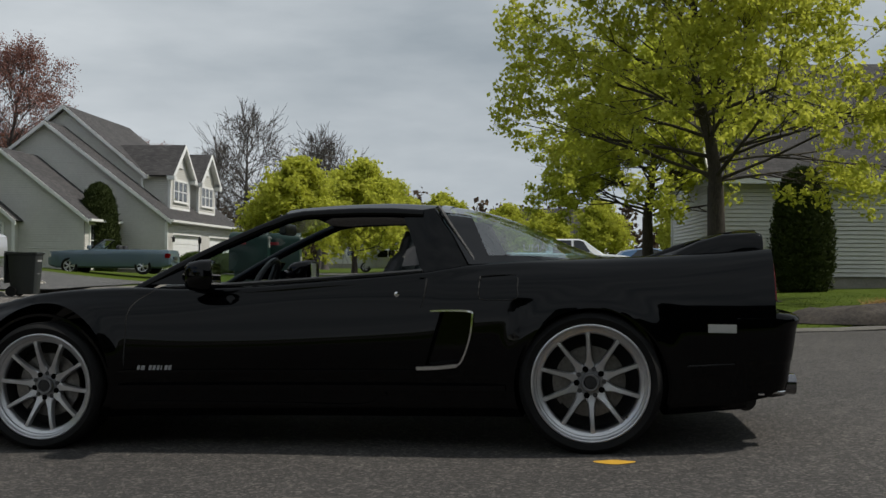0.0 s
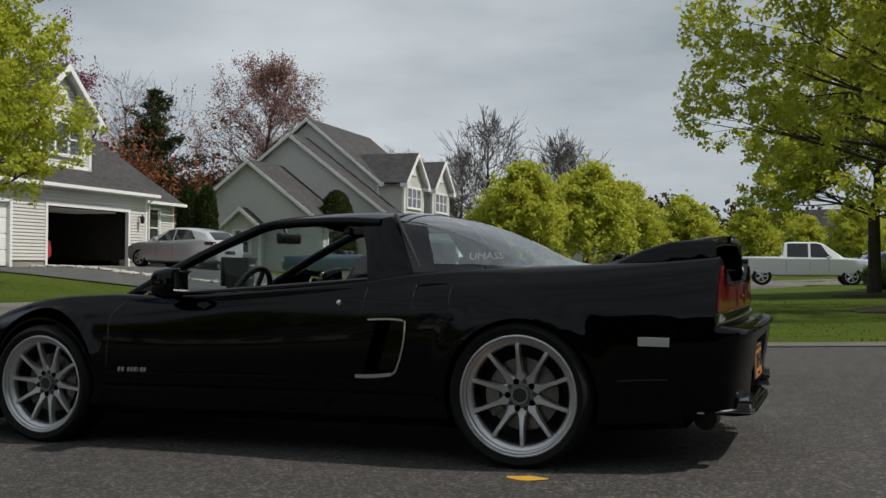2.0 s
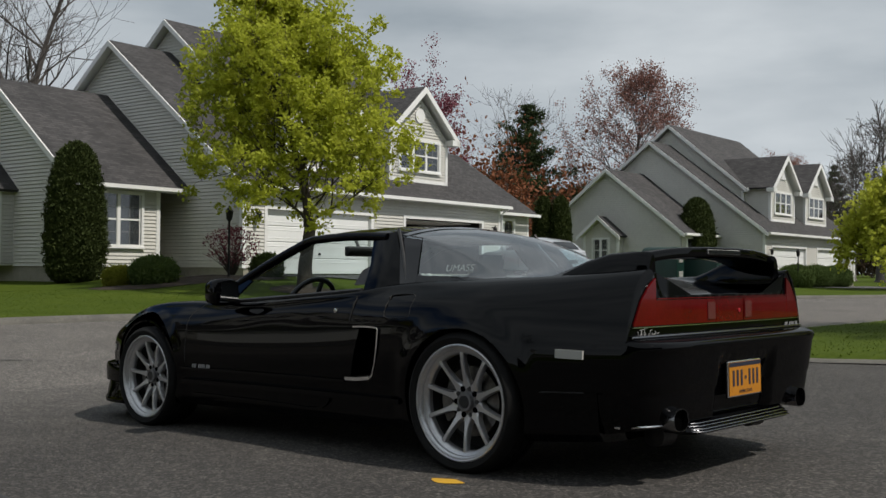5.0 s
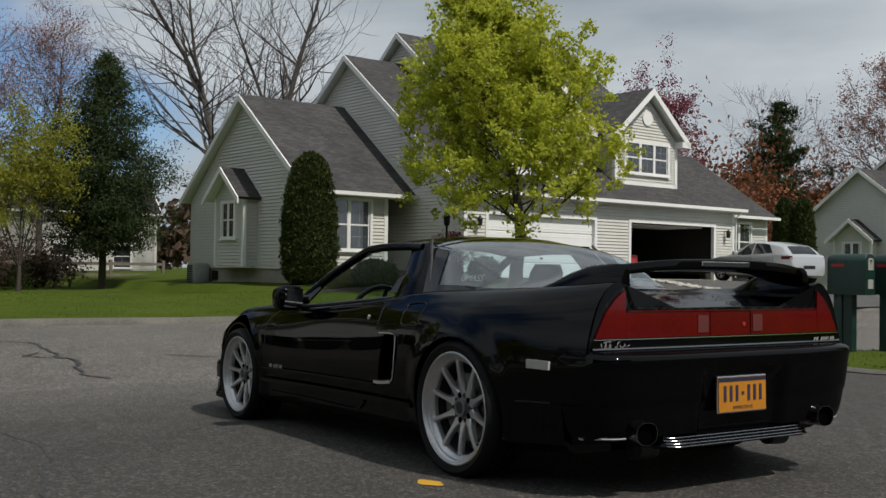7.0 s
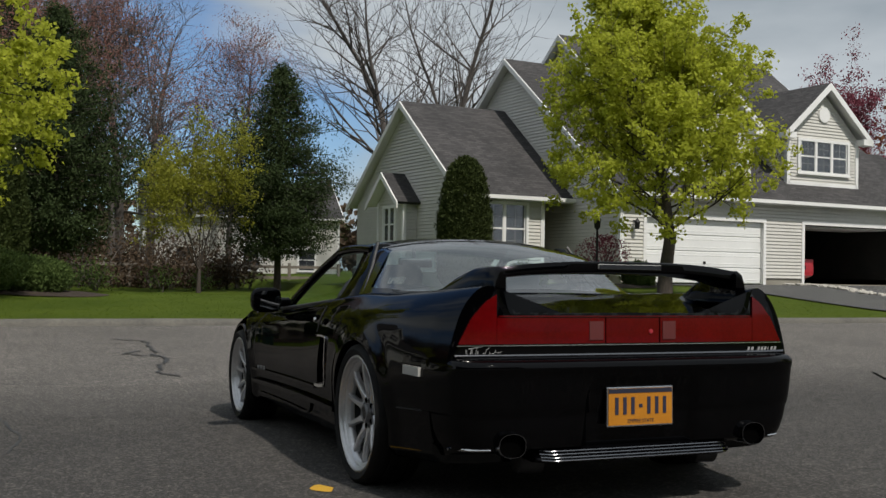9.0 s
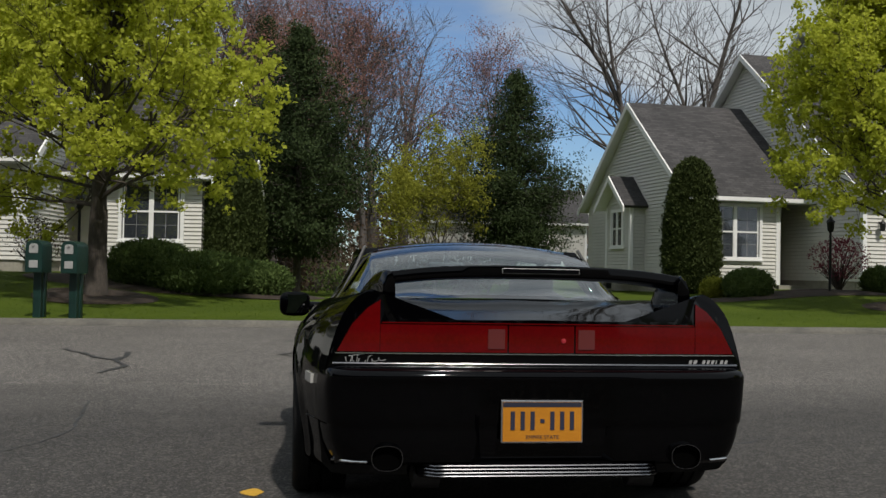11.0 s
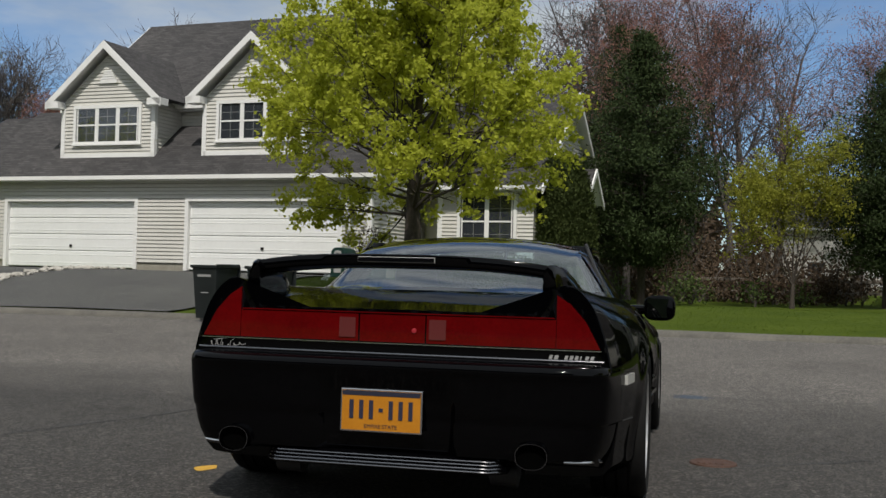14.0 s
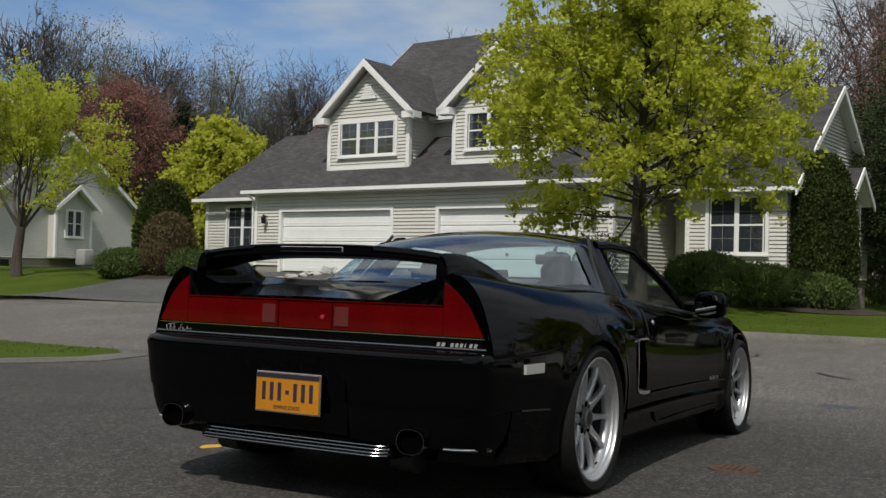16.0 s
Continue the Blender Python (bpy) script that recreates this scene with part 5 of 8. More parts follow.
def side_ribbon(name, pts, s, width, proud, mname, parent=BODY, label=""):
    """A thin strip that follows the flank through (x, z) places."""
    bm = bmesh.new()
    path = smooth_line(pts, 4)
    loops = []
    for i, (x, z) in enumerate(path):
        a, b = path[max(i - 1, 0)], path[min(i + 1, len(path) - 1)]
        l = math.hypot(b[0] - a[0], b[1] - a[1]) or 1
        nx, nz = -(b[1] - a[1]) / l * width / 2, (b[0] - a[0]) / l * width / 2
        y0 = side_y(x, z)
        loops.append([(tail_bow(x - nx, y0), s * (y0 - 0.01), z - nz), (tail_bow(x - nx, y0), s * (y0 + proud), z - nz), (tail_bow(x + nx, y0), s * (y0 + proud), z + nz), (tail_bow(x + nx, y0), s * (y0 - 0.01), z + nz)])
    rings(bm, loops)
    bmesh.ops.recalc_face_normals(bm, faces=bm.faces)
    return part(name, bm, mname, parent, label, 40)


for s in (-1, 1):
    # shut lines, sill steps and mouldings
    side_ribbon("door_seam", [(-0.737, 0.735), (-0.815, 0.685), (-0.848, 0.62), (-0.852, 0.516), (-0.868, 0.372)], s, 0.006, 0.0015, "dark")
    side_ribbon("door_seam", [(0.548, 0.775), (0.540, 0.70), (0.525, 0.645)], s, 0.006, 0.0015, "dark")
    side_ribbon("sill_moulding", [(-0.89, 0.366), (-0.2, 0.365), (0.50, 0.364)], s, 0.012, 0.013, "paint")
    side_ribbon("sill_skirt", [(-0.89, 0.292), (0.0, 0.292), (0.895, 0.290)], s, 0.022, 0.026, "paint")
    side_ribbon("sill_skirt_panel", [(-0.82, 0.222), (-0.1, 0.214), (0.25, 0.210), (0.36, 0.262)], s, 0.012, 0.010, "paint")
    side_ribbon("fuel_flap_seam", [(0.79, 0.78), (0.87, 0.786), (0.95, 0.78), (0.955, 0.73), (0.95, 0.682), (0.87, 0.676), (0.79, 0.682), (0.785, 0.73), (0.79, 0.78)], s, 0.004, 0.001, "dark")
    side_ribbon("bumper_seam", [(1.63, 0.378), (1.75, 0.384), (1.88, 0.387)], s, 0.006, 0.0015, "dark")
    side_ribbon("intake_trim", [(0.570, 0.630), (0.665, 0.632), (0.748, 0.626), (0.756, 0.60), (0.742, 0.506), (0.705, 0.41), (0.680, 0.388)], s, 0.008, 0.008, "chrome", label="chrome intake trim")
    side_ribbon("intake_lip", [(0.50, 0.376), (0.59, 0.378), (0.682, 0.388)], s, 0.016, 0.010, "chrome", label="chrome intake trim")
    side_ribbon("side_marker", [(1.770, 0.543), (1.830, 0.541), (1.890, 0.539)], s, 0.036, 0.012, "marker", label="clear side marker lamp")
    side_ribbon("front_marker", [(-1.725, 0.458), (-1.685, 0.458)], s, 0.036, 0.004, "marker")
    for k, (wx, wr) in enumerate(((1.265, 0.342), (-1.265, 0.330))):
        arc = [(wx + wr * math.cos(a), 0.300 + wr * math.sin(a)) for a in np.linspace(-0.25, math.pi + 0.25, 18)]
        side_ribbon("arch_lip", [(x, z) for x, z in arc], s, 0.012, 0.004, "paint")
    # lettering of the door sticker, as plain slanted strokes
    bm = bmesh.new()
    for i, w in enumerate((0.014, 0.019, 0, 0.014, 0.014, 0.014, 0.007, 0.015, 0.015)):
        if w:
            x0 = -0.803 + i * 0.0185
            y0 = side_y(x0, 0.38) + 0.0015
            v = [bm.verts.new((x0 + dx, s * y0, z)) for dx, z in ((0, 0.369), (w, 0.369), (w + 0.006, 0.393), (0.006, 0.393))]
            bm.faces.new(v)
    part("door_sticker", bm, "decal", BODY, "small silver sticker")
    lk = bmesh.new()
    lathe(lk, ((0.002, -0.006), (0.014, -0.006), (0.012, 0.004), (0.003, 0.006)), 14, "y", Matrix.Translation((0.415, s * (side_y(0.415, 0.705) + 0.001), 0.705)) @ Matrix.Diagonal((1, s, 1, 1)))
    part("door_lock", lk, "chrome", BODY)

# ---- greenhouse ----
def sheet(name, grid, mname, parent=CAR, thick=0.006, label="", smooth=50):
    """A curved sheet with thickness from a grid of points."""
    bm = bmesh.new()
    g = [[bm.verts.new(p) for p in r] for r in grid]
    for a, b in zip(g, g[1:]):
        for i in range(len(a) - 1):
            bm.faces.new((a[i], a[i + 1], b[i + 1], b[i]))
    bmesh.ops.recalc_face_normals(bm, faces=bm.faces)
    if sum(f.normal.z for f in bm.faces) < 0:
        bmesh.ops.reverse_faces(bm, faces=bm.faces)
    if thick:
        bmesh.ops.solidify(bm, geom=bm.faces[:], thickness=thick)
    return part(name, bm, mname, parent, label, smooth)


def roof_z(x, y):
    return curve(x, (-0.20, 0.0, 0.25, 0.52), (1.133, 1.152, 1.156, 1.140)) - 0.055 * (abs(y) / 0.56) ** 2.4


def rail_y(x):
    return curve(x, (-0.20, 0.1, 0.52), (0.545, 0.560, 0.560))


sheet("roof", [[(x - 0.05 * (1 - (y / rail_y(x)) ** 2) * (x < -0.1) , y, roof_z(x, y)) for y in np.linspace(-rail_y(x), rail_y(x), 21)] for x in np.linspace(-0.18, 0.535, 12)], "paint", thick=0.03, label="black painted roof")
# windscreen
def screen(u, v):
    """u across -1..1, v up 0..1."""
    bx, bz, by = -0.90 - 0.20 * (1 - u * u), 0.735 - 0.0 * u, 0.66
    tx, tz, ty = -0.175 - 0.05 * (1 - u * u), 1.128 - 0.05 * abs(u) ** 2.4, 0.535
    k = v + 0.05 * math.sin(math.pi * v)
    return (bx + (tx - bx) * v, u * (by + (ty - by) * v), bz + (tz - bz) * k)


ws = sheet("windscreen", [[screen(u, v) for u in np.linspace(-0.985, 0.985, 17)] for v in np.linspace(0.03, 1.0, 12)], "carglass", thick=0, label="laminated windscreen")
for s in (-1, 1):
    bm = bmesh.new()
    pts = [Vector(screen(s, v)) + Vector((0.01, s * 0.010, -0.01)) for v in np.linspace(-0.02, 1.0, 8)]
    pts += [Vector((x, s * (rail_y(x) + 0.008), roof_z(x, rail_y(x)) - 0.012)) for x in (-0.08, 0.05, 0.2, 0.35, 0.5)]
    tube(bm, pts, [0.026] * 8 + [0.024] * 5, 8)
    part("pillar", bm, "paint", CAR, "", 60)
    # broad panel behind the door window
    def q(x, z, y):
        return (x, s * y, z)
    outer = [(0.395, 1.085, 0.572), (0.550, 1.105, 0.560), (0.632, 0.99, 0.615), (0.752, 0.824, 0.708), (0.62, 0.800, 0.745), (0.515, 0.795, 0.770), (0.465, 0.93, 0.668)]
    bm = slab([q(*p) for p in outer], (0.02, -s * 0.07, 0.0))
    bmesh.ops.bevel(bm, geom=bm.edges[:], offset=0.006, segments=2, affect="EDGES", profile=0.5)
    part("quarter_panel", bm, "paint", CAR, "black panel between door and rear glass", 40)
    bm = bmesh.new()
    tube(bm, [q(0.572, 1.112, 0.563), q(0.655, 0.99, 0.620), q(0.768, 0.830, 0.708)], 0.009, 6)
    part("panel_seal", bm, "trimblack", CAR)
    # belt seal along the open window
    bm = bmesh.new()
    tube(bm, [q(-0.70, 0.748, 0.745), q(-0.45, 0.752, 0.775), q(0.0, 0.775, 0.785), q(0.52, 0.806, 0.772)], 0.011, 6)
    part("belt_seal", bm, "trimblack", CAR)
    # small door release at the end of the window
    bm = slab([q(0.42, 0.830, 0.735), q(0.515, 0.836, 0.728), q(0.47, 0.925, 0.672), q(0.435, 0.905, 0.69)], (0, -s * 0.02, 0))
    part("door_release", bm, "trimblack", CAR)
    # triangle with the mirror foot
    bm = slab([q(-0.80, 0.762, 0.70), q(-0.60, 0.760, 0.72), q(-0.52, 0.86, 0.655), q(-0.56, 0.868, 0.645)], (0, -s * 0.015, 0))
    part("mirror_sail", bm, "paint", CAR)
    bm = bmesh.new()
    tube(bm, [q(-0.56, 0.785, 0.74), q(-0.52, 0.79, 0.86)], [0.03, 0.026], 8)
    foot = part("mirror_foot", bm, "paint", CAR, "", 50)
    bm = bmesh.new()
    loops = []
    for x, sy, sz in ((-0.555, 0.03, 0.02), (-0.545, 0.065, 0.046), (-0.52, 0.084, 0.064), (-0.47, 0.092, 0.074), (-0.425, 0.092, 0.074), (-0.418, 0.085, 0.067)):
        loops.append([(x + (0.02 * math.cos(a)), s * (0.905 + sy * np.sign(math.cos(a)) * abs(math.cos(a)) ** 0.6), 0.800 + sz * np.sign(math.sin(a)) * abs(math.sin(a)) ** 0.6) for a in np.linspace(0, 2 * math.pi, 20, endpoint=False)])
    rings(bm, loops)
    bmesh.ops.recalc_face_normals(bm, faces=bm.faces)
    mir = part("door_mirror", bm, "paint", CAR, "black door mirror", 50)
    bm = slab([(-0.412, s * (0.905 + dy), 0.800 + dz) for dy, dz in ((-0.072, -0.055), (0.072, -0.055), (0.076, 0.0), (0.068, 0.055), (-0.072, 0.055))], (0.004, 0, 0))
    part("mirror_glass", bm, "mirror", mir)

# rear glass
def hatch(x, k):
    """k: 0 at the shoulder, 1 on the middle line, 2 at the other shoulder."""
    top = curve(x, (0.55, 0.72, 0.86, 1.01, 1.15, 1.27, 1.40), (1.138, 1.108, 1.062, 1.000, 0.938, 0.888, 0.845))
    foot = curve(x, (0.55, 0.75, 1.0, 1.25, 1.40), (0.832, 0.836, 0.846, 0.850, 0.842))
    fy = curve(x, (0.55, 0.75, 1.0, 1.25, 1.40), (0.715, 0.700, 0.655, 0.585, 0.52))
    ty = curve(x, (0.55, 0.75, 1.0, 1.25, 1.40), (0.555, 0.55, 0.53, 0.50, 0.46))
    s = -1 if k < 1 else 1
    t = k if k <= 1 else 2 - k
    sh = top - 0.055 * (1 if x < 1.2 else max(0.0, (1.40 - x) / 0.2))
    sh = max(sh, foot)
    if t < 0.30:
        u = t / 0.30
        return (x, s * (fy + (ty - fy) * u), foot + (sh - foot) * u)
    u = (t - 0.30) / 0.70
    return (x, s * ty * (1 - u), sh + (top - sh) * (1 - (1 - u) ** 2.2))


def lean(p):
    """Sides of the glass start farther back at the foot."""
    x, y, z = p
    k = max(0.0, min(1.0, (1.12 - z) / 0.29))
    return (x + 0.175 * k * max(0.0, 1 - (x - 0.55) / 0.6), y, z)


KS = list(np.linspace(0, 0.30, 7)) + list(np.linspace(0.34, 1.0, 10)) + list(np.linspace(1.07, 1.66, 9)) + list(np.linspace(1.70, 2.0, 7))
glass_x = np.linspace(0.555, 1.38, 18)
sheet("rear_glass", [[lean(hatch(x, k)) for k in KS] for x in glass_x], "hatchglass", thick=0, label="wraparound rear glass")
for s in (-1, 1):
    ks = [0.0, 0.015, 0.03, 0.05] if s < 0 else [2.0, 1.985, 1.97, 1.95]
    up = Vector((0, 0, 0.004))
    sheet("glass_border", [[Vector(lean(hatch(x, k))) + Vector((0, s * 0.004, 0.003)) for k in ks] for x in glass_x], "frit", thick=0)
    fk = np.linspace(0.0, 0.32, 7) if s < 0 else np.linspace(2.0, 1.68, 7)
    sheet("glass_border", [[Vector(lean(hatch(x, k))) + Vector((0, s * 0.005, 0.003)) for k in fk] for x in (0.556, 0.60, 0.65, 0.70)], "frit", thick=0)
sheet("glass_border", [[Vector(lean(hatch(x, k))) + up for k in np.linspace(0.30, 1.70, 17)] for x in (0.556, 0.575, 0.60)], "frit", thick=0)
sheet("glass_border", [[Vector(lean(hatch(x, k))) + up for k in np.linspace(0.05, 1.95, 17)] for x in (1.33, 1.355, 1.38)], "frit", thick=0)

# ---- tail ----
def tx(y, out=0.0):
    return tail_bow(2.06, y) + out


def tail_piece(name, outline, mname, out, parent=BODY, label="", deep=0.03):
    """A flat piece (y, z) laid on the bowed lamp panel; the outline is cut into columns of equal y."""
    bm = bmesh.new()
    top, bot = outline
    ys = np.linspace(top[0][0], top[-1][0], 19)
    f = [[(tx(y, out), y, float(np.interp(y, [p[0] for p in ln], [p[1] for p in ln]))) for y in ys] for ln in (top, bot)]
    k = [[(x - deep, y, z) for x, y, z in r] for r in f]
    loops = [[f[0][i], f[1][i], k[1][i], k[0][i]] for i in range(len(ys))]
    rings(bm, loops)
    bmesh.ops.recalc_face_normals(bm, faces=bm.faces)
    return part(name, bm, mname, parent, label, 40)


tail_piece("lamp_panel", ([(-0.79, 0.655), (-0.72, 0.785), (-0.61, 0.862), (-0.60, 0.775), (0.60, 0.775), (0.61, 0.862), (0.72, 0.785), (0.79, 0.655)], [(-0.79, 0.645), (0.79, 0.645)]), "frit", 0.002, deep=0.03)
for s in (-1, 1):
    a = [(s * 0.612, 0.846), (s * 0.66, 0.815), (s * 0.715, 0.755), (s * 0.768, 0.657)]
    b = [(s * 0.612, 0.654), (s * 0.768, 0.654)]
    if s < 0:
        a, b = a[::-1], b[::-1]
    tail_piece("tail_lamp", (a, b), "redlamp", 0.010, BODY, "red tail lamp lens")
    y0, y1 = sorted((s * 0.132, s * 0.610))
    tail_piece("tail_lamp", ([(y0, 0.757), (y1, 0.757)], [(y0, 0.654), (y1, 0.654)]), "redlamp", 0.009, BODY, "red tail lamp lens")
    y0, y1 = sorted((s * 0.142, s * 0.206))
    tail_piece("reverse_lamp", ([(y0, 0.742), (y1, 0.742)], [(y0, 0.668), (y1, 0.668)]), "reverse", 0.0125, BODY, "pale pink reversing lamp")
tail_piece("lamp_centre", ([(-0.126, 0.757), (0.126, 0.757)], [(-0.126, 0.654), (0.126, 0.654)]), "redlamp", 0.008, BODY, "dark red centre reflector")
tail_piece("lamp_strip", ([(-0.605, 0.7645), (0.605, 0.7645)], [(-0.605, 0.7600), (0.605, 0.7600)]), "redlamp", 0.0125, BODY, "thin red strip above the lamps")
tail_piece("lamp_strip", ([(-0.775, 0.6500), (0.775, 0.6500)], [(-0.775, 0.6465), (0.775, 0.6465)]), "chrome", 0.010, BODY, "thin bright strip below the lamps")
# added metal bead that gives the ledge its bright reflected band
bm = bmesh.new()
rings(bm, [[(tx(y, 0.004 + 0.012 * math.cos(a)) , y, 0.6085 + 0.0085 * math.sin(a)) for a in np.linspace(0, 2 * math.pi, 12, endpoint=False)] for y in np.linspace(-0.785, 0.785, 31)])
bmesh.ops.recalc_face_normals(bm, faces=bm.faces)
part("ledge_sheen_strip", bm, "polished", BODY, "dark polished strip added for the sheen along the bumper ledge", 60)
bm = bmesh.new()
lathe(bm, ((0.002, -0.003), (0.009, -0.002), (0.009, 0.002), (0.002, 0.003)), 14, "z", Matrix.Translation((tx(0.085, 0.010), 0.085, 0.700)) @ Matrix.Rotation(radians(90), 4, "Y"))
part("tail_badge", bm, "redpaint", BODY, "small round red badge")
# signature and sticker as plain strokes
bm = bmesh.new()
stroke = []
for k in np.linspace(0, 1, 60):
    a = 2 * math.pi * 6.2 * k
    stroke.append((-0.742 + 0.150 * k + 0.006 * math.cos(a), 0.620 + (0.012 - 0.008 * k) * math.sin(a) + 0.006 * math.sin(9 * k)))
for ln in (stroke, [(-0.724, 0.600), (-0.712, 0.640)], [(-0.700, 0.604), (-0.690, 0.645)], [(-0.725, 0.637), (-0.668, 0.645)], [(-0.660, 0.602), (-0.652, 0.634), (-0.640, 0.640)]):
    tube(bm, [(tx(y, 0.006), y, z) for y, z in ln], 0.0013, 4)
part("tail_scribble", bm, "decal", BODY, "thin silver scribble decal")
bm = bmesh.new()
for i, w in enumerate((0.015, 0.018, 0, 0.015, 0.015, 0.015, 0.006, 0.015, 0.015)):
    if w:
        y = 0.585 + i * 0.0185
        v = [bm.verts.new((tx(y + dy, 0.008), y + dy, z)) for dy, z in ((0, 0.615), (w * 0.8, 0.615), (w * 0.8 + 0.005, 0.630), (0.005, 0.630))]
        bm.faces.new(v)
part("tail_sticker", bm, "decal", BODY, "small silver sticker")

# number plate in its frame
PL = Matrix.Translation((2.160, -0.012, 0.405)) @ Matrix.Rotation(radians(-90), 4, "Z") @ Matrix.Rotation(radians(180), 4, "Z")
bm = bmesh.new()
box(bm, -0.156, 0.156, -0.010, 0.004, -0.079, 0.079, 0.004)
frame_ob = part("plate_frame", bm, "chrome", BODY, "thin metal plate frame", m=PL)
bm = bmesh.new()
box(bm, -0.149, 0.149, -0.0125, -0.0105, -0.072, 0.072)
plate = part("number_plate", bm, "plate", BODY, "amber number plate with dark bars", m=PL)
for i in range(7):
    if i != 3:
        x = -0.112 + i * 0.0374
        bm = bmesh.new()
        box(bm, x - 0.0080, x + 0.0080, -0.0145, -0.0126, -0.030, 0.038)
        part("plate_bar", bm, "plateink", plate, "plain dark bar", m=Matrix.Identity(4))
bm = bmesh.new()
box(bm, -0.008, 0.008, -0.0145, -0.0126, -0.004, 0.010)
part("plate_bar", bm, "plateink", plate, "plain dark bar", m=Matrix.Identity(4))
bm = bmesh.new()
box(bm, -0.148, 0.148, -0.0135, -0.0126, 0.054, 0.0715)
part("plate_band", bm, "ink", plate)
text_mesh("EMPIRE STATE", 0.020, 0.0004, "ink", plate, Matrix.Translation((0, -0.0135, -0.057)) @ Matrix.Rotation(radians(90), 4, "X"))

# exhaust tips and lower grille
for y in (-0.585, 0.543):
    bm = bmesh.new()
    loops = []
    for x, g in ((1.98, 0.93), (2.10, 0.97), (2.173, 1.0), (2.178, 0.99), (2.178, 0.955), (2.170, 0.935), (2.150, 0.93)):
        ring = []
        for a in np.linspace(0, 2 * math.pi, 28, endpoint=False):
            c, sn = math.cos(a), math.sin(a)
            ring.append((x, y + 0.058 * g * np.sign(c) * abs(c) ** 0.85, 0.274 + 0.046 * g * np.sign(sn) * abs(sn) ** 0.85))
        loops.append(ring)
    rings(bm, loops, True, True)
    bmesh.ops.recalc_face_normals(bm, faces=bm.faces)
    tip = part("exhaust_tip", bm, "polished", CAR, "oval polished exhaust tip", 40)
    # closed plug, not a hollow: the bore's inner shade is its colour
    bm = bmesh.new()
    rings(bm, [[(x, y + 0.0532 * np.sign(math.cos(a)) * abs(math.cos(a)) ** 0.85, 0.274 + 0.0422 * np.sign(math.sin(a)) * abs(math.sin(a)) ** 0.85) for a in np.linspace(0, 2 * math.pi, 28, endpoint=False)] for x in (2.04, 2.154)])
    part("exhaust_bore", bm, "hole_shade", tip)
# tray under the bumper with its ribs
bm = bmesh.new()
loops = []
for y in np.linspace(-0.463, 0.448, 27):
    e = 0.05 * max(0.0, (abs(y + 0.008) - 0.41) / 0.045)
    x = tail_bow(2.150, y) - e
    loops.append([(1.97, y, 0.205), (x - 0.02, y, 0.197), (x, y, 0.201), (x + 0.006, y, 0.209), (x, y, 0.218), (x - 0.045, y, 0.252), (1.97, y, 0.256)])
rings(bm, loops)
bmesh.ops.recalc_face_normals(bm, faces=bm.faces)
part("rear_tray", bm, "paint", CAR, "gloss black tray under the bumper", 40)
for k, (dx, z) in enumerate(((0.006, 0.2095), (0.001, 0.2205), (-0.013, 0.231), (-0.027, 0.2415))):
    bm = bmesh.new()
    loops = []
    for y in np.linspace(-0.448, 0.433, 24):
        x = tail_bow(2.150 + dx, y) - 0.05 * max(0.0, (abs(y + 0.008) - 0.41) / 0.045)
        loops.append([(x - 0.02, y, z - 0.0028), (x + 0.003, y, z - 0.0028), (x + 0.005, y, z), (x + 0.003, y, z + 0.0028), (x - 0.02, y, z + 0.0028)])
    rings(bm, loops)
    bmesh.ops.recalc_face_normals(bm, faces=bm.faces)
    part("tray_rib", bm, "polished", CAR, "polished rib", 40)
# added chrome slivers that stand for the reflection on the bumper's lower crease
for s in (-1, 1):
    bm = bmesh.new()
    line = [Vector(bumper_at(2, s * y)) for y in np.linspace(0.655, 0.780, 9)]
    rings(bm, [[p + Vector((dx, 0, dz)) for dx, dz in ((-0.02, -0.003), (0.004, -0.004), (0.008, 0.0), (0.004, 0.004), (-0.02, 0.003))] for p in line])
    bmesh.ops.recalc_face_normals(bm, faces=bm.faces)
    part("bumper_glint", bm, "chrome", CAR, "chrome sliver for the glint on the bumper crease", 40)
for s in (-1, 1):
    bm = bmesh.new()
    lathe(bm, ((0.01, -0.06), (0.05, -0.05), (0.055, 0.05), (0.01, 0.06)), 16, "y", Matrix.Translation((1.98, s * 0.42, 0.185)))
    part("silencer", bm, "trimblack", CAR, "", 50)

# rear wing: two fins and a thin blade
def wing_foil(bm, line, chord, thick):
    loops = []
    for (y, z), c in zip(line, chord):
        x1 = 2.075 - 0.05 * (abs(y) / 0.6) ** 2
        ring = []
        for a in np.linspace(0, 2 * math.pi, 18, endpoint=False):
            u = 0.5 + 0.5 * np.sign(math.cos(a)) * abs(math.cos(a)) ** 0.6
            th = thick * np.sign(math.sin(a)) * abs(math.sin(a)) ** 0.6 * (0.35 + 0.65 * math.sin(math.pi * min(1.0, 0.18 + 0.82 * (1 - u))))
            ring.append((x1 - c + c * u, y, z + th - 0.030 * (1 - u)))
        loops.append(ring)
    rings(bm, loops)
    bmesh.ops.recalc_face_normals(bm, faces=bm.faces)


bm = bmesh.new()
ys = np.linspace(-0.568, 0.568, 31)
wing_foil(bm, [(y, 0.9705 - 0.030 * (abs(y) / 0.568) ** 3) for y in ys], [0.235] * 31, 0.021)
wing = part("wing_blade", bm, "paint", CAR, "arched black rear wing blade", 50)
bm = bmesh.new()
loops = []
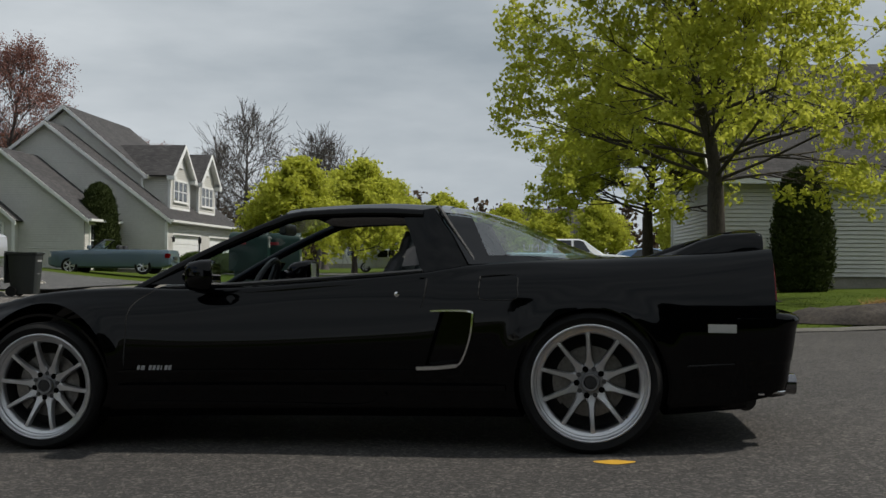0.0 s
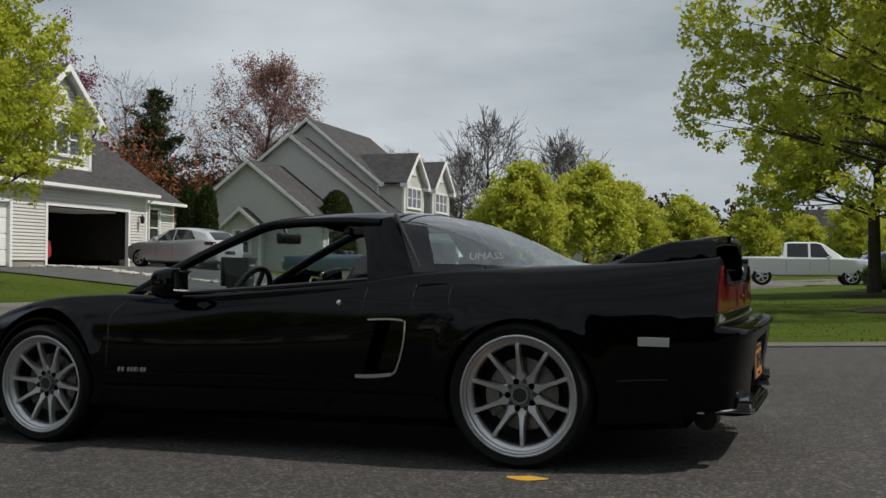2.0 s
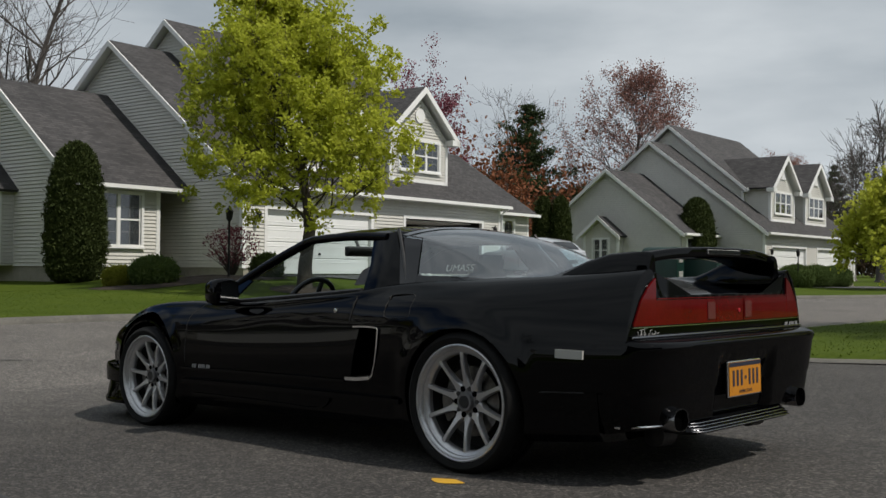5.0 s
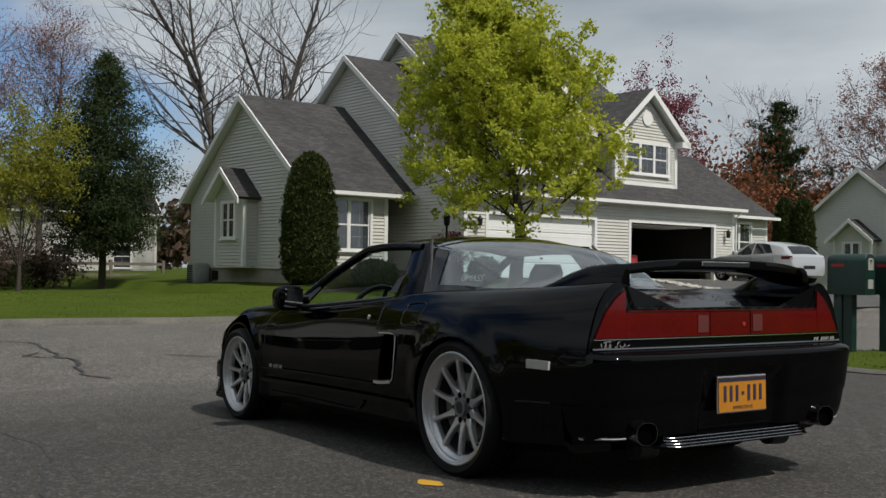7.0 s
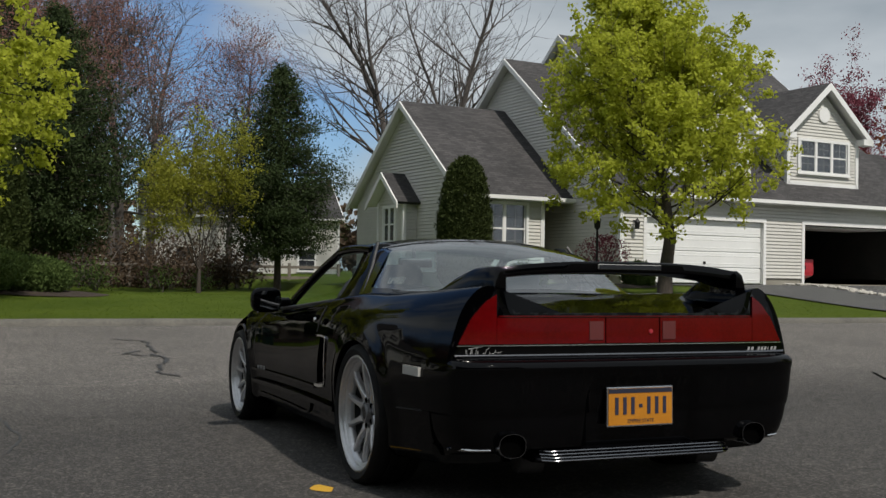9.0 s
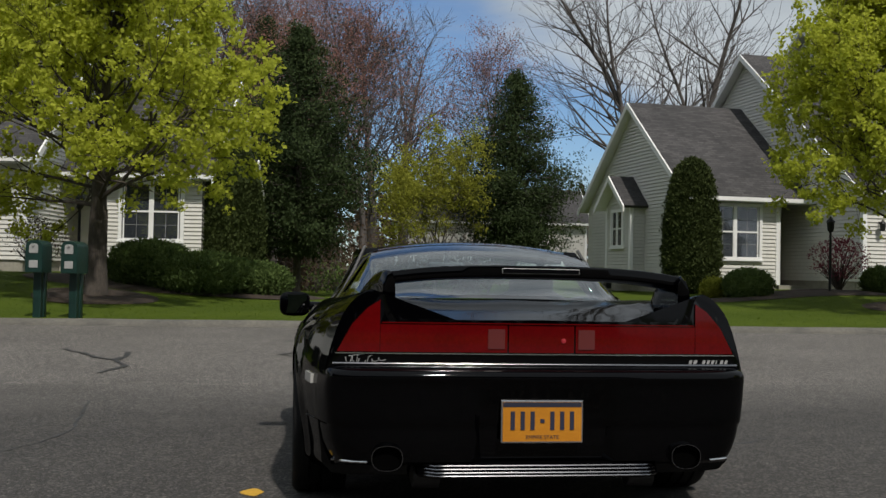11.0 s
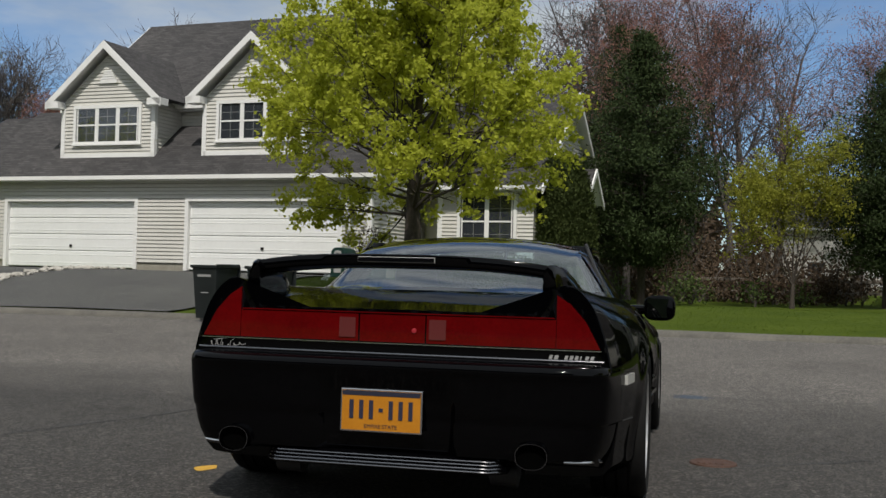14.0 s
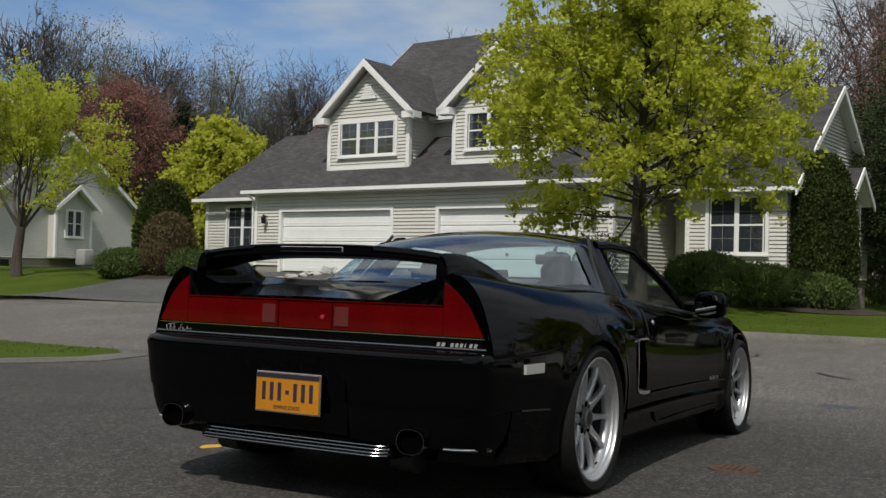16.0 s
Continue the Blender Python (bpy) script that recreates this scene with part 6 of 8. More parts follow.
for y in ys:
    x1, z = 2.076 - 0.05 * (abs(y) / 0.6) ** 2, 0.9705 - 0.030 * (abs(y) / 0.568) ** 3
    loops.append([(x1 - 0.045, y, z - 0.020), (x1 - 0.012, y, z - 0.032), (x1 - 0.003, y, z - 0.029), (x1, y, z - 0.022), (x1, y, z + 0.008), (x1 - 0.006, y, z + 0.013), (x1 - 0.045, y, z + 0.010)])
rings(bm, loops)
bmesh.ops.recalc_face_normals(bm, faces=bm.faces)
part("wing_lip", bm, "paint", wing, "", 50)
bm = bmesh.new()
box(bm, 2.05, 2.0785, -0.151, 0.151, 0.9515, 0.9725, 0.003)
lamp = part("brake_lamp", bm, "acmetal", wing, "dark high brake lamp")
bm = bmesh.new()
box(bm, 2.0787, 2.081, -0.1485, 0.1485, 0.9538, 0.9702)
part("lens", bm, "frit", lamp)
for s in (-1, 1):
    bm = bmesh.new()
    loops = []
    for x, z0, z1, yo, th in ((1.56, 0.848, 0.853, 0.665, 0.05), (1.66, 0.846, 0.882, 0.655, 0.07), (1.76, 0.842, 0.922, 0.640, 0.075), (1.87, 0.838, 0.952, 0.622, 0.06), (1.97, 0.835, 0.958, 0.606, 0.045), (2.035, 0.84, 0.956, 0.592, 0.036), (2.052, 0.86, 0.948, 0.586, 0.03)):
        yi = yo - th
        loops.append([(x, s * (yo + 0.02), z0), (x, s * (yo + 0.012), z0 + (z1 - z0) * 0.5), (x, s * yo, z1 - 0.012), (x, s * (yo - 0.018), z1), (x, s * (yi + 0.012), z1 - 0.004), (x, s * yi, z1 - 0.02), (x, s * (yi - 0.004), z0 - 0.02)])
    rings(bm, loops)
    bmesh.ops.recalc_face_normals(bm, faces=bm.faces)
    part("wing_fin", bm, "paint", wing, "", 50)

# ---- wheels ----
def wheel(m, name="wheel"):
    """Axis along y, outside towards -y. Rim radius 0.257."""
    bm = bmesh.new()
    lathe(bm, ((0.257, 0.02), (0.259, 0.0), (0.257, -0.008), (0.252, -0.010), (0.2465, -0.008), (0.2435, 0.001), (0.239, 0.006), (0.235, 0.008), (0.232, 0.016), (0.222, 0.021), (0.214, 0.029), (0.212, 0.040), (0.212, 0.055), (0.236, 0.058), (0.250, 0.03)), 96, "y")
    bm.faces.ensure_lookup_table()
    big = [f for f in bm.faces if len(f.verts) > 10]
    bmesh.ops.delete(bm, geom=big, context="FACES_ONLY")
    rim = part(name, bm, "rim", CAR, "silver ten-spoke alloy wheel", 40, m)
    bm = bmesh.new()
    lathe(bm, ((0.250, 0.015), (0.262, -0.012), (0.285, -0.020), (0.303, -0.008), (0.311, 0.016), (0.3115, 0.045), (0.305, 0.047), (0.305, 0.055), (0.312, 0.057), (0.312, 0.092), (0.305, 0.094), (0.305, 0.104), (0.312, 0.106), (0.312, 0.141), (0.305, 0.143), (0.305, 0.151), (0.3115, 0.153), (0.311, 0.18), (0.303, 0.205), (0.262, 0.212), (0.25, 0.20)), 72, "y")
    bm.faces.ensure_lookup_table()
    bmesh.ops.delete(bm, geom=[f for f in bm.faces if len(f.verts) > 10], context="FACES_ONLY")
    part("tyre", bm, "rubber", rim, "low-profile black tyre", 40)
    # inner barrel, with the shade behind the spokes in its colour
    bm = bmesh.new()
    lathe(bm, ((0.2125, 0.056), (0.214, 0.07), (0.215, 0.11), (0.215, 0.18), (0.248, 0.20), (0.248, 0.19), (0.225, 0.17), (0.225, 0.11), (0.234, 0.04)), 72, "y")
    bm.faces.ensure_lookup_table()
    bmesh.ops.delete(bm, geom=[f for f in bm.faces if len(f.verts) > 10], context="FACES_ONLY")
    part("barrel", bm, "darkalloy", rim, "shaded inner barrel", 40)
    sp0 = None
    for k in range(10):
        r = Matrix.Rotation(2 * math.pi * k / 10, 4, "Y")
        if sp0 is None:
            bm = bmesh.new()
            loops = []
            for rr, hw, yf, dep in ((0.058, 0.0195, 0.047, 0.03), (0.070, 0.0222, 0.0455, 0.034), (0.079, 0.0215, 0.044, 0.036), (0.086, 0.0178, 0.0425, 0.036), (0.095, 0.0146, 0.040, 0.034), (0.112, 0.0122, 0.036, 0.031), (0.140, 0.0108, 0.030, 0.028), (0.175, 0.0102, 0.0245, 0.026), (0.203, 0.0102, 0.0225, 0.025), (0.216, 0.0122, 0.0225, 0.025), (0.224, 0.0142, 0.0235, 0.024)):
                loops.append([(-hw, yf + 0.006, rr), (-hw * 0.72, yf, rr), (hw * 0.72, yf, rr), (hw, yf + 0.006, rr), (hw * 1.05, yf + dep, rr), (-hw * 1.05, yf + dep, rr)])
            rings(bm, loops)
            bmesh.ops.recalc_face_normals(bm, faces=bm.faces)
            sp0 = part("spoke", bm, "rim", rim, "", 35, r)
        else:
            same("spoke", sp0, rim, r)
    bm = bmesh.new()
    lathe(bm, ((0.002, 0.036), (0.040, 0.036), (0.042, 0.0475), (0.058, 0.0475), (0.064, 0.049), (0.068, 0.056), (0.070, 0.10), (0.002, 0.10)), 40, "y")
    hub = part("hub", bm, "huballoy", rim, "", 40)
    bm = bmesh.new()
    lathe(bm, ((0.0285, 0.037), (0.0285, 0.030), (0.030, 0.027), (0.038, 0.027), (0.041, 0.032), (0.041, 0.04)), 32, "y")
    part("cap_ring", bm, "huballoy", hub, "", 40)
    bm = bmesh.new()
    lathe(bm, ((0.002, 0.0285), (0.024, 0.0285), (0.028, 0.032), (0.002, 0.0365)), 28, "y")
    part("cap", bm, "trimblack", hub, "dark wheel cap")
    nut = stud = None
    for k in range(10):
        r = Matrix.Rotation(2 * math.pi * (k + 0.5) / 10, 4, "Y") @ Matrix.Translation((0, 0, 0.0595))
        if k % 2:
            if nut is None:
                # solid plug; the hole's shade is put into its near-black colour
                bm = bmesh.new()
                lathe(bm, ((0.002, 0.043), (0.0115, 0.0425), (0.0132, 0.0445), (0.0132, 0.056), (0.002, 0.056)), 16, "y")
                nut = part("lug_hole", bm, "hole_shade", hub, "", None, r)
            else:
                same("lug_hole", nut, hub, r)
        elif stud is None:
            bm = bmesh.new()
            lathe(bm, ((0.002, 0.0425), (0.0045, 0.0425), (0.0050, 0.0445), (0.0098, 0.0445), (0.0108, 0.047), (0.0108, 0.056), (0.002, 0.056)), 16, "y")
            stud = part("blind_hole", bm, "darkalloy", hub, "", 40, r)
        else:
            same("blind_hole", stud, hub, r)
    bm = bmesh.new()
    tube(bm, [(0.150, 0.034, -0.160), (0.142, 0.020, -0.150)], 0.0045, 8)
    part("valve", bm, "trimblack", rim)
    bm = bmesh.new()
    lathe(bm, ((0.05, 0.085), (0.155, 0.085), (0.155, 0.108), (0.05, 0.108)), 48, "y")
    part("brake_disc", bm, "steel", rim, "dull steel brake disc", 40)
    bm = bmesh.new()
    loops = [[((r_) * math.cos(a), yy, r_ * math.sin(a)) for r_, yy in ((0.105, 0.070), (0.165, 0.070), (0.165, 0.125), (0.105, 0.125))] for a in np.linspace(radians(160), radians(215), 8)]
    rings(bm, loops)
    bmesh.ops.recalc_face_normals(bm, faces=bm.faces)
    part("brake_caliper", bm, "steel", rim, "", 40)
    # added disc closing the wheel, its colour standing for the dark well
    bm = bmesh.new()
    lathe(bm, ((0.002, 0.15), (0.214, 0.15), (0.214, 0.155), (0.002, 0.155)), 40, "y")
    part("wheel_well_back", bm, "dark", rim)
    return rim


wheel(pose(1.265, -0.895, 0.311, 0, -2, 0))
wheel(pose(1.265, 0.895, 0.311, 0, 20, 180))
FR = Matrix.Diagonal((0.955, 1, 0.955, 1))
wheel(pose(-1.265, -0.875, 0.298, 0, -11, 0) @ FR)
wheel(pose(-1.265, 0.875, 0.298, 0, 33, 180) @ FR)

# ---- cabin ----
def seat(y):
    st = None
    bm = bmesh.new()
    loops = []
    for z, x, hw, th in ((0.50, 0.20, 0.24, 0.10), (0.62, 0.25, 0.25, 0.10), (0.76, 0.32, 0.24, 0.09), (0.86, 0.365, 0.20, 0.075), (0.90, 0.385, 0.12, 0.05), (0.95, 0.40, 0.118, 0.05), (1.00, 0.41, 0.09, 0.035)):
        ring = []
        for a in np.linspace(0, 2 * math.pi, 20, endpoint=False):
            c, sn = math.cos(a), math.sin(a)
            ring.append((x + th * np.sign(c) * abs(c) ** 0.7 * 0.7, y + hw * np.sign(sn) * abs(sn) ** 0.6, z))
        loops.append(ring)
    rings(bm, loops)
    bmesh.ops.recalc_face_normals(bm, faces=bm.faces)
    st = part("seat", bm, "seat", CAR, "black leather bucket seat", 60)
    bm = bmesh.new()
    box(bm, -0.25, 0.24, y - 0.24, y + 0.24, 0.495, 0.60, 0.04)
    part("cushion", bm, "seat", st, "", 60)


seat(-0.36)
seat(0.36)
bm = bmesh.new()
loops = []
for x, z in ((-0.90, 0.70), (-0.78, 0.745), (-0.62, 0.755), (-0.54, 0.72), (-0.50, 0.60), (-0.60, 0.50)):
    loops.append([(x - 0.05 * (1 - (y / 0.62) ** 2), y, z + 0.02 * math.exp(-((y + 0.36) / 0.2) ** 2)) for y in np.linspace(-0.62, 0.62, 17)])
rings(bm, loops, False, False)
bmesh.ops.recalc_face_normals(bm, faces=bm.faces)
part("dashboard", bm, "seat", CAR, "black dashboard", 50)
bm = bmesh.new()
ST = Matrix.Translation((-0.36, -0.36, 0.705)) @ Matrix.Rotation(radians(-66), 4, "Y")
n = 36
rings(bm, [[ST @ Vector(((0.178 + 0.015 * math.cos(b)) * math.cos(a), (0.178 + 0.015 * math.cos(b)) * math.sin(a), 0.015 * math.sin(b))) for b in np.linspace(0, 2 * math.pi, 8, endpoint=False)] for a in np.linspace(0, 2 * math.pi, n)], True, False)
for a in (0.2, 2.94, 4.71):
    tube(bm, [ST @ Vector((0, 0, -0.02)), ST @ Vector((0.178 * math.cos(a), 0.178 * math.sin(a), 0))], 0.014, 6)
lathe(bm, ((0.002, -0.03), (0.05, -0.03), (0.05, 0.0), (0.002, 0.005)), 16, "z", ST)
part("steering_wheel", bm, "trimblack", CAR, "black steering wheel", 50)
bm = bmesh.new()
box(bm, -0.34, -0.30, -0.11, 0.11, 1.005, 1.065, 0.012)
tube(bm, [(-0.33, 0, 1.06), (-0.36, 0, 1.115)], 0.01, 6)
part("inside_mirror", bm, "trimblack", CAR)
bm = bmesh.new()
box(bm, 0.50, 0.58, -0.62, 0.62, 0.52, 0.82, 0.02)
part("bulkhead", bm, "seat", CAR)
bm = bmesh.new()
box(bm, 0.585, 1.20, -0.50, 0.50, 0.52, 0.76, 0.03)
part("engine_cover", bm, "trimblack", CAR)

# front bumper with its lower lip, and arch lips
bm = bmesh.new()
loops = []
for z, e in ((0.105, -0.02), (0.108, 0.012), (0.128, 0.016), (0.150, 0.004), (0.205, -0.004), (0.235, -0.012), (0.245, 0.008), (0.33, 0.010), (0.352, 0.004), (0.362, -0.03)):
    loops.append([(-1.595 - (0.590 + e) * max(0.0, math.cos(a)) ** 0.8, (0.822 + e) * np.sign(math.sin(a)) * abs(math.sin(a)) ** 0.75, z) for a in np.linspace(-math.pi / 2, math.pi / 2, 45)])
rings(bm, loops)
bmesh.ops.recalc_face_normals(bm, faces=bm.faces)
part("front_bumper", bm, "paint", CAR, "black front bumper with a lower lip", 35)

# pale lettering low on the rear side glass
text_mesh("UMASS", 0.052, 0.0004, "palevinyl", CAR, Matrix.Translation((1.05, -0.640, 0.905)) @ Matrix.Rotation(radians(8), 4, "Z") @ Matrix.Rotation(radians(60), 4, "X"), "glass_lettering")

# ---- drives, beds and paving marks ----
strip("house_drive", dense([(-22.1, 21.8), (-17, 22.2), (-11.75, 22.9)], 0.7), lambda k: 12.6 - 3.2 * k, 0.035, "drive_b", "dark asphalt drive up to the open garage", "driveway")
strip("house_drive", dense([(-22.6, -14.3), (-17, -14.2), (-11.75, -13.9)], 0.7), lambda k: 12.6 - 1.6 * k, 0.035, "drive_b", "dark asphalt drive up to two closed garages", "driveway")
strip("house_drive", dense([(-21.0, 53.0), (-10.5, 53.5)], 0.8), 11.0, 0.04, "drive_b", "dark asphalt drive of the farther house", "driveway")


def crack(pts, seed, width=0.03, lift=0.008):
    """A wandering tar-filled crack in the paving."""
    rng = random.Random(seed)
    path = dense(pts, 0.10)
    bm = bmesh.new()
    rows = []
    ox = oy = 0.0
    for i, (px, py) in enumerate(path):
        ox, oy = ox * 0.9 + rng.gauss(0, 0.02), oy * 0.9 + rng.gauss(0, 0.02)
        w = width * rng.uniform(0.35, 1.0)
        (ax, ay), (bx, by) = path[max(i - 1, 0)], path[min(i + 1, len(path) - 1)]
        l = math.hypot(bx - ax, by - ay)
        nx, ny = (by - ay) / l * w, -(bx - ax) / l * w
        rows.append([bm.verts.new((px + ox + s * nx, py + oy + s * ny, pave_z(px, py) + lift)) for s in (-1, 1)])
    for a, b in zip(rows, rows[1:]):
        bm.faces.new((a[0], a[1], b[1], b[0]))
    bmesh.ops.recalc_face_normals(bm, faces=bm.faces)
    if sum(f.normal.z for f in bm.faces) < 0:
        bmesh.ops.reverse_faces(bm, faces=bm.faces)
    tagged(part("pavement_crack", bm, "crack"), "dark wandering crack in the asphalt", "crack", "cracks in the paving", "structure")


for k, (pts, w) in enumerate((([(-8.8, -0.9), (-8.5, -0.55), (-6.8, -0.75), (-6.5, -0.62), (-5.4, -0.8), (-4.8, -0.84), (-4.6, -0.7)], 0.030), ([(-7.2, -0.75), (-6.8, -0.98), (-6.5, -0.62)], 0.030),
                              ([(-7.3, -3.6), (-6.4, -3.1), (-6.05, -2.75), (-7.0, -2.7)], 0.045), ([(-6.2, -2.85), (-5.5, -2.7), (-4.9, -2.8)], 0.040),
                              ([(-2.5, -2.45), (-1.4, -2.28), (-0.8, -2.23), (-0.4, -2.27), (0.04, -2.34), (0.43, -2.42), (0.74, -2.52), (1.13, -2.54), (2.2, -3.1)], 0.014),
                              ([(-6.55, 0.45), (-6.3, 0.62), (-6.1, 0.88)], 0.028), ([(-4.2, -9), (-4.2, -1.77), (-4.15, -1.0), (-3.6, 0), (-3.9, 3), (-4.2, 7)], 0.012),
                              ([(-7.7, 3.65), (-6.3, 3.55), (-4.8, 3.6)], 0.022), ([(-8.4, -8), (-8.1, -3), (-8.3, 2), (-8.2, 9)], 0.012), ([(0.18, 1.35), (0.0, 1.7), (-0.3, 2.1)], 0.012))):
    crack(pts, k + 5, w)

bm = bmesh.new()
vs = [bm.verts.new((1.355 + 0.085 * math.cos(a) * (1 + 0.12 * math.sin(3 * a)), -1.085 + 0.045 * math.sin(a) * (1 + 0.15 * math.cos(4 * a)), pave_z(1.355 + 0.085 * math.cos(a), 0) + 0.0085)) for a in np.linspace(0, 2 * math.pi, 22, endpoint=False)]
bm.faces.new(vs)
tagged(part("paint_mark", bm, "yellowpaint"), "worn yellow paint spot on the asphalt", "paint mark", kind="structure")
M["bluemark"] = mat("faded_blue_paint", 0.8, 0, (0.055, 0.075, 0.105))
bm = bmesh.new()
for k in range(5):
    a0 = -3.92 + 0.07 * k
    box(bm, a0, a0 + 0.025, 0.95 + 0.06 * (k % 2), 1.20 + 0.05 * (k % 3), pave_z(-3.9, 1) - 0.01, pave_z(a0, 1) + 0.009)
tagged(part("utility_mark", bm, "bluemark"), "faded blue utility paint marks on the asphalt", "paint mark", kind="structure")
mh = thing("manhole", pose(0.21, 1.21, pave_z(0.21, 1.21) + 0.012), "small rusty iron valve cover in the asphalt", "manhole cover")
bm = bmesh.new()
lathe(bm, ((0.002, 0.004), (0.080, 0.004), (0.083, 0.0), (0.092, 0.0), (0.104, 0.006), (0.118, 0.004), (0.124, -0.015)), 28)
part("frame", bm, "iron", mh, "", 40)
bm = bmesh.new()
for k in range(4):
    box(bm, -0.06, 0.06, -0.052 + k * 0.03, -0.04 + k * 0.03, 0.0045, 0.0085)
part("tread", bm, "iron", mh)


def bed(px, py, rx, ry, label, mname="mulch", height=0.06, name="mulch_bed", lumps=0.02):
    bm = bmesh.new()
    loops = []
    for g, h in ((1.0, 0.0), (0.94, 0.3), (0.87, 0.55), (0.78, 0.7), (0.66, 0.82), (0.54, 0.9), (0.40, 0.96), (0.25, 1.0), (0.12, 1.0), (0.02, 1.0)):
        loops.append([(px + rx * g * math.cos(a) * (1 + 0.07 * math.sin(3 * a + px)), py + ry * g * math.sin(a) * (1 + 0.07 * math.cos(2 * a)), lawn_z(px + rx * g * math.cos(a), py + ry * g * math.sin(a)) + 0.012 + height * h + lumps * min(1.0, (1.02 - g) * 6) * (noise.noise((a * 2, g * 5, px)) + 0.8 * noise.noise((a * 9, g * 14, py)))) for a in np.linspace(0, 2 * math.pi, 64, endpoint=False)])
    rings(bm, loops, True, True)
    bmesh.ops.recalc_face_normals(bm, faces=bm.faces)
    return tagged(part(name, bm, mname, None, "", 70), label, "mulch bed", kind="structure")


# ---- trees ----
MAPLE = dict(levels=4, kids=(3, 5, 5, 4), leaf="maple", per_tip=34, size=0.054, radius=0.165, lead="dome", first=0.46, fork=(24, 60), up=0.16)
tree("maple_tree", on_lawn(3.8, 15.0), "maple with fresh yellow-green spring leaves, ringed by mulch", "tree", 11, 8.6, 0.18, 2.2, 0.92, wide=4.1, group="street maples", **dict(MAPLE, per_tip=26, leaf="palemaple"))
tree("maple_tree", on_lawn(3.2, 25.5), "maple with fresh yellow-green spring leaves, ringed by mulch", "tree", 12, 7.6, 0.17, 2.1, 0.92, wide=3.4, group="street maples", **MAPLE)
tree("maple_tree", on_lawn(-15.95, 12.75), "maple with yellow-green spring leaves before the open garage", "tree", 23, 8.3, 0.17, 1.6, 0.9, wide=2.8, group="street maples", **MAPLE)
tree("maple_tree", on_lawn(-15.8, -4.7), "broad maple with yellow-green spring leaves before the pale house", "tree", 34, 8.2, 0.2, 1.75, 1.0, wide=3.5, group="street maples", **MAPLE)
FM = tree("maple_tree", on_lawn(-13.0, 45.5), "distant maple in yellow-green spring leaf", "tree", 45, 6.0, 0.15, 1.1, 0.95, wide=2.4, group="street maples", **dict(MAPLE, size=0.10, radius=0.22, per_tip=12, leaf="palemaple"))
for px, py, s, r in ((-12.4, 58, 1.2, 70), (-12.2, 70, 1.15, 140), (-9.5, 82, 1.1, 200), (-6, 96, 1.1, 30), (-1.5, 104, 1.0, 80), (3.5, 96, 1.15, 130), (9, 66, 1.1, 10), (14, 84, 1.2, 60), (-3, 120, 1.2, 250), (-40.5, -37.5, 1.45, 20)):
    copy_thing(FM, pose(px, py, lawn_z(px, py), 0, 0, r)).scale = (s, s, s)
TD = tree("maple_tree", on_lawn(-16.3, -24.5), "maple with sparse yellow-green spring leaves", "tree", 57, 6.8, 0.15, 1.5, 1.0, wide=3.0, group="street maples", levels=4, kids=(3, 4, 4, 3), leaf="maple", per_tip=30, size=0.050, radius=0.22)
tree("sapling", on_lawn(-34.5, 4.7), "slim young tree in thin yellow-green leaf", "tree", 61, 7.0, 0.08, 0.9, 0.85, levels=4, kids=(3, 4, 4, 3), leaf="young", per_tip=28, size=0.05, radius=0.26, wide=2.3)
for px, py, h, w, s, lab in ((-36.8, 8.3, 9.3, 2.9, 71, "dark green pine at the lawn's edge"), (-31.5, -0.6, 9.6, 2.9, 72, "dark green pine at the lawn's edge"), (-39, -2.0, 11.5, 3.0, 73, "dark green pine at the lawn's edge")):
    conifer("pine_tree", on_lawn(px, py), lab, s, h, w, 0.16, 1.3, "pines between the houses", tiers=22, per=17)
conifer("spruce_tree", on_lawn(-44, 58), "tall dark spruce behind the houses", 74, 13.5, 4.6, 0.22, 0.8, "pines between the houses", tiers=20, per=9, size=0.24)
conifer("spruce_tree", on_lawn(-45.6, -45.5), "dark spruce behind the farther house", 75, 11.0, 3.4, 0.22, 0.8, "pines between the houses", tiers=18, size=0.22)
conifer("spruce_tree", on_lawn(-58, 150), "dark spruce far along the street", 76, 17, 4.2, 0.22, 0.8, "pines between the houses", tiers=16, size=0.3)

# bare and budding woods behind the houses
BARE = [tree("bare_tree", (-46.3, 16.7, 0.3), "tall bare grey tree behind the houses", "tree", 81, 21, 0.30, 4.0, 0.8, levels=4, kids=(3, 5, 4, 3), lead=True, fork=(28, 62), first=0.34, bark="greybark", group="bare woods", up=0.22, bend=0.17, wide=6.5, twig=0.014),
        tree("bare_tree", (-48, 20.8, 0.3), "tall bare grey tree behind the houses", "tree", 82, 22, 0.28, 5.0, 0.7, levels=4, kids=(3, 5, 4, 3), lead=True, fork=(28, 62), first=0.34, bark="greybark", group="bare woods", up=0.22, bend=0.17, wide=6.0, twig=0.014),
        tree("bare_tree", (-56, -10, 0.3), "bare grey tree behind the houses", "tree", 83, 17, 0.2, 3.0, 0.75, levels=4, kids=(3, 5, 4, 3), lead=True, fork=(28, 62), first=0.34, bark="greybark", group="bare woods", up=0.22, bend=0.17, wide=5.0, twig=0.014)]
HAZE = tree("bare_tree", (-31.5, 95, 0.2), "bare round-crowned grey tree with fine twigs", "tree", 84, 17.0, 0.34, 3.4, 1.05, levels=5, kids=(3, 5, 4, 3, 3), lead="dome", fork=(24, 62), first=0.44, bark="greybark", group="bare woods", up=0.10, bend=0.15, wide=5.8, twig=0.028)
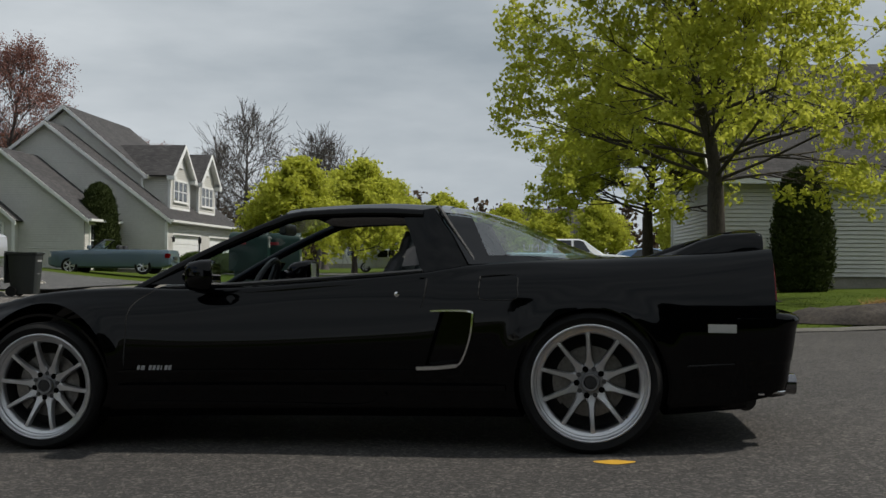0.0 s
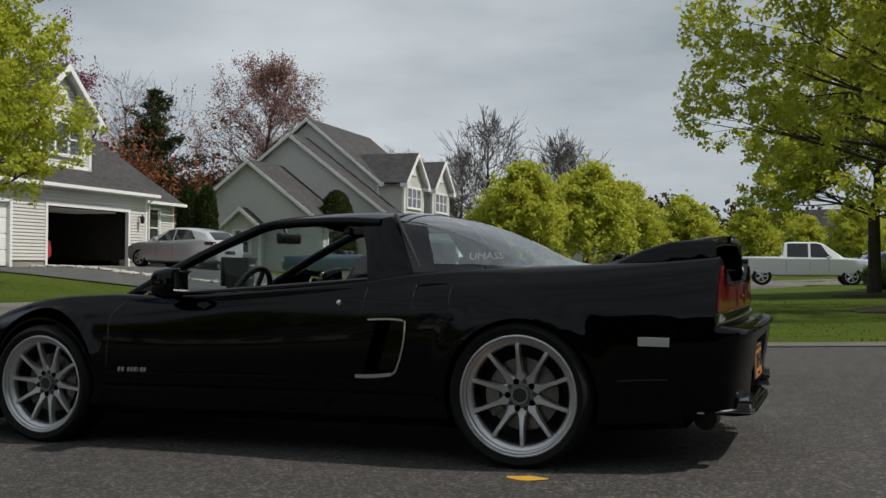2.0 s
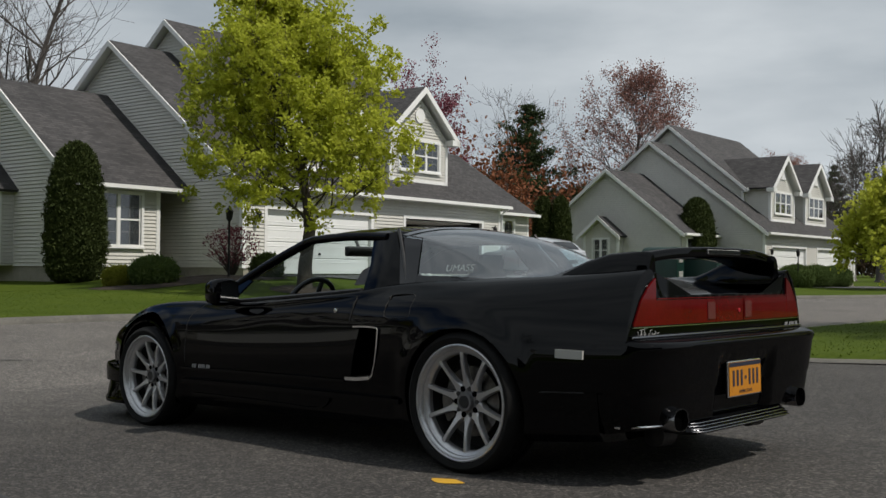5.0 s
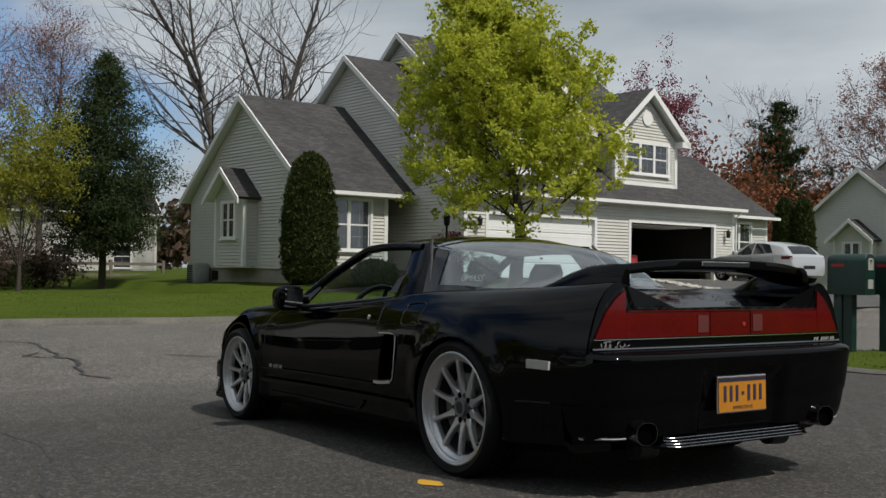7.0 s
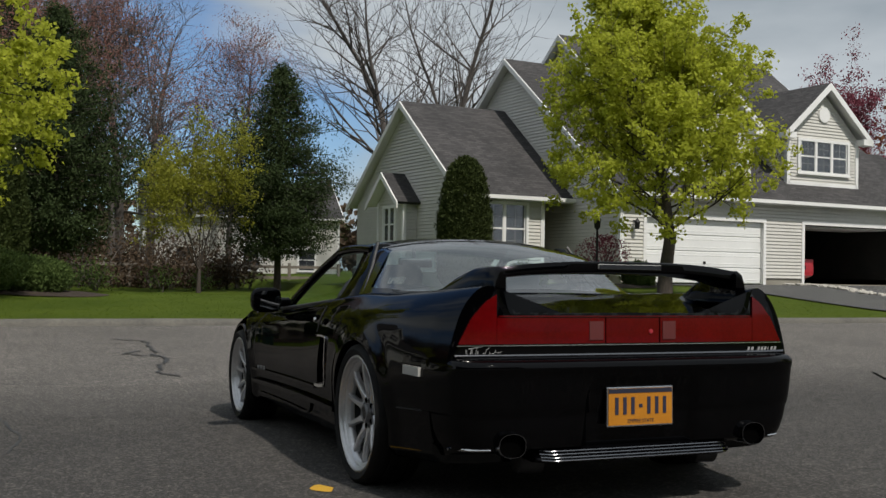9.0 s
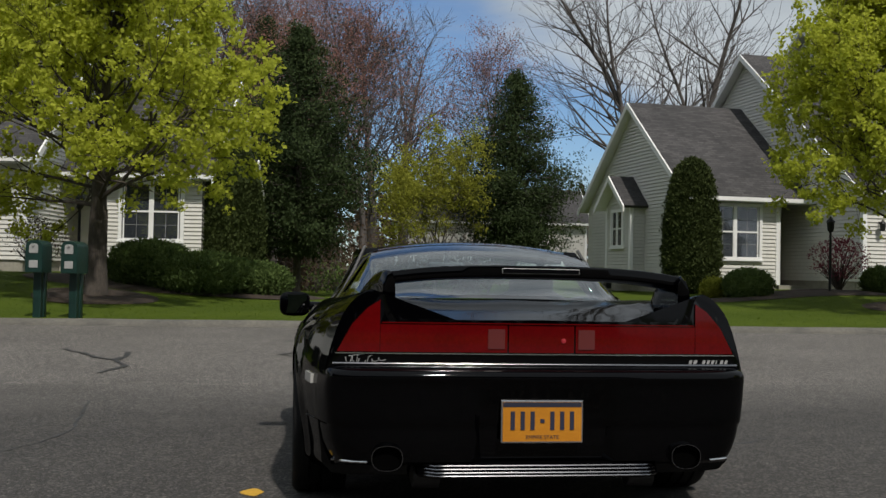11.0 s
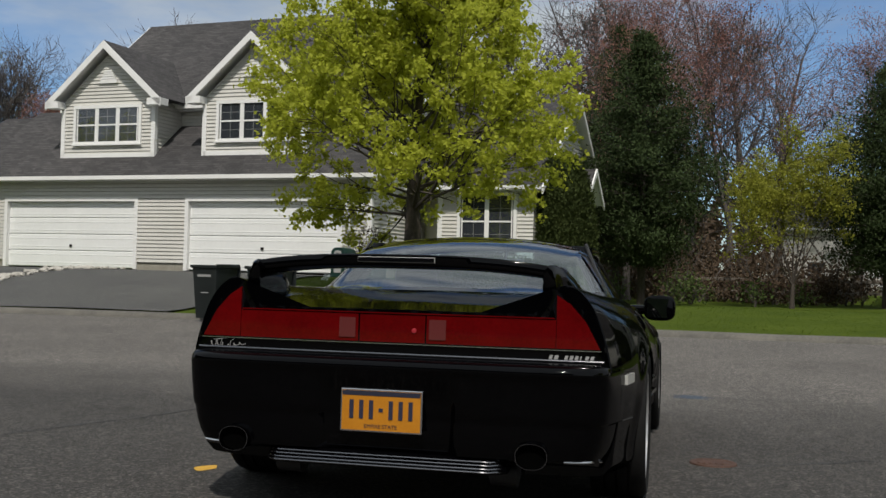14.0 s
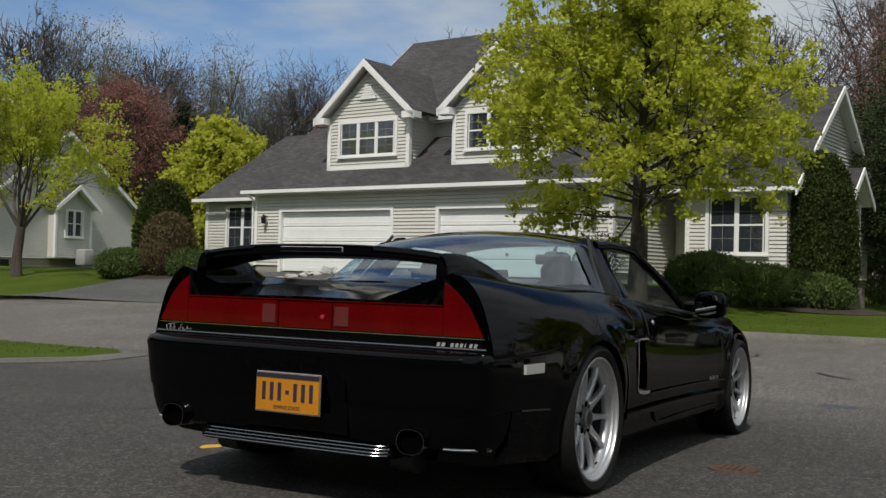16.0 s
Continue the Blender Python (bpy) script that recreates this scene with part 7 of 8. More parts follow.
BUD = [tree("budding_tree", (-38.5, 63.3, 0.2), "tall tree with reddish buds behind the grey house", "tree", 91, 16.6, 0.28, 4.6, 0.95, levels=4, kids=(3, 5, 4, 4), leaf="redleaf", per_tip=14, size=0.065, radius=0.36, twig=0.016, bark="greybark", group="budding woods", bend=0.16, up=0.3, wide=5.4, lead="dome", first=0.46),
       tree("budding_tree", (-50, 3, 0.2), "tall bare tree with a haze of red buds", "tree", 92, 17, 0.2, 3.0, 0.7, levels=4, kids=(3, 5, 4, 3), lead=True, fork=(28, 62), first=0.34, leaf="redleaf", per_tip=14, size=0.042, radius=0.5, twig=0.014, bark="greybark", group="budding woods", bend=0.17, up=0.22, wide=4.4),
       tree("budding_tree", (-30.4, 31.5, 0.4), "tree with dark purple-red leaves behind the house", "tree", 93, 11.6, 0.16, 2.5, 0.8, levels=4, kids=(3, 5, 4, 3), leaf="purple", per_tip=24, size=0.05, radius=0.28, bark="bark", group="budding woods", up=0.4, wide=2.7),
       tree("budding_tree", (-54, -58, 0.3), "pale tree just coming into leaf", "tree", 94, 14, 0.2, 2.5, 0.8, levels=4, kids=(3, 5, 4, 3), leaf="budgreen", per_tip=18, size=0.045, radius=0.5, twig=0.016, bark="greybark", group="budding woods", up=0.4, wide=4.0)]
rng = random.Random(5)
for k, px, py, s in ((2, -52, -4, 1.1), (0, -58, 6, 0.9), (1, -54, 1, 0.85), (2, -47, -7, 0.9), (2, -60, -22, 0.95), (2, -52, -32, 0.95), (0, -64, -36, 0.75), (2, -50, -44, 0.9), (1, -60, -50, 0.75), (2, -66, 30, 1.0), (1, -60, 40, 0.8), (2, -62, 78, 1.2), (2, -43, -54, 1.0), (2, -54.6, -42.5, 0.95), (2, -50, -50, 1.0), (3, -24.0, 98, 0.88), (3, -37.5, 104, 0.85), (3, -28, 112, 0.9), (3, -49, 88, 0.8), (3, -51, -3, 0.95), (3, -56, 4, 1.0), (3, -49, -9, 0.85), (2, -58, -66, 0.95), (0, -56, -80, 0.7), (3, -36, -49, 0.95), (3, -30, -56, 0.95), (3, -45, -46, 0.9), (3, -52, -40, 0.85), (1, -48, -46, 0.75), (2, -54, -43, 1.0), (2, -40, -52, 0.95), (0, -50, -52, 0.72), (1, -27, -58, 0.8)):
    copy_thing((BARE + [HAZE])[k], pose(px, py, 0.2, 0, 0, rng.uniform(0, 360))).scale = (s, s, s)
for k, px, py, s in ((1, -46, -1, 1.0), (1, -55, 10, 0.95), (0, -48, 84, 0.8), (0, -37, 84, 0.7), (1, -60, 62, 0.8), (3, -58, -50, 0.9), (3, -40, -51, 1.25), (3, -46, -52, 1.2), (3, -51, -47, 1.2), (3, -54, -44, 1.15), (0, -39.8, -44.2, 0.72), (3, -50, -66, 1.0), (3, -62, -38, 0.8), (3, -44, -48, 0.95), (0, -39, -45, 0.75), (0, -52, -36, 0.7), (1, -42, 30, 0.7), (1, -38, -1.5, 0.75)):
    copy_thing(BUD[k], pose(px, py, 0.2, 0, 0, rng.uniform(0, 360))).scale = (s, s, s)


def thicket(name, label, region, count, leaf, height, seed, size=0.16, group=""):
    """Brushwood: loose leaf clumps on thin stems."""
    rg = random.Random(seed)
    t = thing(name, Matrix.Identity(4), label, "shrubs", group, "stuff")
    st, lf = bmesh.new(), bmesh.new()
    for _ in range(count):
        px, py = rg.uniform(region[0], region[1]), rg.uniform(region[2], region[3])
        h = height * rg.uniform(0.45, 1.1)
        z = lawn_z(px, py) - 0.05
        for j in range(3):
            q = Vector((px + rg.gauss(0, 0.3) * h, py + rg.gauss(0, 0.3) * h, z + h * rg.uniform(0.6, 1.0)))
            tube(st, [(px, py, z), ((px + q.x) / 2, (py + q.y) / 2, z + (q.z - z) * 0.6), q], [0.03, 0.02, 0.008], 3, False)
            for k in range(5):
                leaf_cards(lf, Vector((px, py, z)).lerp(q, rg.uniform(0.25, 1.0)), None, rg, 16, size * 0.6, 0.5 * h ** 0.5)
    part("stems", st, "greybark", t)
    part("leaves", lf, leaf, t)
    return t


thicket("undergrowth", "rust-red undergrowth behind the houses", (-47, -36, 40, 68), 120, "rust", 10.0, 3, 0.24)
thicket("undergrowth", "brown undergrowth under the pines", (-50, -40, -10, 10), 70, "brownbush", 1.6, 4, 0.12)
thicket("undergrowth", "dark twiggy brush before the white house", (-47, -40, -8, 7), 70, "brownbush", 3.0, 17, 0.12)
thicket("undergrowth", "grey-brown brush behind the pines", (-84, -66, -30, 20), 80, "brownbush", 7.0, 14, 0.22)
thicket("undergrowth", "green undergrowth under the pines", (-38, -34, -6, 5.5), 9, "shrub", 1.3, 6, 0.10)
thicket("undergrowth", "rust-brown undergrowth behind the houses", (-56, -46, 24, 40), 40, "rust", 4.0, 7, 0.24)
thicket("far_woods", "grey-brown woods on the horizon", (-120, 60, 170, 215), 170, "brownbush", 13.0, 8, 1.0)
thicket("far_woods", "grey-brown woods on the horizon", (-130, -75, -120, 150), 170, "brownbush", 9.0, 9, 0.9)
thicket("undergrowth", "yellow-green leafing shrubs behind the pale house", (-44, -34, -52, -36), 34, "maple", 5.5, 10, 0.2)

ARB = ((0.40, 0.0), (0.72, 0.25), (0.82, 1.0), (0.79, 2.0), (0.66, 3.0), (0.46, 3.68), (0.30, 3.9), (0.06, 4.02))
hedge_shape("arborvitae", on_lawn(-24.0, 10.95, -0.05), "tall dark green arborvitae beside the house", "shrub", 21, ARB, "arbor", 9000, 0.075, "arborvitae")
hedge_shape("arborvitae", on_lawn(-24.9, -2.6, -0.05), "tall dark green arborvitae beside the house", "shrub", 22, [(r * 1.2, h * 1.05) for r, h in ARB], "arbor", 9000, 0.075, "arborvitae")
for px, py in ((-24.35, 33.78), (-23.63, 34.12)):
    hedge_shape("arborvitae", on_lawn(px, py, -0.05), "clipped dark green arborvitae in a row", "shrub", int(py * 3), [(r * 0.56, h * 0.93) for r, h in ARB], "arbor", 4500, 0.10, "arborvitae")
hedge_shape("arborvitae", on_lawn(-22.4, 44.2, -0.05), "round-topped dark green arborvitae by the grey house", "shrub", 24, [(r * 1.2, h * 1.12) for r, h in ARB], "arbor", 4500, 0.10, "arborvitae")
hedge_shape("arborvitae", on_lawn(6.6, 21.0, -0.05), "tall dark green arborvitae beside the white house", "shrub", 25, [(r * 0.85, h * 0.75) for r, h in ARB], "arbor", 6000, 0.075, "arborvitae")
hedge_shape("arborvitae", on_lawn(-22.9, -24.9, -0.05), "broad dark green arborvitae by the pale house", "shrub", 26, [(r * 1.25, h * 0.8) for r, h in ARB], "arbor", 4500, 0.10, "arborvitae")
DOME = ((0.55, 0.0), (0.92, 0.2), (1.0, 0.5), (0.85, 0.8), (0.5, 0.97), (0.1, 1.03))
for px, py, r, h, lf, sd, lab in ((-18.6, -4.0, 0.95, 1.0, "shrub", 41, "rounded green yew before the window"), (-18.0, -2.8, 1.2, 0.85, "shrub", 42, "spreading green yew before the window"), (-18.5, -1.7, 0.85, 0.72, "shrub", 43, "spreading green yew before the window"),
                                  (-17.4, -19.4, 0.75, 1.75, "olivebush", 44, "rounded brown-green bush beside the drive"), (-16.9, -20.6, 0.8, 0.8, "shrub", 45, "low green bush beside the drive"), (-18.0, -19.7, 0.8, 0.85, "shrub", 46, "low green bush beside the drive"), (-17.3, -18.6, 0.55, 0.75, "shrub", 49, "low green bush beside the drive"),
                                  (-19.5, 10.7, 0.6, 0.7, "shrub", 47, "small green shrub in the bed"), (-18.4, 47.0, 0.9, 1.1, "shrub", 48, "clipped green hedge bush before the far garage"), (-18.2, 49.0, 0.9, 1.1, "shrub", 50, "clipped green hedge bush before the far garage"), (-18.0, 51.0, 0.9, 1.1, "shrub", 51, "clipped green hedge bush before the far garage"),
                                  (4.3, 34.0, 1.3, 0.95, "shrub", 52, "low dark green hedge by the parked pickup"), (6.3, 34.6, 1.3, 0.95, "shrub", 53, "low dark green hedge by the parked pickup"), (-19.3, 14.2, 0.42, 0.65, "shrub", 54, "small green bush by the garage"), (-20.3, 10.15, 0.34, 0.5, "young", 57, "small yellow-green bush in the bed")):
    hedge_shape("bush", on_lawn(px, py, -0.03), lab, "shrub", sd, [(r * a, h * b) for a, b in DOME], lf, int(3200 * r * max(h, 0.7)) + 800, 0.06, "foundation shrubs")
hedge_shape("burgundy_bush", on_lawn(-19.7, 13.3, -0.02), "round burgundy-leaved bush on bare stems", "shrub", 55, ((0.25, 0.35), (0.7, 0.65), (0.78, 1.0), (0.6, 1.25), (0.2, 1.38)), "purple", 620, 0.05, core=False)
hedge_shape("leafless_bush", on_lawn(-18.3, -6.4, -0.02), "round twiggy grey-brown bush", "shrub", 56, ((0.25, 0.3), (0.6, 0.6), (0.7, 0.9), (0.5, 1.2), (0.2, 1.3)), "brownbush", 420, 0.04, core=False)

for px, py, rx, ry, lab in ((3.8, 15.0, 1.2, 1.1, "ring of dark mulch round a maple"), (3.2, 25.5, 1.1, 1.0, "ring of dark mulch round a maple"), (-15.95, 12.75, 0.8, 0.9, "ring of dark mulch round a maple"), (-15.8, -4.7, 1.1, 1.3, "ring of dark mulch round a maple"), (-19.6, 12.0, 1.3, 3.2, "dark mulch bed along the house"), (-18.6, -3.4, 1.5, 3.6, "dark mulch bed along the house"), (-17.6, -19.6, 1.2, 2.2, "dark mulch bed along the house")):
    bed(px, py, rx, ry, lab)
bed(5.5, 8.15, 1.7, 0.72, "mound of dark soil on the lawn's edge", "soil", 0.20, "soil_mound", 0.06)
rg = random.Random(77)
bm = bmesh.new()
for _ in range(260):
    a, r = rg.uniform(0, 6.28), rg.uniform(0, 0.22)
    p = Vector((5.05 + r * math.cos(a), 8.55 + r * math.sin(a), lawn_z(5.05, 8.55) + 0.15))
    q = p + Vector((rg.gauss(0, 0.09), rg.gauss(0, 0.09), rg.uniform(0.06, 0.16)))
    v = [bm.verts.new(p), bm.verts.new(p + Vector((0.012, 0.006, 0))), bm.verts.new(q)]
    bm.faces.new(v)
M["drygrass"] = leaf_mat("dry_grass", (0.28, 0.16, 0.06), (0.48, 0.30, 0.12), 0.3)
tagged(part("dry_grass_tuft", bm, "drygrass"), "tuft of dry tan grass on the soil mound", "grass", kind="stuff")

# grass blades on the lawns
rg = random.Random(9)
me = bpy.data.meshes.new("grass")
co, fa = [], []
for x0, x1, y0, y1, n in ((-3.4, 7.5, 6.3, 24, 17000), (-20, -11.8, -9, 17, 20000), (-6, 1, -14, -6.4, 7000), (-20, -11.8, -26, -19, 2500), (-34, -20, -3, 9, 5000)):
    for _ in range(n):
        px, py = rg.uniform(x0, x1), rg.uniform(y0, y1)
        if paved(px, py) < 0.22 or (-12.5 > px and (17.2 < py or -20 < py < -8.4)):
            continue
        z = lawn_z(px, py) - 0.012
        a, h, w = rg.uniform(0, 6.28), rg.uniform(0.015, 0.034), rg.uniform(0.010, 0.020)
        lx, ly = rg.gauss(0, 0.02), rg.gauss(0, 0.02)
        i = len(co)
        co += [(px - w * math.cos(a), py - w * math.sin(a), z), (px + w * math.cos(a), py + w * math.sin(a), z), (px + lx, py + ly, z + h)]
        fa.append((i, i + 1, i + 2))
me.from_pydata(co, [], fa)
me.materials.append(M["grassleaf"])
tagged(new("grass", me), "short green grass blades on the lawns", "grass", kind="stuff")


# ---- rocks beside the drives ----
def rock_row(pts, n, seed, wide):
    rg = random.Random(seed)
    path = dense(pts, 0.05)
    protos = []
    for k in range(5):
        bm = bmesh.new()
        bmesh.ops.create_icosphere(bm, subdivisions=1, radius=1.0)
        for v in bm.verts:
            v.co *= rg.uniform(0.72, 1.2)
            v.co.z *= 0.6
        protos.append(bm)
    base = thing("rock_border", Matrix.Identity(4), "row of pale stones dividing two drives", "stones")
    first = [None] * 5
    for i in range(n):
        px, py = path[int(rg.random() * (len(path) - 1))]
        px, py = px + rg.gauss(0, wide), py + rg.gauss(0, wide)
        s = rg.uniform(0.05, 0.10)
        m = pose(px, py, lawn_z(px, py) + 0.035 + s * 0.3, rg.uniform(-20, 20), rg.uniform(-20, 20), rg.uniform(0, 360)) @ Matrix.Diagonal((s * 1.3, s, s, 1))
        k = rg.randrange(5)
        if first[k] is None:
            first[k] = part("rock", protos[k], "rock", base, m=m)
        else:
            same("rock", first[k], base, m)
    for k in range(5):
        if first[k] is None:
            protos[k].free()


rock_row([(-21.7, 21.6), (-17.0, 20.4), (-13.2, 21.6)], 170, 1, 0.13)
rock_row([(-21.6, -15.2), (-16.2, -15.2), (-12.6, -14.4)], 200, 2, 0.14)

# ---- street things ----
def wheelie_bin(m, label):
    t = thing("wheelie_bin", m, label, "bin", "wheelie bins")
    bm = bmesh.new()
    rings(bm, [[(x * sx, y * sy, z) for x, y in ((-1, -1), (1, -1), (1, 1), (-1, 1))] for sx, sy, z in ((0.21, 0.25, 0.06), (0.26, 0.31, 0.93), (0.285, 0.335, 0.94), (0.285, 0.335, 0.985), (0.255, 0.305, 0.985), (0.24, 0.29, 0.6))])
    bmesh.ops.bevel(bm, geom=[e for e in bm.edges if abs(e.verts[0].co.z - e.verts[1].co.z) > 0.2], offset=0.025, segments=2, affect="EDGES", profile=0.5)
    bmesh.ops.recalc_face_normals(bm, faces=bm.faces)
    body = part("body", bm, "binplastic", t, "", 40)
    bm = bmesh.new()
    box(bm, -0.27, 0.27, 0.345, 0.385, 0.30, 0.97, 0.015)
    part("lid", bm, "binplastic", t, "lid hanging open at the back", 40)
    bm = bmesh.new()
    tube(bm, [(-0.25, 0.36, 0.99), (0.25, 0.36, 0.99)], 0.017, 8)
    part("handle", bm, "binplastic", t)
    for s in (-1, 1):
        bm = bmesh.new()
        lathe(bm, ((0.02, -0.03), (0.115, -0.03), (0.12, 0.0), (0.115, 0.03), (0.02, 0.03)), 20, "z", Matrix.Translation((s * 0.25, 0.22, 0.12)) @ Matrix.Rotation(radians(90), 4, "Y"))
        part("wheel", bm, "rubber", t, "", 40)
    bm = bmesh.new()
    box(bm, -0.14, 0.14, -0.312, -0.296, 0.78, 0.82)
    part("label_bar", bm, "decal", t, "pale unreadable label")
    bm = bmesh.new()
    box(bm, -0.08, 0.08, -0.288, -0.27, 0.50, 0.515)
    part("label_bar", bm, "decal", t, "pale unreadable label")
    return t


wheelie_bin(pose(-11.25, -7.05, 0.0, 0, 0, 78), "black wheelie bin standing open at the kerb")
wheelie_bin(pose(-11.2, -6.0, 0.0, 0, 0, 68), "black wheelie bin standing open at the kerb")
wheelie_bin(pose(-11.0, 16.6, 0.0, 0, 0, 100), "black wheelie bin at the far kerb")
wheelie_bin(pose(-2.6, 29.6, 0.08, 0, 0, 90), "green-black wheelie bin far along the street")


def mailbox(m, label):
    t = thing("mailbox", m, label, "mailbox", "green mailboxes")
    bm = bmesh.new()
    box(bm, -0.065, 0.065, -0.065, 0.065, -0.15, 0.78, 0.012)
    post = part("post", bm, "greenpaint", t)
    bm = bmesh.new()
    box(bm, -0.085, 0.085, 0.0655, 0.19, -0.15, 0.76, 0.02)
    part("sleeve", bm, "greenpaint", post, "", 40)

    def outline(w, z0, z1, r):
        arc = [(w - r + r * math.cos(a), z1 - r + r * math.sin(a)) for a in np.linspace(0, math.pi / 2, 6)]
        return [(-w, z0), (w, z0)] + arc + [(-x, z) for x, z in arc[::-1]]

    bm = bmesh.new()
    loops = [[(x * g, y, 1.0 + (z - 1.0) * g) for x, z in outline(0.135, 0.74, 1.27, 0.10)] for y, g in ((-0.27, 0.97), (-0.26, 1.0), (0.20, 1.0), (0.235, 0.98), (0.25, 0.93))]
    rings(bm, loops)
    bmesh.ops.recalc_face_normals(bm, faces=bm.faces)
    part("hood", bm, "greenpaint", t, "rounded dark green box", 40)
    bm = bmesh.new()
    rings(bm, [[(x, y, z) for x, z in outline(0.070, 1.06, 1.215, 0.050)] for y in (-0.279, -0.2705)])
    bmesh.ops.recalc_face_normals(bm, faces=bm.faces)
    door = part("door", bm, "acmetal", t, "grey mailbox door")
    bm = bmesh.new()
    tube(bm, [(0, -0.279, 1.19), (0, -0.305, 1.19)], 0.018, 8)
    part("knob", bm, "acmetal", door)
    bm = bmesh.new()
    box(bm, -0.070, 0.070, -0.279, -0.2705, 0.82, 0.94, 0.003)
    part("paper_slot", bm, "acmetal", t, "grey newspaper flap")
    bm = bmesh.new()
    box(bm, -0.143, -0.1355, 0.02, 0.19, 1.10, 1.14)
    part("flag", bm, "redpaint", t, "small red flag")
    return t


mailbox(pose(-12.2, -5.0, lawn_z(-12.2, -5.0), 0, 0, 84), "dark green post-mounted mailbox at the kerb")
mailbox(pose(-12.15, -4.42, lawn_z(-12.15, -4.4), 0, 0, 80), "dark green post-mounted mailbox at the kerb")
mailbox(pose(-3.25, 8.42, lawn_z(-3.25, 8.42), 0, 0, 98), "dark green post-mounted mailbox on the near corner")
mailbox(pose(-2.95, 8.97, lawn_z(-2.95, 8.97), 0, 0, 98), "dark green post-mounted mailbox on the near corner")

hy = thing("fire_hydrant", pose(-1.3, 21.6, lawn_z(-1.3, 21.6)), "yellow fire hydrant with a pale cap on the lawn", "hydrant")
bm = bmesh.new()
lathe(bm, ((0.10, -0.1), (0.13, 0.0), (0.13, 0.05), (0.085, 0.06), (0.085, 0.40), (0.12, 0.41), (0.12, 0.46), (0.09, 0.47)), 18)
part("barrel", bm, "yellowpaint", hy, "", 40)
bm = bmesh.new()
lathe(bm, ((0.11, 0.471), (0.10, 0.55), (0.05, 0.62), (0.02, 0.63), (0.02, 0.67), (0.001, 0.67)), 16)
part("bonnet", bm, "whitepaint", hy, "pale bonnet", 40)
for a in (0, 90, 180):
    bm = bmesh.new()
    lathe(bm, ((0.03, 0.07), (0.05, 0.13), (0.05, 0.17), (0.02, 0.18)), 12, "z", Matrix.Translation((0, 0, 0.36)) @ Matrix.Rotation(radians(a), 4, "Z") @ Matrix.Rotation(radians(90), 4, "Y"))
    part("nozzle", bm, "yellowpaint", hy, "", 40)


def lamp_post(m, label):
    t = thing("lamp_post", m, label, "lamp post", "garden lamp posts")
    bm = bmesh.new()
    tube(bm, [(0, 0, -0.1), (0, 0, 1.55)], [0.035, 0.03], 8)
    part("post", bm, "blackmetal", t)
    bm = bmesh.new()
    lathe(bm, ((0.03, 1.55), (0.08, 1.60), (0.10, 1.80), (0.12, 1.81), (0.03, 1.92), (0.01, 1.96)), 8)
    part("lantern", bm, "blackmetal", t)
    return t


lamp_post(pose(*on_lawn(-18.9, 12.6)), "black garden lamp post beside the porch")
lamp_post(pose(*on_lawn(-18.7, -5.6)), "black garden lamp post beside the porch")
lamp_post(pose(*on_lawn(-18.0, 46.4)), "black garden lamp post by the far house")

ac = thing("ac_unit", pose(-30.6, 9.9, lawn_z(-30.6, 9.9) - 0.05, 0, 0, 5), "grey air-conditioning unit beside the house", "air conditioner")
bm = bmesh.new()
box(bm, -0.32, 0.32, -0.32, 0.32, 0.0, 0.75, 0.10)
part("casing", bm, "acmetal", ac, "", 40)
bm = bmesh.new()
for k in range(9):
    box(bm, -0.21, 0.21, -0.332, -0.3205, 0.08 + k * 0.068, 0.115 + k * 0.068)
part("grille", bm, "blackmetal", ac)

copy_thing(ac, pose(-28.6, -35.2, lawn_z(-28.6, -35.2) + 0.1, 0, 0, 0))

fence = thing("fence", pose(-42.5, 4.5, 0.0), "low wooden rail fence behind the pines", "fence")
rail0 = post0 = None
for k in range(9):
    y = -11 + k * 2.4
    if post0 is None:
        bm = bmesh.new()
        box(bm, -0.06, 0.06, -0.06, 0.06, -0.2, 1.15)
        post0 = part("post", bm, "wood", fence, m=pose(0, y, 0.05))
        bm = bmesh.new()
        box(bm, -0.025, 0.025, 0, 2.4, 0, 0.13)
        rail0 = part("rail", bm, "wood", fence, m=pose(0, y, 0.45))
    else:
        same("post", post0, fence, pose(0, y, 0.05))
        if k < 8:
            same("rail", rail0, fence, pose(0, y, 0.45))
    if k < 8:
        same("rail", rail0, fence, pose(0, y, 0.95))


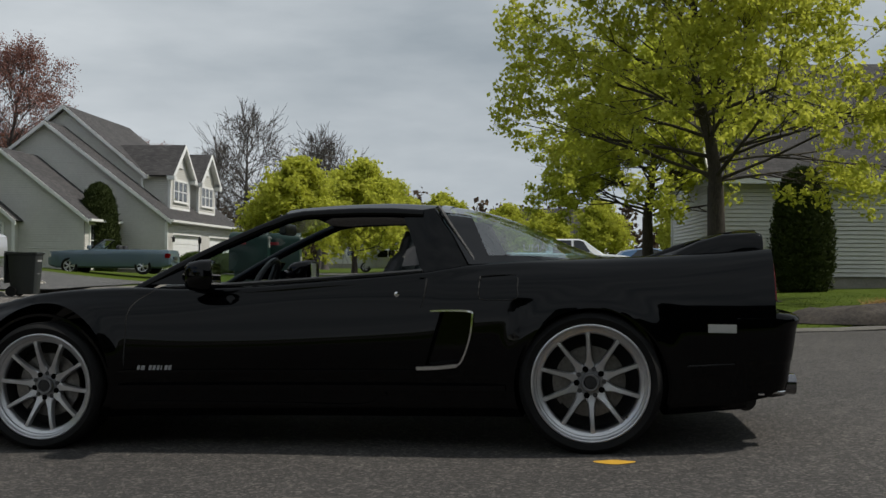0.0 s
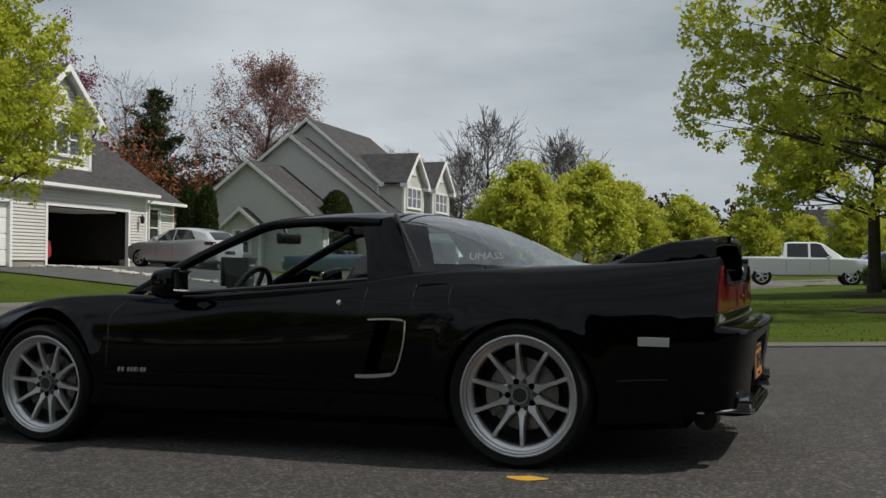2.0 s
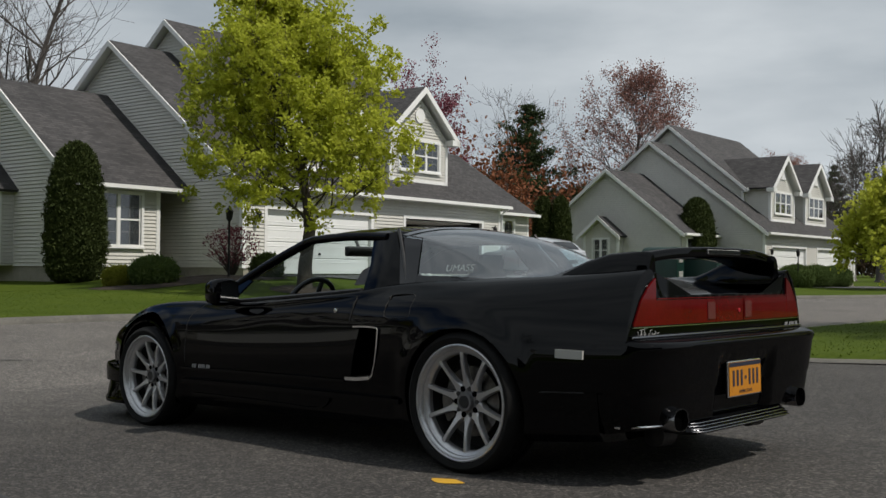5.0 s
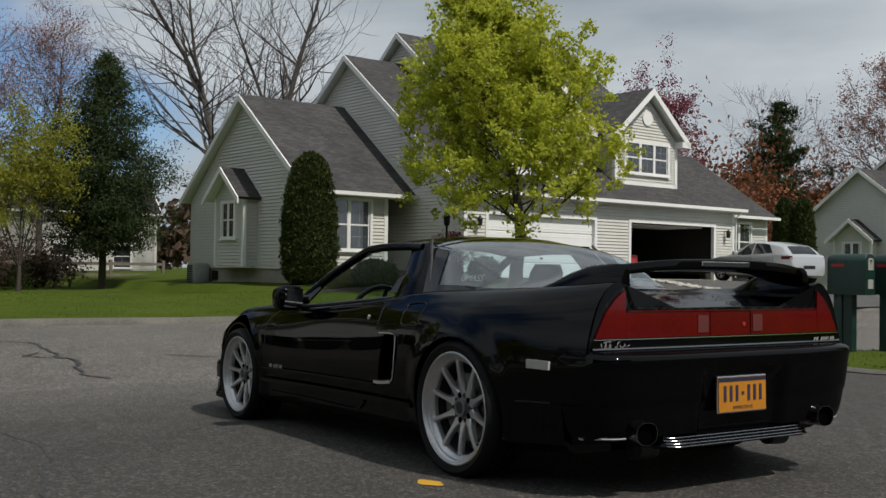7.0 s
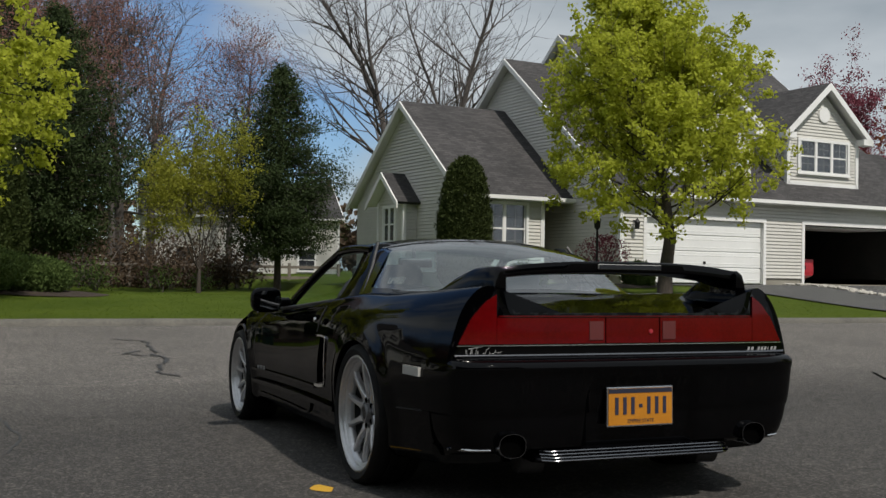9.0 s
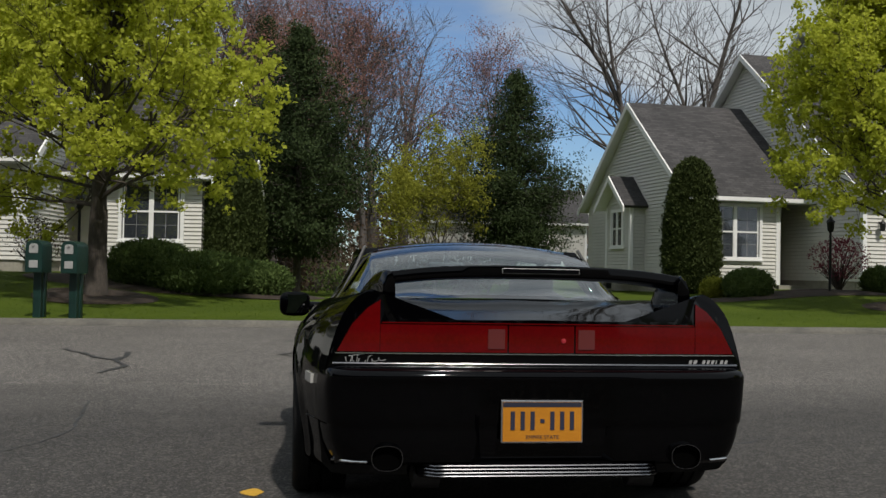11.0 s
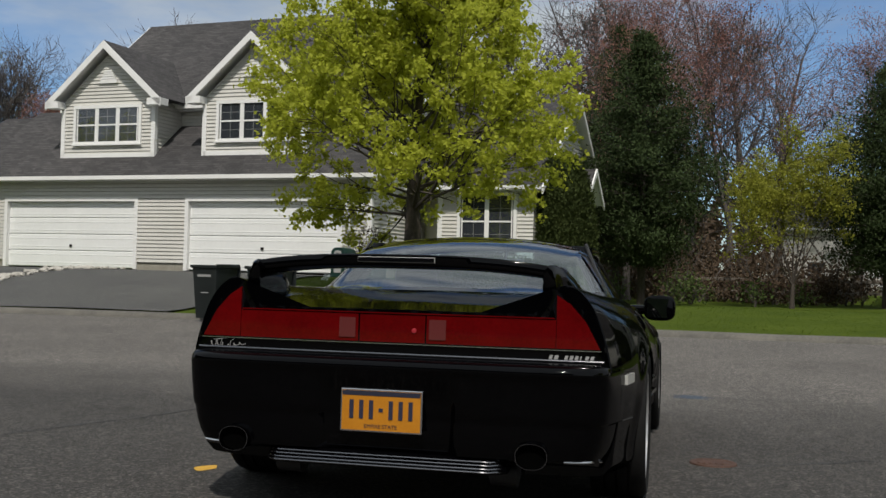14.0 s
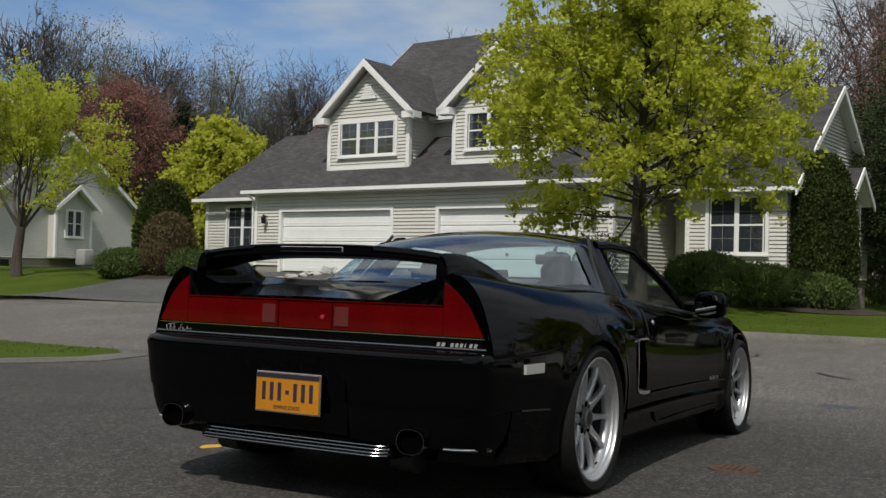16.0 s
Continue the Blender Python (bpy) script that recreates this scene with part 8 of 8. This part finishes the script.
# ---- plainer houses ----
def plain_house(at, yaw, w, d, h, rh, label, wins=(), base=0.35, gable_front=False):
    t = thing("house", pose(*at, 0, 0, yaw), label, "house", "houses along the street")
    for nm, a, b, ap in (("front_wall", (0, 0), (w, 0), None), ("end_wall", (w, 0), (w, d), (d / 2, h + rh)), ("back_wall", (w, d), (0, d), None), ("end_wall", (0, d), (0, 0), (d / 2, h + rh))):
        bm = bmesh.new()
        siding(bm, a, b, base, h, ap)
        part(nm, bm, "siding", t)
    bm = bmesh.new()
    box(bm, 0.03, w - 0.03, 0.03, d - 0.03, -0.6, base - 0.01)
    part("foundation", bm, "concrete", t)
    bm = bmesh.new()
    box(bm, 0.04, w - 0.04, 0.04, d - 0.04, base, h - 0.02)
    part("inner_wall", bm, "dark", t)
    k = rh / (d / 2)
    roof_part("roof", [[(-0.3, -0.3, h - 0.3 * k), (w + 0.3, -0.3, h - 0.3 * k), (w + 0.3, d / 2, h + rh + 0.08), (-0.3, d / 2, h + rh + 0.08)], [(w + 0.3, d + 0.3, h - 0.3 * k), (-0.3, d + 0.3, h - 0.3 * k), (-0.3, d / 2, h + rh + 0.08), (w + 0.3, d / 2, h + rh + 0.08)]], t)
    for u, o in ((-0.3, -1), (w + 0.3, 1)):
        for e in (-0.3, d + 0.3):
            board("rake_board", (u, e, h - 0.3 * k), (u, d / 2, h + rh + 0.08), 0.05, 0.2, t, (o, 0, 0))
    board("gutter", (-0.3, -0.31, h - 0.3 * k + 0.02), (w + 0.3, -0.31, h - 0.3 * k + 0.02), 0.12, 0.14, t, (0, -1, 0))
    for u, dd in ((0, 0), (w, 0), (0, d), (w, d)):
        bm = bmesh.new()
        box(bm, u - 0.07, u + 0.07, dd - 0.07, dd + 0.07, base, h - 0.1)
        part("corner_board", bm, "trim", t)
    for side, s, z, ww, hh, n in wins:
        m = pose(s, -0.03, z) if side == "f" else pose(w + 0.03, s, z, 0, 0, 90) if side == "r" else pose(-0.03, s, z, 0, 0, -90)
        window(t, m, ww, hh, n)
    return t


plain_house((5.0, 23.4, 0.02), 3, 14, 9, 3.3, 3.6, "white clapboard house behind the maple and arborvitae", (("f", 5.5, 2.0, 1.2, 1.4, 2),), 0.5)
plain_house((-60, 5.8, -0.3), 84, 12, 8, 4.6, 2.2, "white house half hidden behind the pines", (("f", 2.5, 1.8, 1.0, 1.3, 1), ("f", 6.5, 1.8, 1.0, 1.3, 1), ("f", 10, 1.8, 1.0, 1.3, 1)))
plain_house((-10, 128, 0.2), -8, 14, 9, 3.2, 4.4, "white house far down the street", (("f", 4, 2, 1.4, 1.3, 2), ("f", 10, 2, 1.4, 1.3, 2)))
plain_house((14, 92, 0.2), -20, 12, 9, 4.2, 4.0, "grey-beige house beyond the parked pickup", (("f", 4, 2, 1.4, 1.3, 2), ("f", 9, 2, 1.4, 1.3, 2), ("l", 4.5, 5.2, 1.0, 1.2, 1)))
plain_house((-30, 120, 0.2), 10, 13, 9, 3.2, 4.4, "white house far down the street", (("f", 4, 2, 1.4, 1.3, 2), ("f", 10, 2, 1.4, 1.3, 2)))


# ---- parked vehicles ----
def vehicle(name, m, label, paint, width, low, belt, top, wheels, wr, panes, screens, tail, head, open_top=False):
    """Nose at -x. belt, top: (x, z) knots; panes: side windows (x0, x1, x2, x3) foot and head; screens: glass on the top line (x0, x1)."""
    t = thing(name, m, label, "car", "parked cars")
    hw = width / 2
    bx, bz = [p[0] for p in belt], [p[1] for p in belt]
    ux, uz = [p[0] for p in top], [p[1] for p in top]
    xf, xr = ux[0], ux[-1]
    kx = (xf, xf + 0.12, xf + 0.45, xf + 1.0, xr - 0.9, xr - 0.3, xr - 0.06, xr)
    kw = (0.66, 0.80, 0.93, 1.0, 1.0, 0.955, 0.88, 0.80)

    def sect(x):
        w = hw * float(np.interp(x, kx, kw))
        b = min(float(np.interp(x, bx, bz)), float(np.interp(x, ux, uz)))
        u = float(np.interp(x, ux, uz))
        sh = w * 0.955
        yt = max(0.3 * w, sh - max(0.0, u - b) * 0.40 - 0.06)
        e = low + 0.10 * max(0.0, (abs(x) - (xr - 0.35)) / 0.35)
        return [(0, e), (w * 0.86, e), (w * 0.965, e + 0.06), (w, e + 0.26), (w * 0.992, 0.5 * (e + 0.26 + b)), (w * 0.985, b - 0.05), (sh, b), (yt + 0.035, max(b, u - 0.065)), (yt * 0.86, max(b + 0.001, u - 0.012)), (0, u + 0.002)]

    def side(x, z, out=0.006):
        s = sect(x)
        a, b = s[6], s[7]
        k = 0.0 if b[1] - a[1] < 0.01 else (z - a[1]) / (b[1] - a[1])
        return a[0] + (b[0] - a[0]) * k + out

    bm = bmesh.new()
    loops = []
    for x in np.linspace(xf, xr, 64):
        h = sect(float(x))
        loops.append([(float(x), y, z) for y, z in h] + [(float(x), -y, z) for y, z in h[-2:0:-1]])
    rings(bm, loops)
    bmesh.ops.recalc_face_normals(bm, faces=bm.faces)
    body = part("body", bm, paint, t)
    for wx in wheels:
        for s in (-1, 1):
            c = bmesh.new()
            lathe(c, ((wr * 1.16, hw - 0.30), (wr * 1.16, hw + 0.2)), 32, "y", Matrix.Translation((wx, 0, wr * 1.03)) @ Matrix.Diagonal((1, s, 1, 1)))
            cut(body, c)
    body.data.shade_smooth()
    body.data.set_sharp_from_angle(angle=radians(28))
    for s in (-1, 1):
        for f0, f1, h0, h1 in panes:
            rows = []
            for k in np.linspace(0, 1, 7):
                ln = []
                for u in np.linspace(0, 1, 13):
                    x = (f0 + (f1 - f0) * u) * (1 - k) + (h0 + (h1 - h0) * u) * k
                    b = float(np.interp(x, bx, bz)) + 0.025
                    z = b + (float(np.interp(x, ux, uz)) - 0.075 - b) * k
                    ln.append((x, s * side(x, z), z))
                rows.append(ln)
            sheet("side_window", rows, "darkglass", t, 0, "dark side window")
        bm = bmesh.new()
        x0 = panes[0][0] if panes else belt[0][0] + 1.3
        box(bm, x0 + 0.10, x0 + 0.22, s * (hw + 0.07) - 0.09, s * (hw + 0.07) + 0.09, bz[0] + 0.05, bz[0] + 0.19, 0.03)
        part("door_mirror", bm, paint, t, "", 40)
        for hx in [p[1] - 0.16 for p in panes]:
            bm = bmesh.new()
            zz = float(np.interp(hx, bx, bz)) - 0.10
            box(bm, hx - 0.09, hx + 0.09, s * hw * 0.985 - 0.012, s * hw * 0.985 + 0.022, zz - 0.014, zz + 0.014, 0.006)
            part("door_handle", bm, paint, t, "", 40)
        for hx in [panes[0][0] + 0.12] + [p[1] + 0.03 for p in panes] if panes else []:
            bm = bmesh.new()
            loops = []
            for z in np.linspace(low + 0.16, float(np.interp(hx, bx, bz)) - 0.02, 7):
                q = sect(hx)
                y = float(np.interp(z, [p[1] for p in q[1:7]], [p[0] for p in q[1:7]]))
                loops.append([(hx - 0.005, s * (y - 0.01), z), (hx + 0.005, s * (y - 0.01), z), (hx + 0.005, s * (y + 0.002), z), (hx - 0.005, s * (y + 0.002), z)])
            rings(bm, loops)
            part("door_seam", bm, "dark", t)
        for nm, (a0, a1, z0, z1), mn in (("tail_lamp", tail, "redlamp"), ("headlamp", head, "marker")):
            rows = []
            for z in np.linspace(z0, z1, 5):
                ln = []
                for x in np.linspace(a0, a1, 7):
                    q = sect(float(x))
                    y = float(np.interp(z, [p[1] for p in q[1:7]], [p[0] for p in q[1:7]]))
                    ln.append((float(x), s * (y + 0.006), z))
                rows.append(ln)
            sheet(nm, rows, mn, t, 0)
    for x0, x1, g in screens:
        rows = []
        for x in np.linspace(x0, x1, 8):
            q = sect(float(x))
            yt = q[8][0] * g
            rows.append([(float(x), yt * u, float(np.interp(abs(yt * u), [0, q[8][0], q[7][0]], [q[9][1], q[8][1], q[7][1]])) + 0.008) for u in np.linspace(-1, 1, 9)])
        sheet("window_screen", rows, "darkglass", t, 0, "dark glass screen")
    if open_top:
        b0 = bz[0]
        bm = bmesh.new()
        tube(bm, [(-0.72, -hw + 0.10, b0), (-0.22, -hw + 0.20, b0 + 0.40), (-0.22, hw - 0.20, b0 + 0.40), (-0.72, hw - 0.10, b0)], 0.03, 6)
        part("windscreen_frame", bm, "blackmetal", t)
        sheet("windscreen", [[(-0.70 + 0.48 * k, u * (hw - 0.12 - 0.10 * k), b0 + 0.39 * k) for u in np.linspace(-1, 1, 7)] for k in np.linspace(0, 1, 4)], "carglass", t, 0)
        # flat slab on the uncut body; the cockpit's shaded depth is its colour
        bm = bmesh.new()
        box(bm, -0.60, 1.05, -hw + 0.14, hw - 0.14, b0 - 0.02, b0 + 0.014, 0.006)
        part("cockpit", bm, "dark", t, "dark open cockpit")
        bm = bmesh.new()
        box(bm, 0.78, 1.15, -hw + 0.16, hw - 0.16, b0 + 0.002, b0 + 0.075, 0.03)
        part("folded_roof", bm, "seat", t, "folded black soft top", 40)
        for y in (-0.35, 0.35):
            bm = bmesh.new()
            box(bm, 0.20, 0.34, y - 0.22, y + 0.22, b0, b0 + 0.20, 0.05)
            part("seat", bm, "seat", t, "", 40)
    for wx in wheels:
        for s in (-1, 1):
            bm = bmesh.new()
            lathe(bm, ((wr * 0.6, -0.01), (wr * 0.96, -0.02), (wr, 0.02), (wr, 0.2), (wr * 0.6, 0.2)), 28, "y")
            w = part("wheel", bm, "rubber", t, "", 40, pose(wx, s * (hw - 0.035), wr, 0, 0, 0 if s < 0 else 180))
            bm = bmesh.new()
            lathe(bm, ((wr * 0.55, 0.0), (wr * 0.60, -0.012), (wr * 0.66, -0.018), (wr * 0.66, 0.02)), 28, "y")
            rim = part("rim", bm, "rim", w, "", 30)
            # dark disc: the shade between the spokes is put into its colour
            bm = bmesh.new()
            lathe(bm, ((0.01, 0.02), (wr * 0.62, 0.02), (wr * 0.62, 0.03), (0.01, 0.03)), 24, "y")
            part("rim_gap", bm, "dark", rim)
            for k in range(5):
                a = 2 * math.pi * k / 5
                bm = bmesh.new()
                for da in (-0.16, 0.16):
                    tube(bm, [(0, -0.004, 0), (wr * 0.6 * math.cos(a + da), -0.008, wr * 0.6 * math.sin(a + da))], wr * 0.062, 5)
                part("spoke", bm, "rim", rim)
    bm = bmesh.new()
    box(bm, xr - 0.02, xr + 0.010, -0.26, 0.26, 0.52, 0.64)
    part("plate_holder", bm, "trimblack", t)
    bm = bmesh.new()
    box(bm, xf - 0.008, xf + 0.03, -hw * 0.5, hw * 0.5, 0.40, 0.58, 0.02)
    part("front_grille", bm, "trimblack", t)
    return t


HB = ((-1.3, 0.90), (0.0, 0.95), (1.5, 1.03), (2.1, 1.0))
HT = ((-2.16, 0.60), (-2.05, 0.74), (-1.75, 0.84), (-1.10, 0.96), (-0.70, 1.16), (-0.20, 1.38), (0.15, 1.455), (0.7, 1.45), (1.35, 1.36), (1.60, 1.31), (1.80, 1.16), (1.98, 1.00), (2.10, 0.93), (2.16, 0.62))
HPANES = ((-0.62, 0.24, -0.10, 0.22), (0.30, 1.30, 0.28, 0.98))
HSCREENS = ((-1.02, -0.24, 0.95), (1.62, 1.95, 0.9))
vehicle("hatchback", pose(-19.85, 27.0, 0.5 * (lawn_z(-21.2, 27.2) + lawn_z(-18.5, 26.8)) + 0.03, 0, math.degrees(math.atan2(lawn_z(-21.2, 27.2) - lawn_z(-18.5, 26.8), 2.7)), -8), "silver five-door hatchback parked before the open garage", "silverpaint", 1.78, 0.20, HB, HT, (-1.33, 1.37), 0.325, HPANES, HSCREENS, (1.72, 2.12, 0.84, 0.96), (-2.08, -1.72, 0.66, 0.76))
CB = ((-2.1, 0.84), (-0.7, 0.88), (1.0, 0.89), (2.2, 0.88))
CT = ((-2.22, 0.52), (-2.18, 0.80), (-1.2, 0.87), (-0.7, 0.90), (1.1, 0.90), (2.0, 0.90), (2.18, 0.86), (2.22, 0.50))
vehicle("convertible", pose(-15.6, 31.2, lawn_z(-15.6, 31.2) + 0.03, 0, 0, 8), "old blue-grey convertible with its top folded, parked on a drive", "bluepaint", 1.68, 0.22, CB, CT, (-1.38, 1.24), 0.30, (), (), (2.02, 2.20, 0.60, 0.76), (-2.20, -2.08, 0.62, 0.74), True)
PB = ((-2.9, 1.10), (-1.4, 1.20), (2.9, 1.25))
PT = ((-2.94, 0.70), (-2.88, 1.08), (-2.6, 1.16), (-1.55, 1.24), (-1.15, 1.52), (-0.72, 1.84), (-0.45, 1.92), (0.75, 1.92), (0.92, 1.86), (1.00, 1.27), (2.9, 1.27), (2.95, 0.70))
vehicle("pickup_truck", pose(0.75, 44.2, lawn_z(0.75, 44.2), 0, 0, 186), "silver-white pickup truck parked on the street", "whitecar", 2.0, 0.42, PB, PT, (-1.85, 1.85), 0.41, ((-1.05, -0.18, -0.62, -0.18), (-0.08, 0.80, -0.08, 0.78)), ((-1.50, -0.74, 0.95),), (2.72, 2.93, 0.86, 1.18), (-2.92, -2.66, 0.92, 1.06))
vehicle("blue_hatchback", pose(4.9, 45.9, lawn_z(4.9, 45.9), 0, 0, 186), "blue five-door car parked beyond a hedge", "bluecar", 1.76, 0.20, HB, HT, (-1.33, 1.37), 0.325, HPANES, HSCREENS, (1.72, 2.12, 0.84, 0.96), (-2.08, -1.72, 0.66, 0.76))
SB = ((-2.2, 1.0), (-1.2, 1.06), (2.2, 1.12))
ST_ = ((-2.3, 0.70), (-2.2, 0.95), (-1.3, 1.10), (-0.6, 1.58), (-0.2, 1.70), (1.5, 1.68), (1.9, 1.58), (2.2, 1.10), (2.3, 0.70))
vehicle("suv", pose(-13.2, 72.5, lawn_z(-13.2, 72.5), 0, 0, 8), "white SUV parked far down the street", "whitecar", 1.9, 0.28, SB, ST_, (-1.4, 1.38), 0.36, ((-0.7, 0.25, -0.25, 0.22), (0.33, 1.7, 0.33, 1.45)), ((-1.15, -0.28, 0.95),), (1.95, 2.25, 0.95, 1.12), (-2.22, -1.9, 0.82, 0.94))
vehicle("red_roadster", pose(-25.35, 23.2, 0.72, 0, 0, 5), "red car standing inside the open garage", "redpaint", 1.6, 0.2, CB, CT, (-1.38, 1.24), 0.29, (), (), (2.02, 2.20, 0.60, 0.76), (-2.20, -2.08, 0.62, 0.74), True)

# ---- unseen plain wall added behind the camera: blocks sky, darkens the car's reflections ----
M["backwall"] = mat("unseen_dark_wall", 0.95)
varied(M["backwall"], (0.012, 0.018, 0.009), (0.034, 0.044, 0.022), 0.4, 3.0, 0.5, 0.5, 4, True)
bm = bmesh.new()
arc = [(8 + 30 * math.cos(radians(a)), -6 + 26 * math.sin(radians(a))) for a in np.linspace(-112, 40, 34)]
va = [bm.verts.new((x, y, -0.5)) for x, y in arc]
vb = [bm.verts.new((x, y, 14.0 + 2.6 * noise.noise((i * 0.9, 0, 0)) + 1.0 * noise.noise((i * 2.7, 3, 0)))) for i, (x, y) in enumerate(arc)]
for i in range(len(arc) - 1):
    bm.faces.new((va[i], va[i + 1], vb[i + 1], vb[i]))
bmesh.ops.solidify(bm, geom=bm.faces[:], thickness=0.4)
tagged(part("unseen_wall_south", bm, "backwall"), "unseen plain dark green wall added behind the camera to darken reflections", "wall", kind="structure")
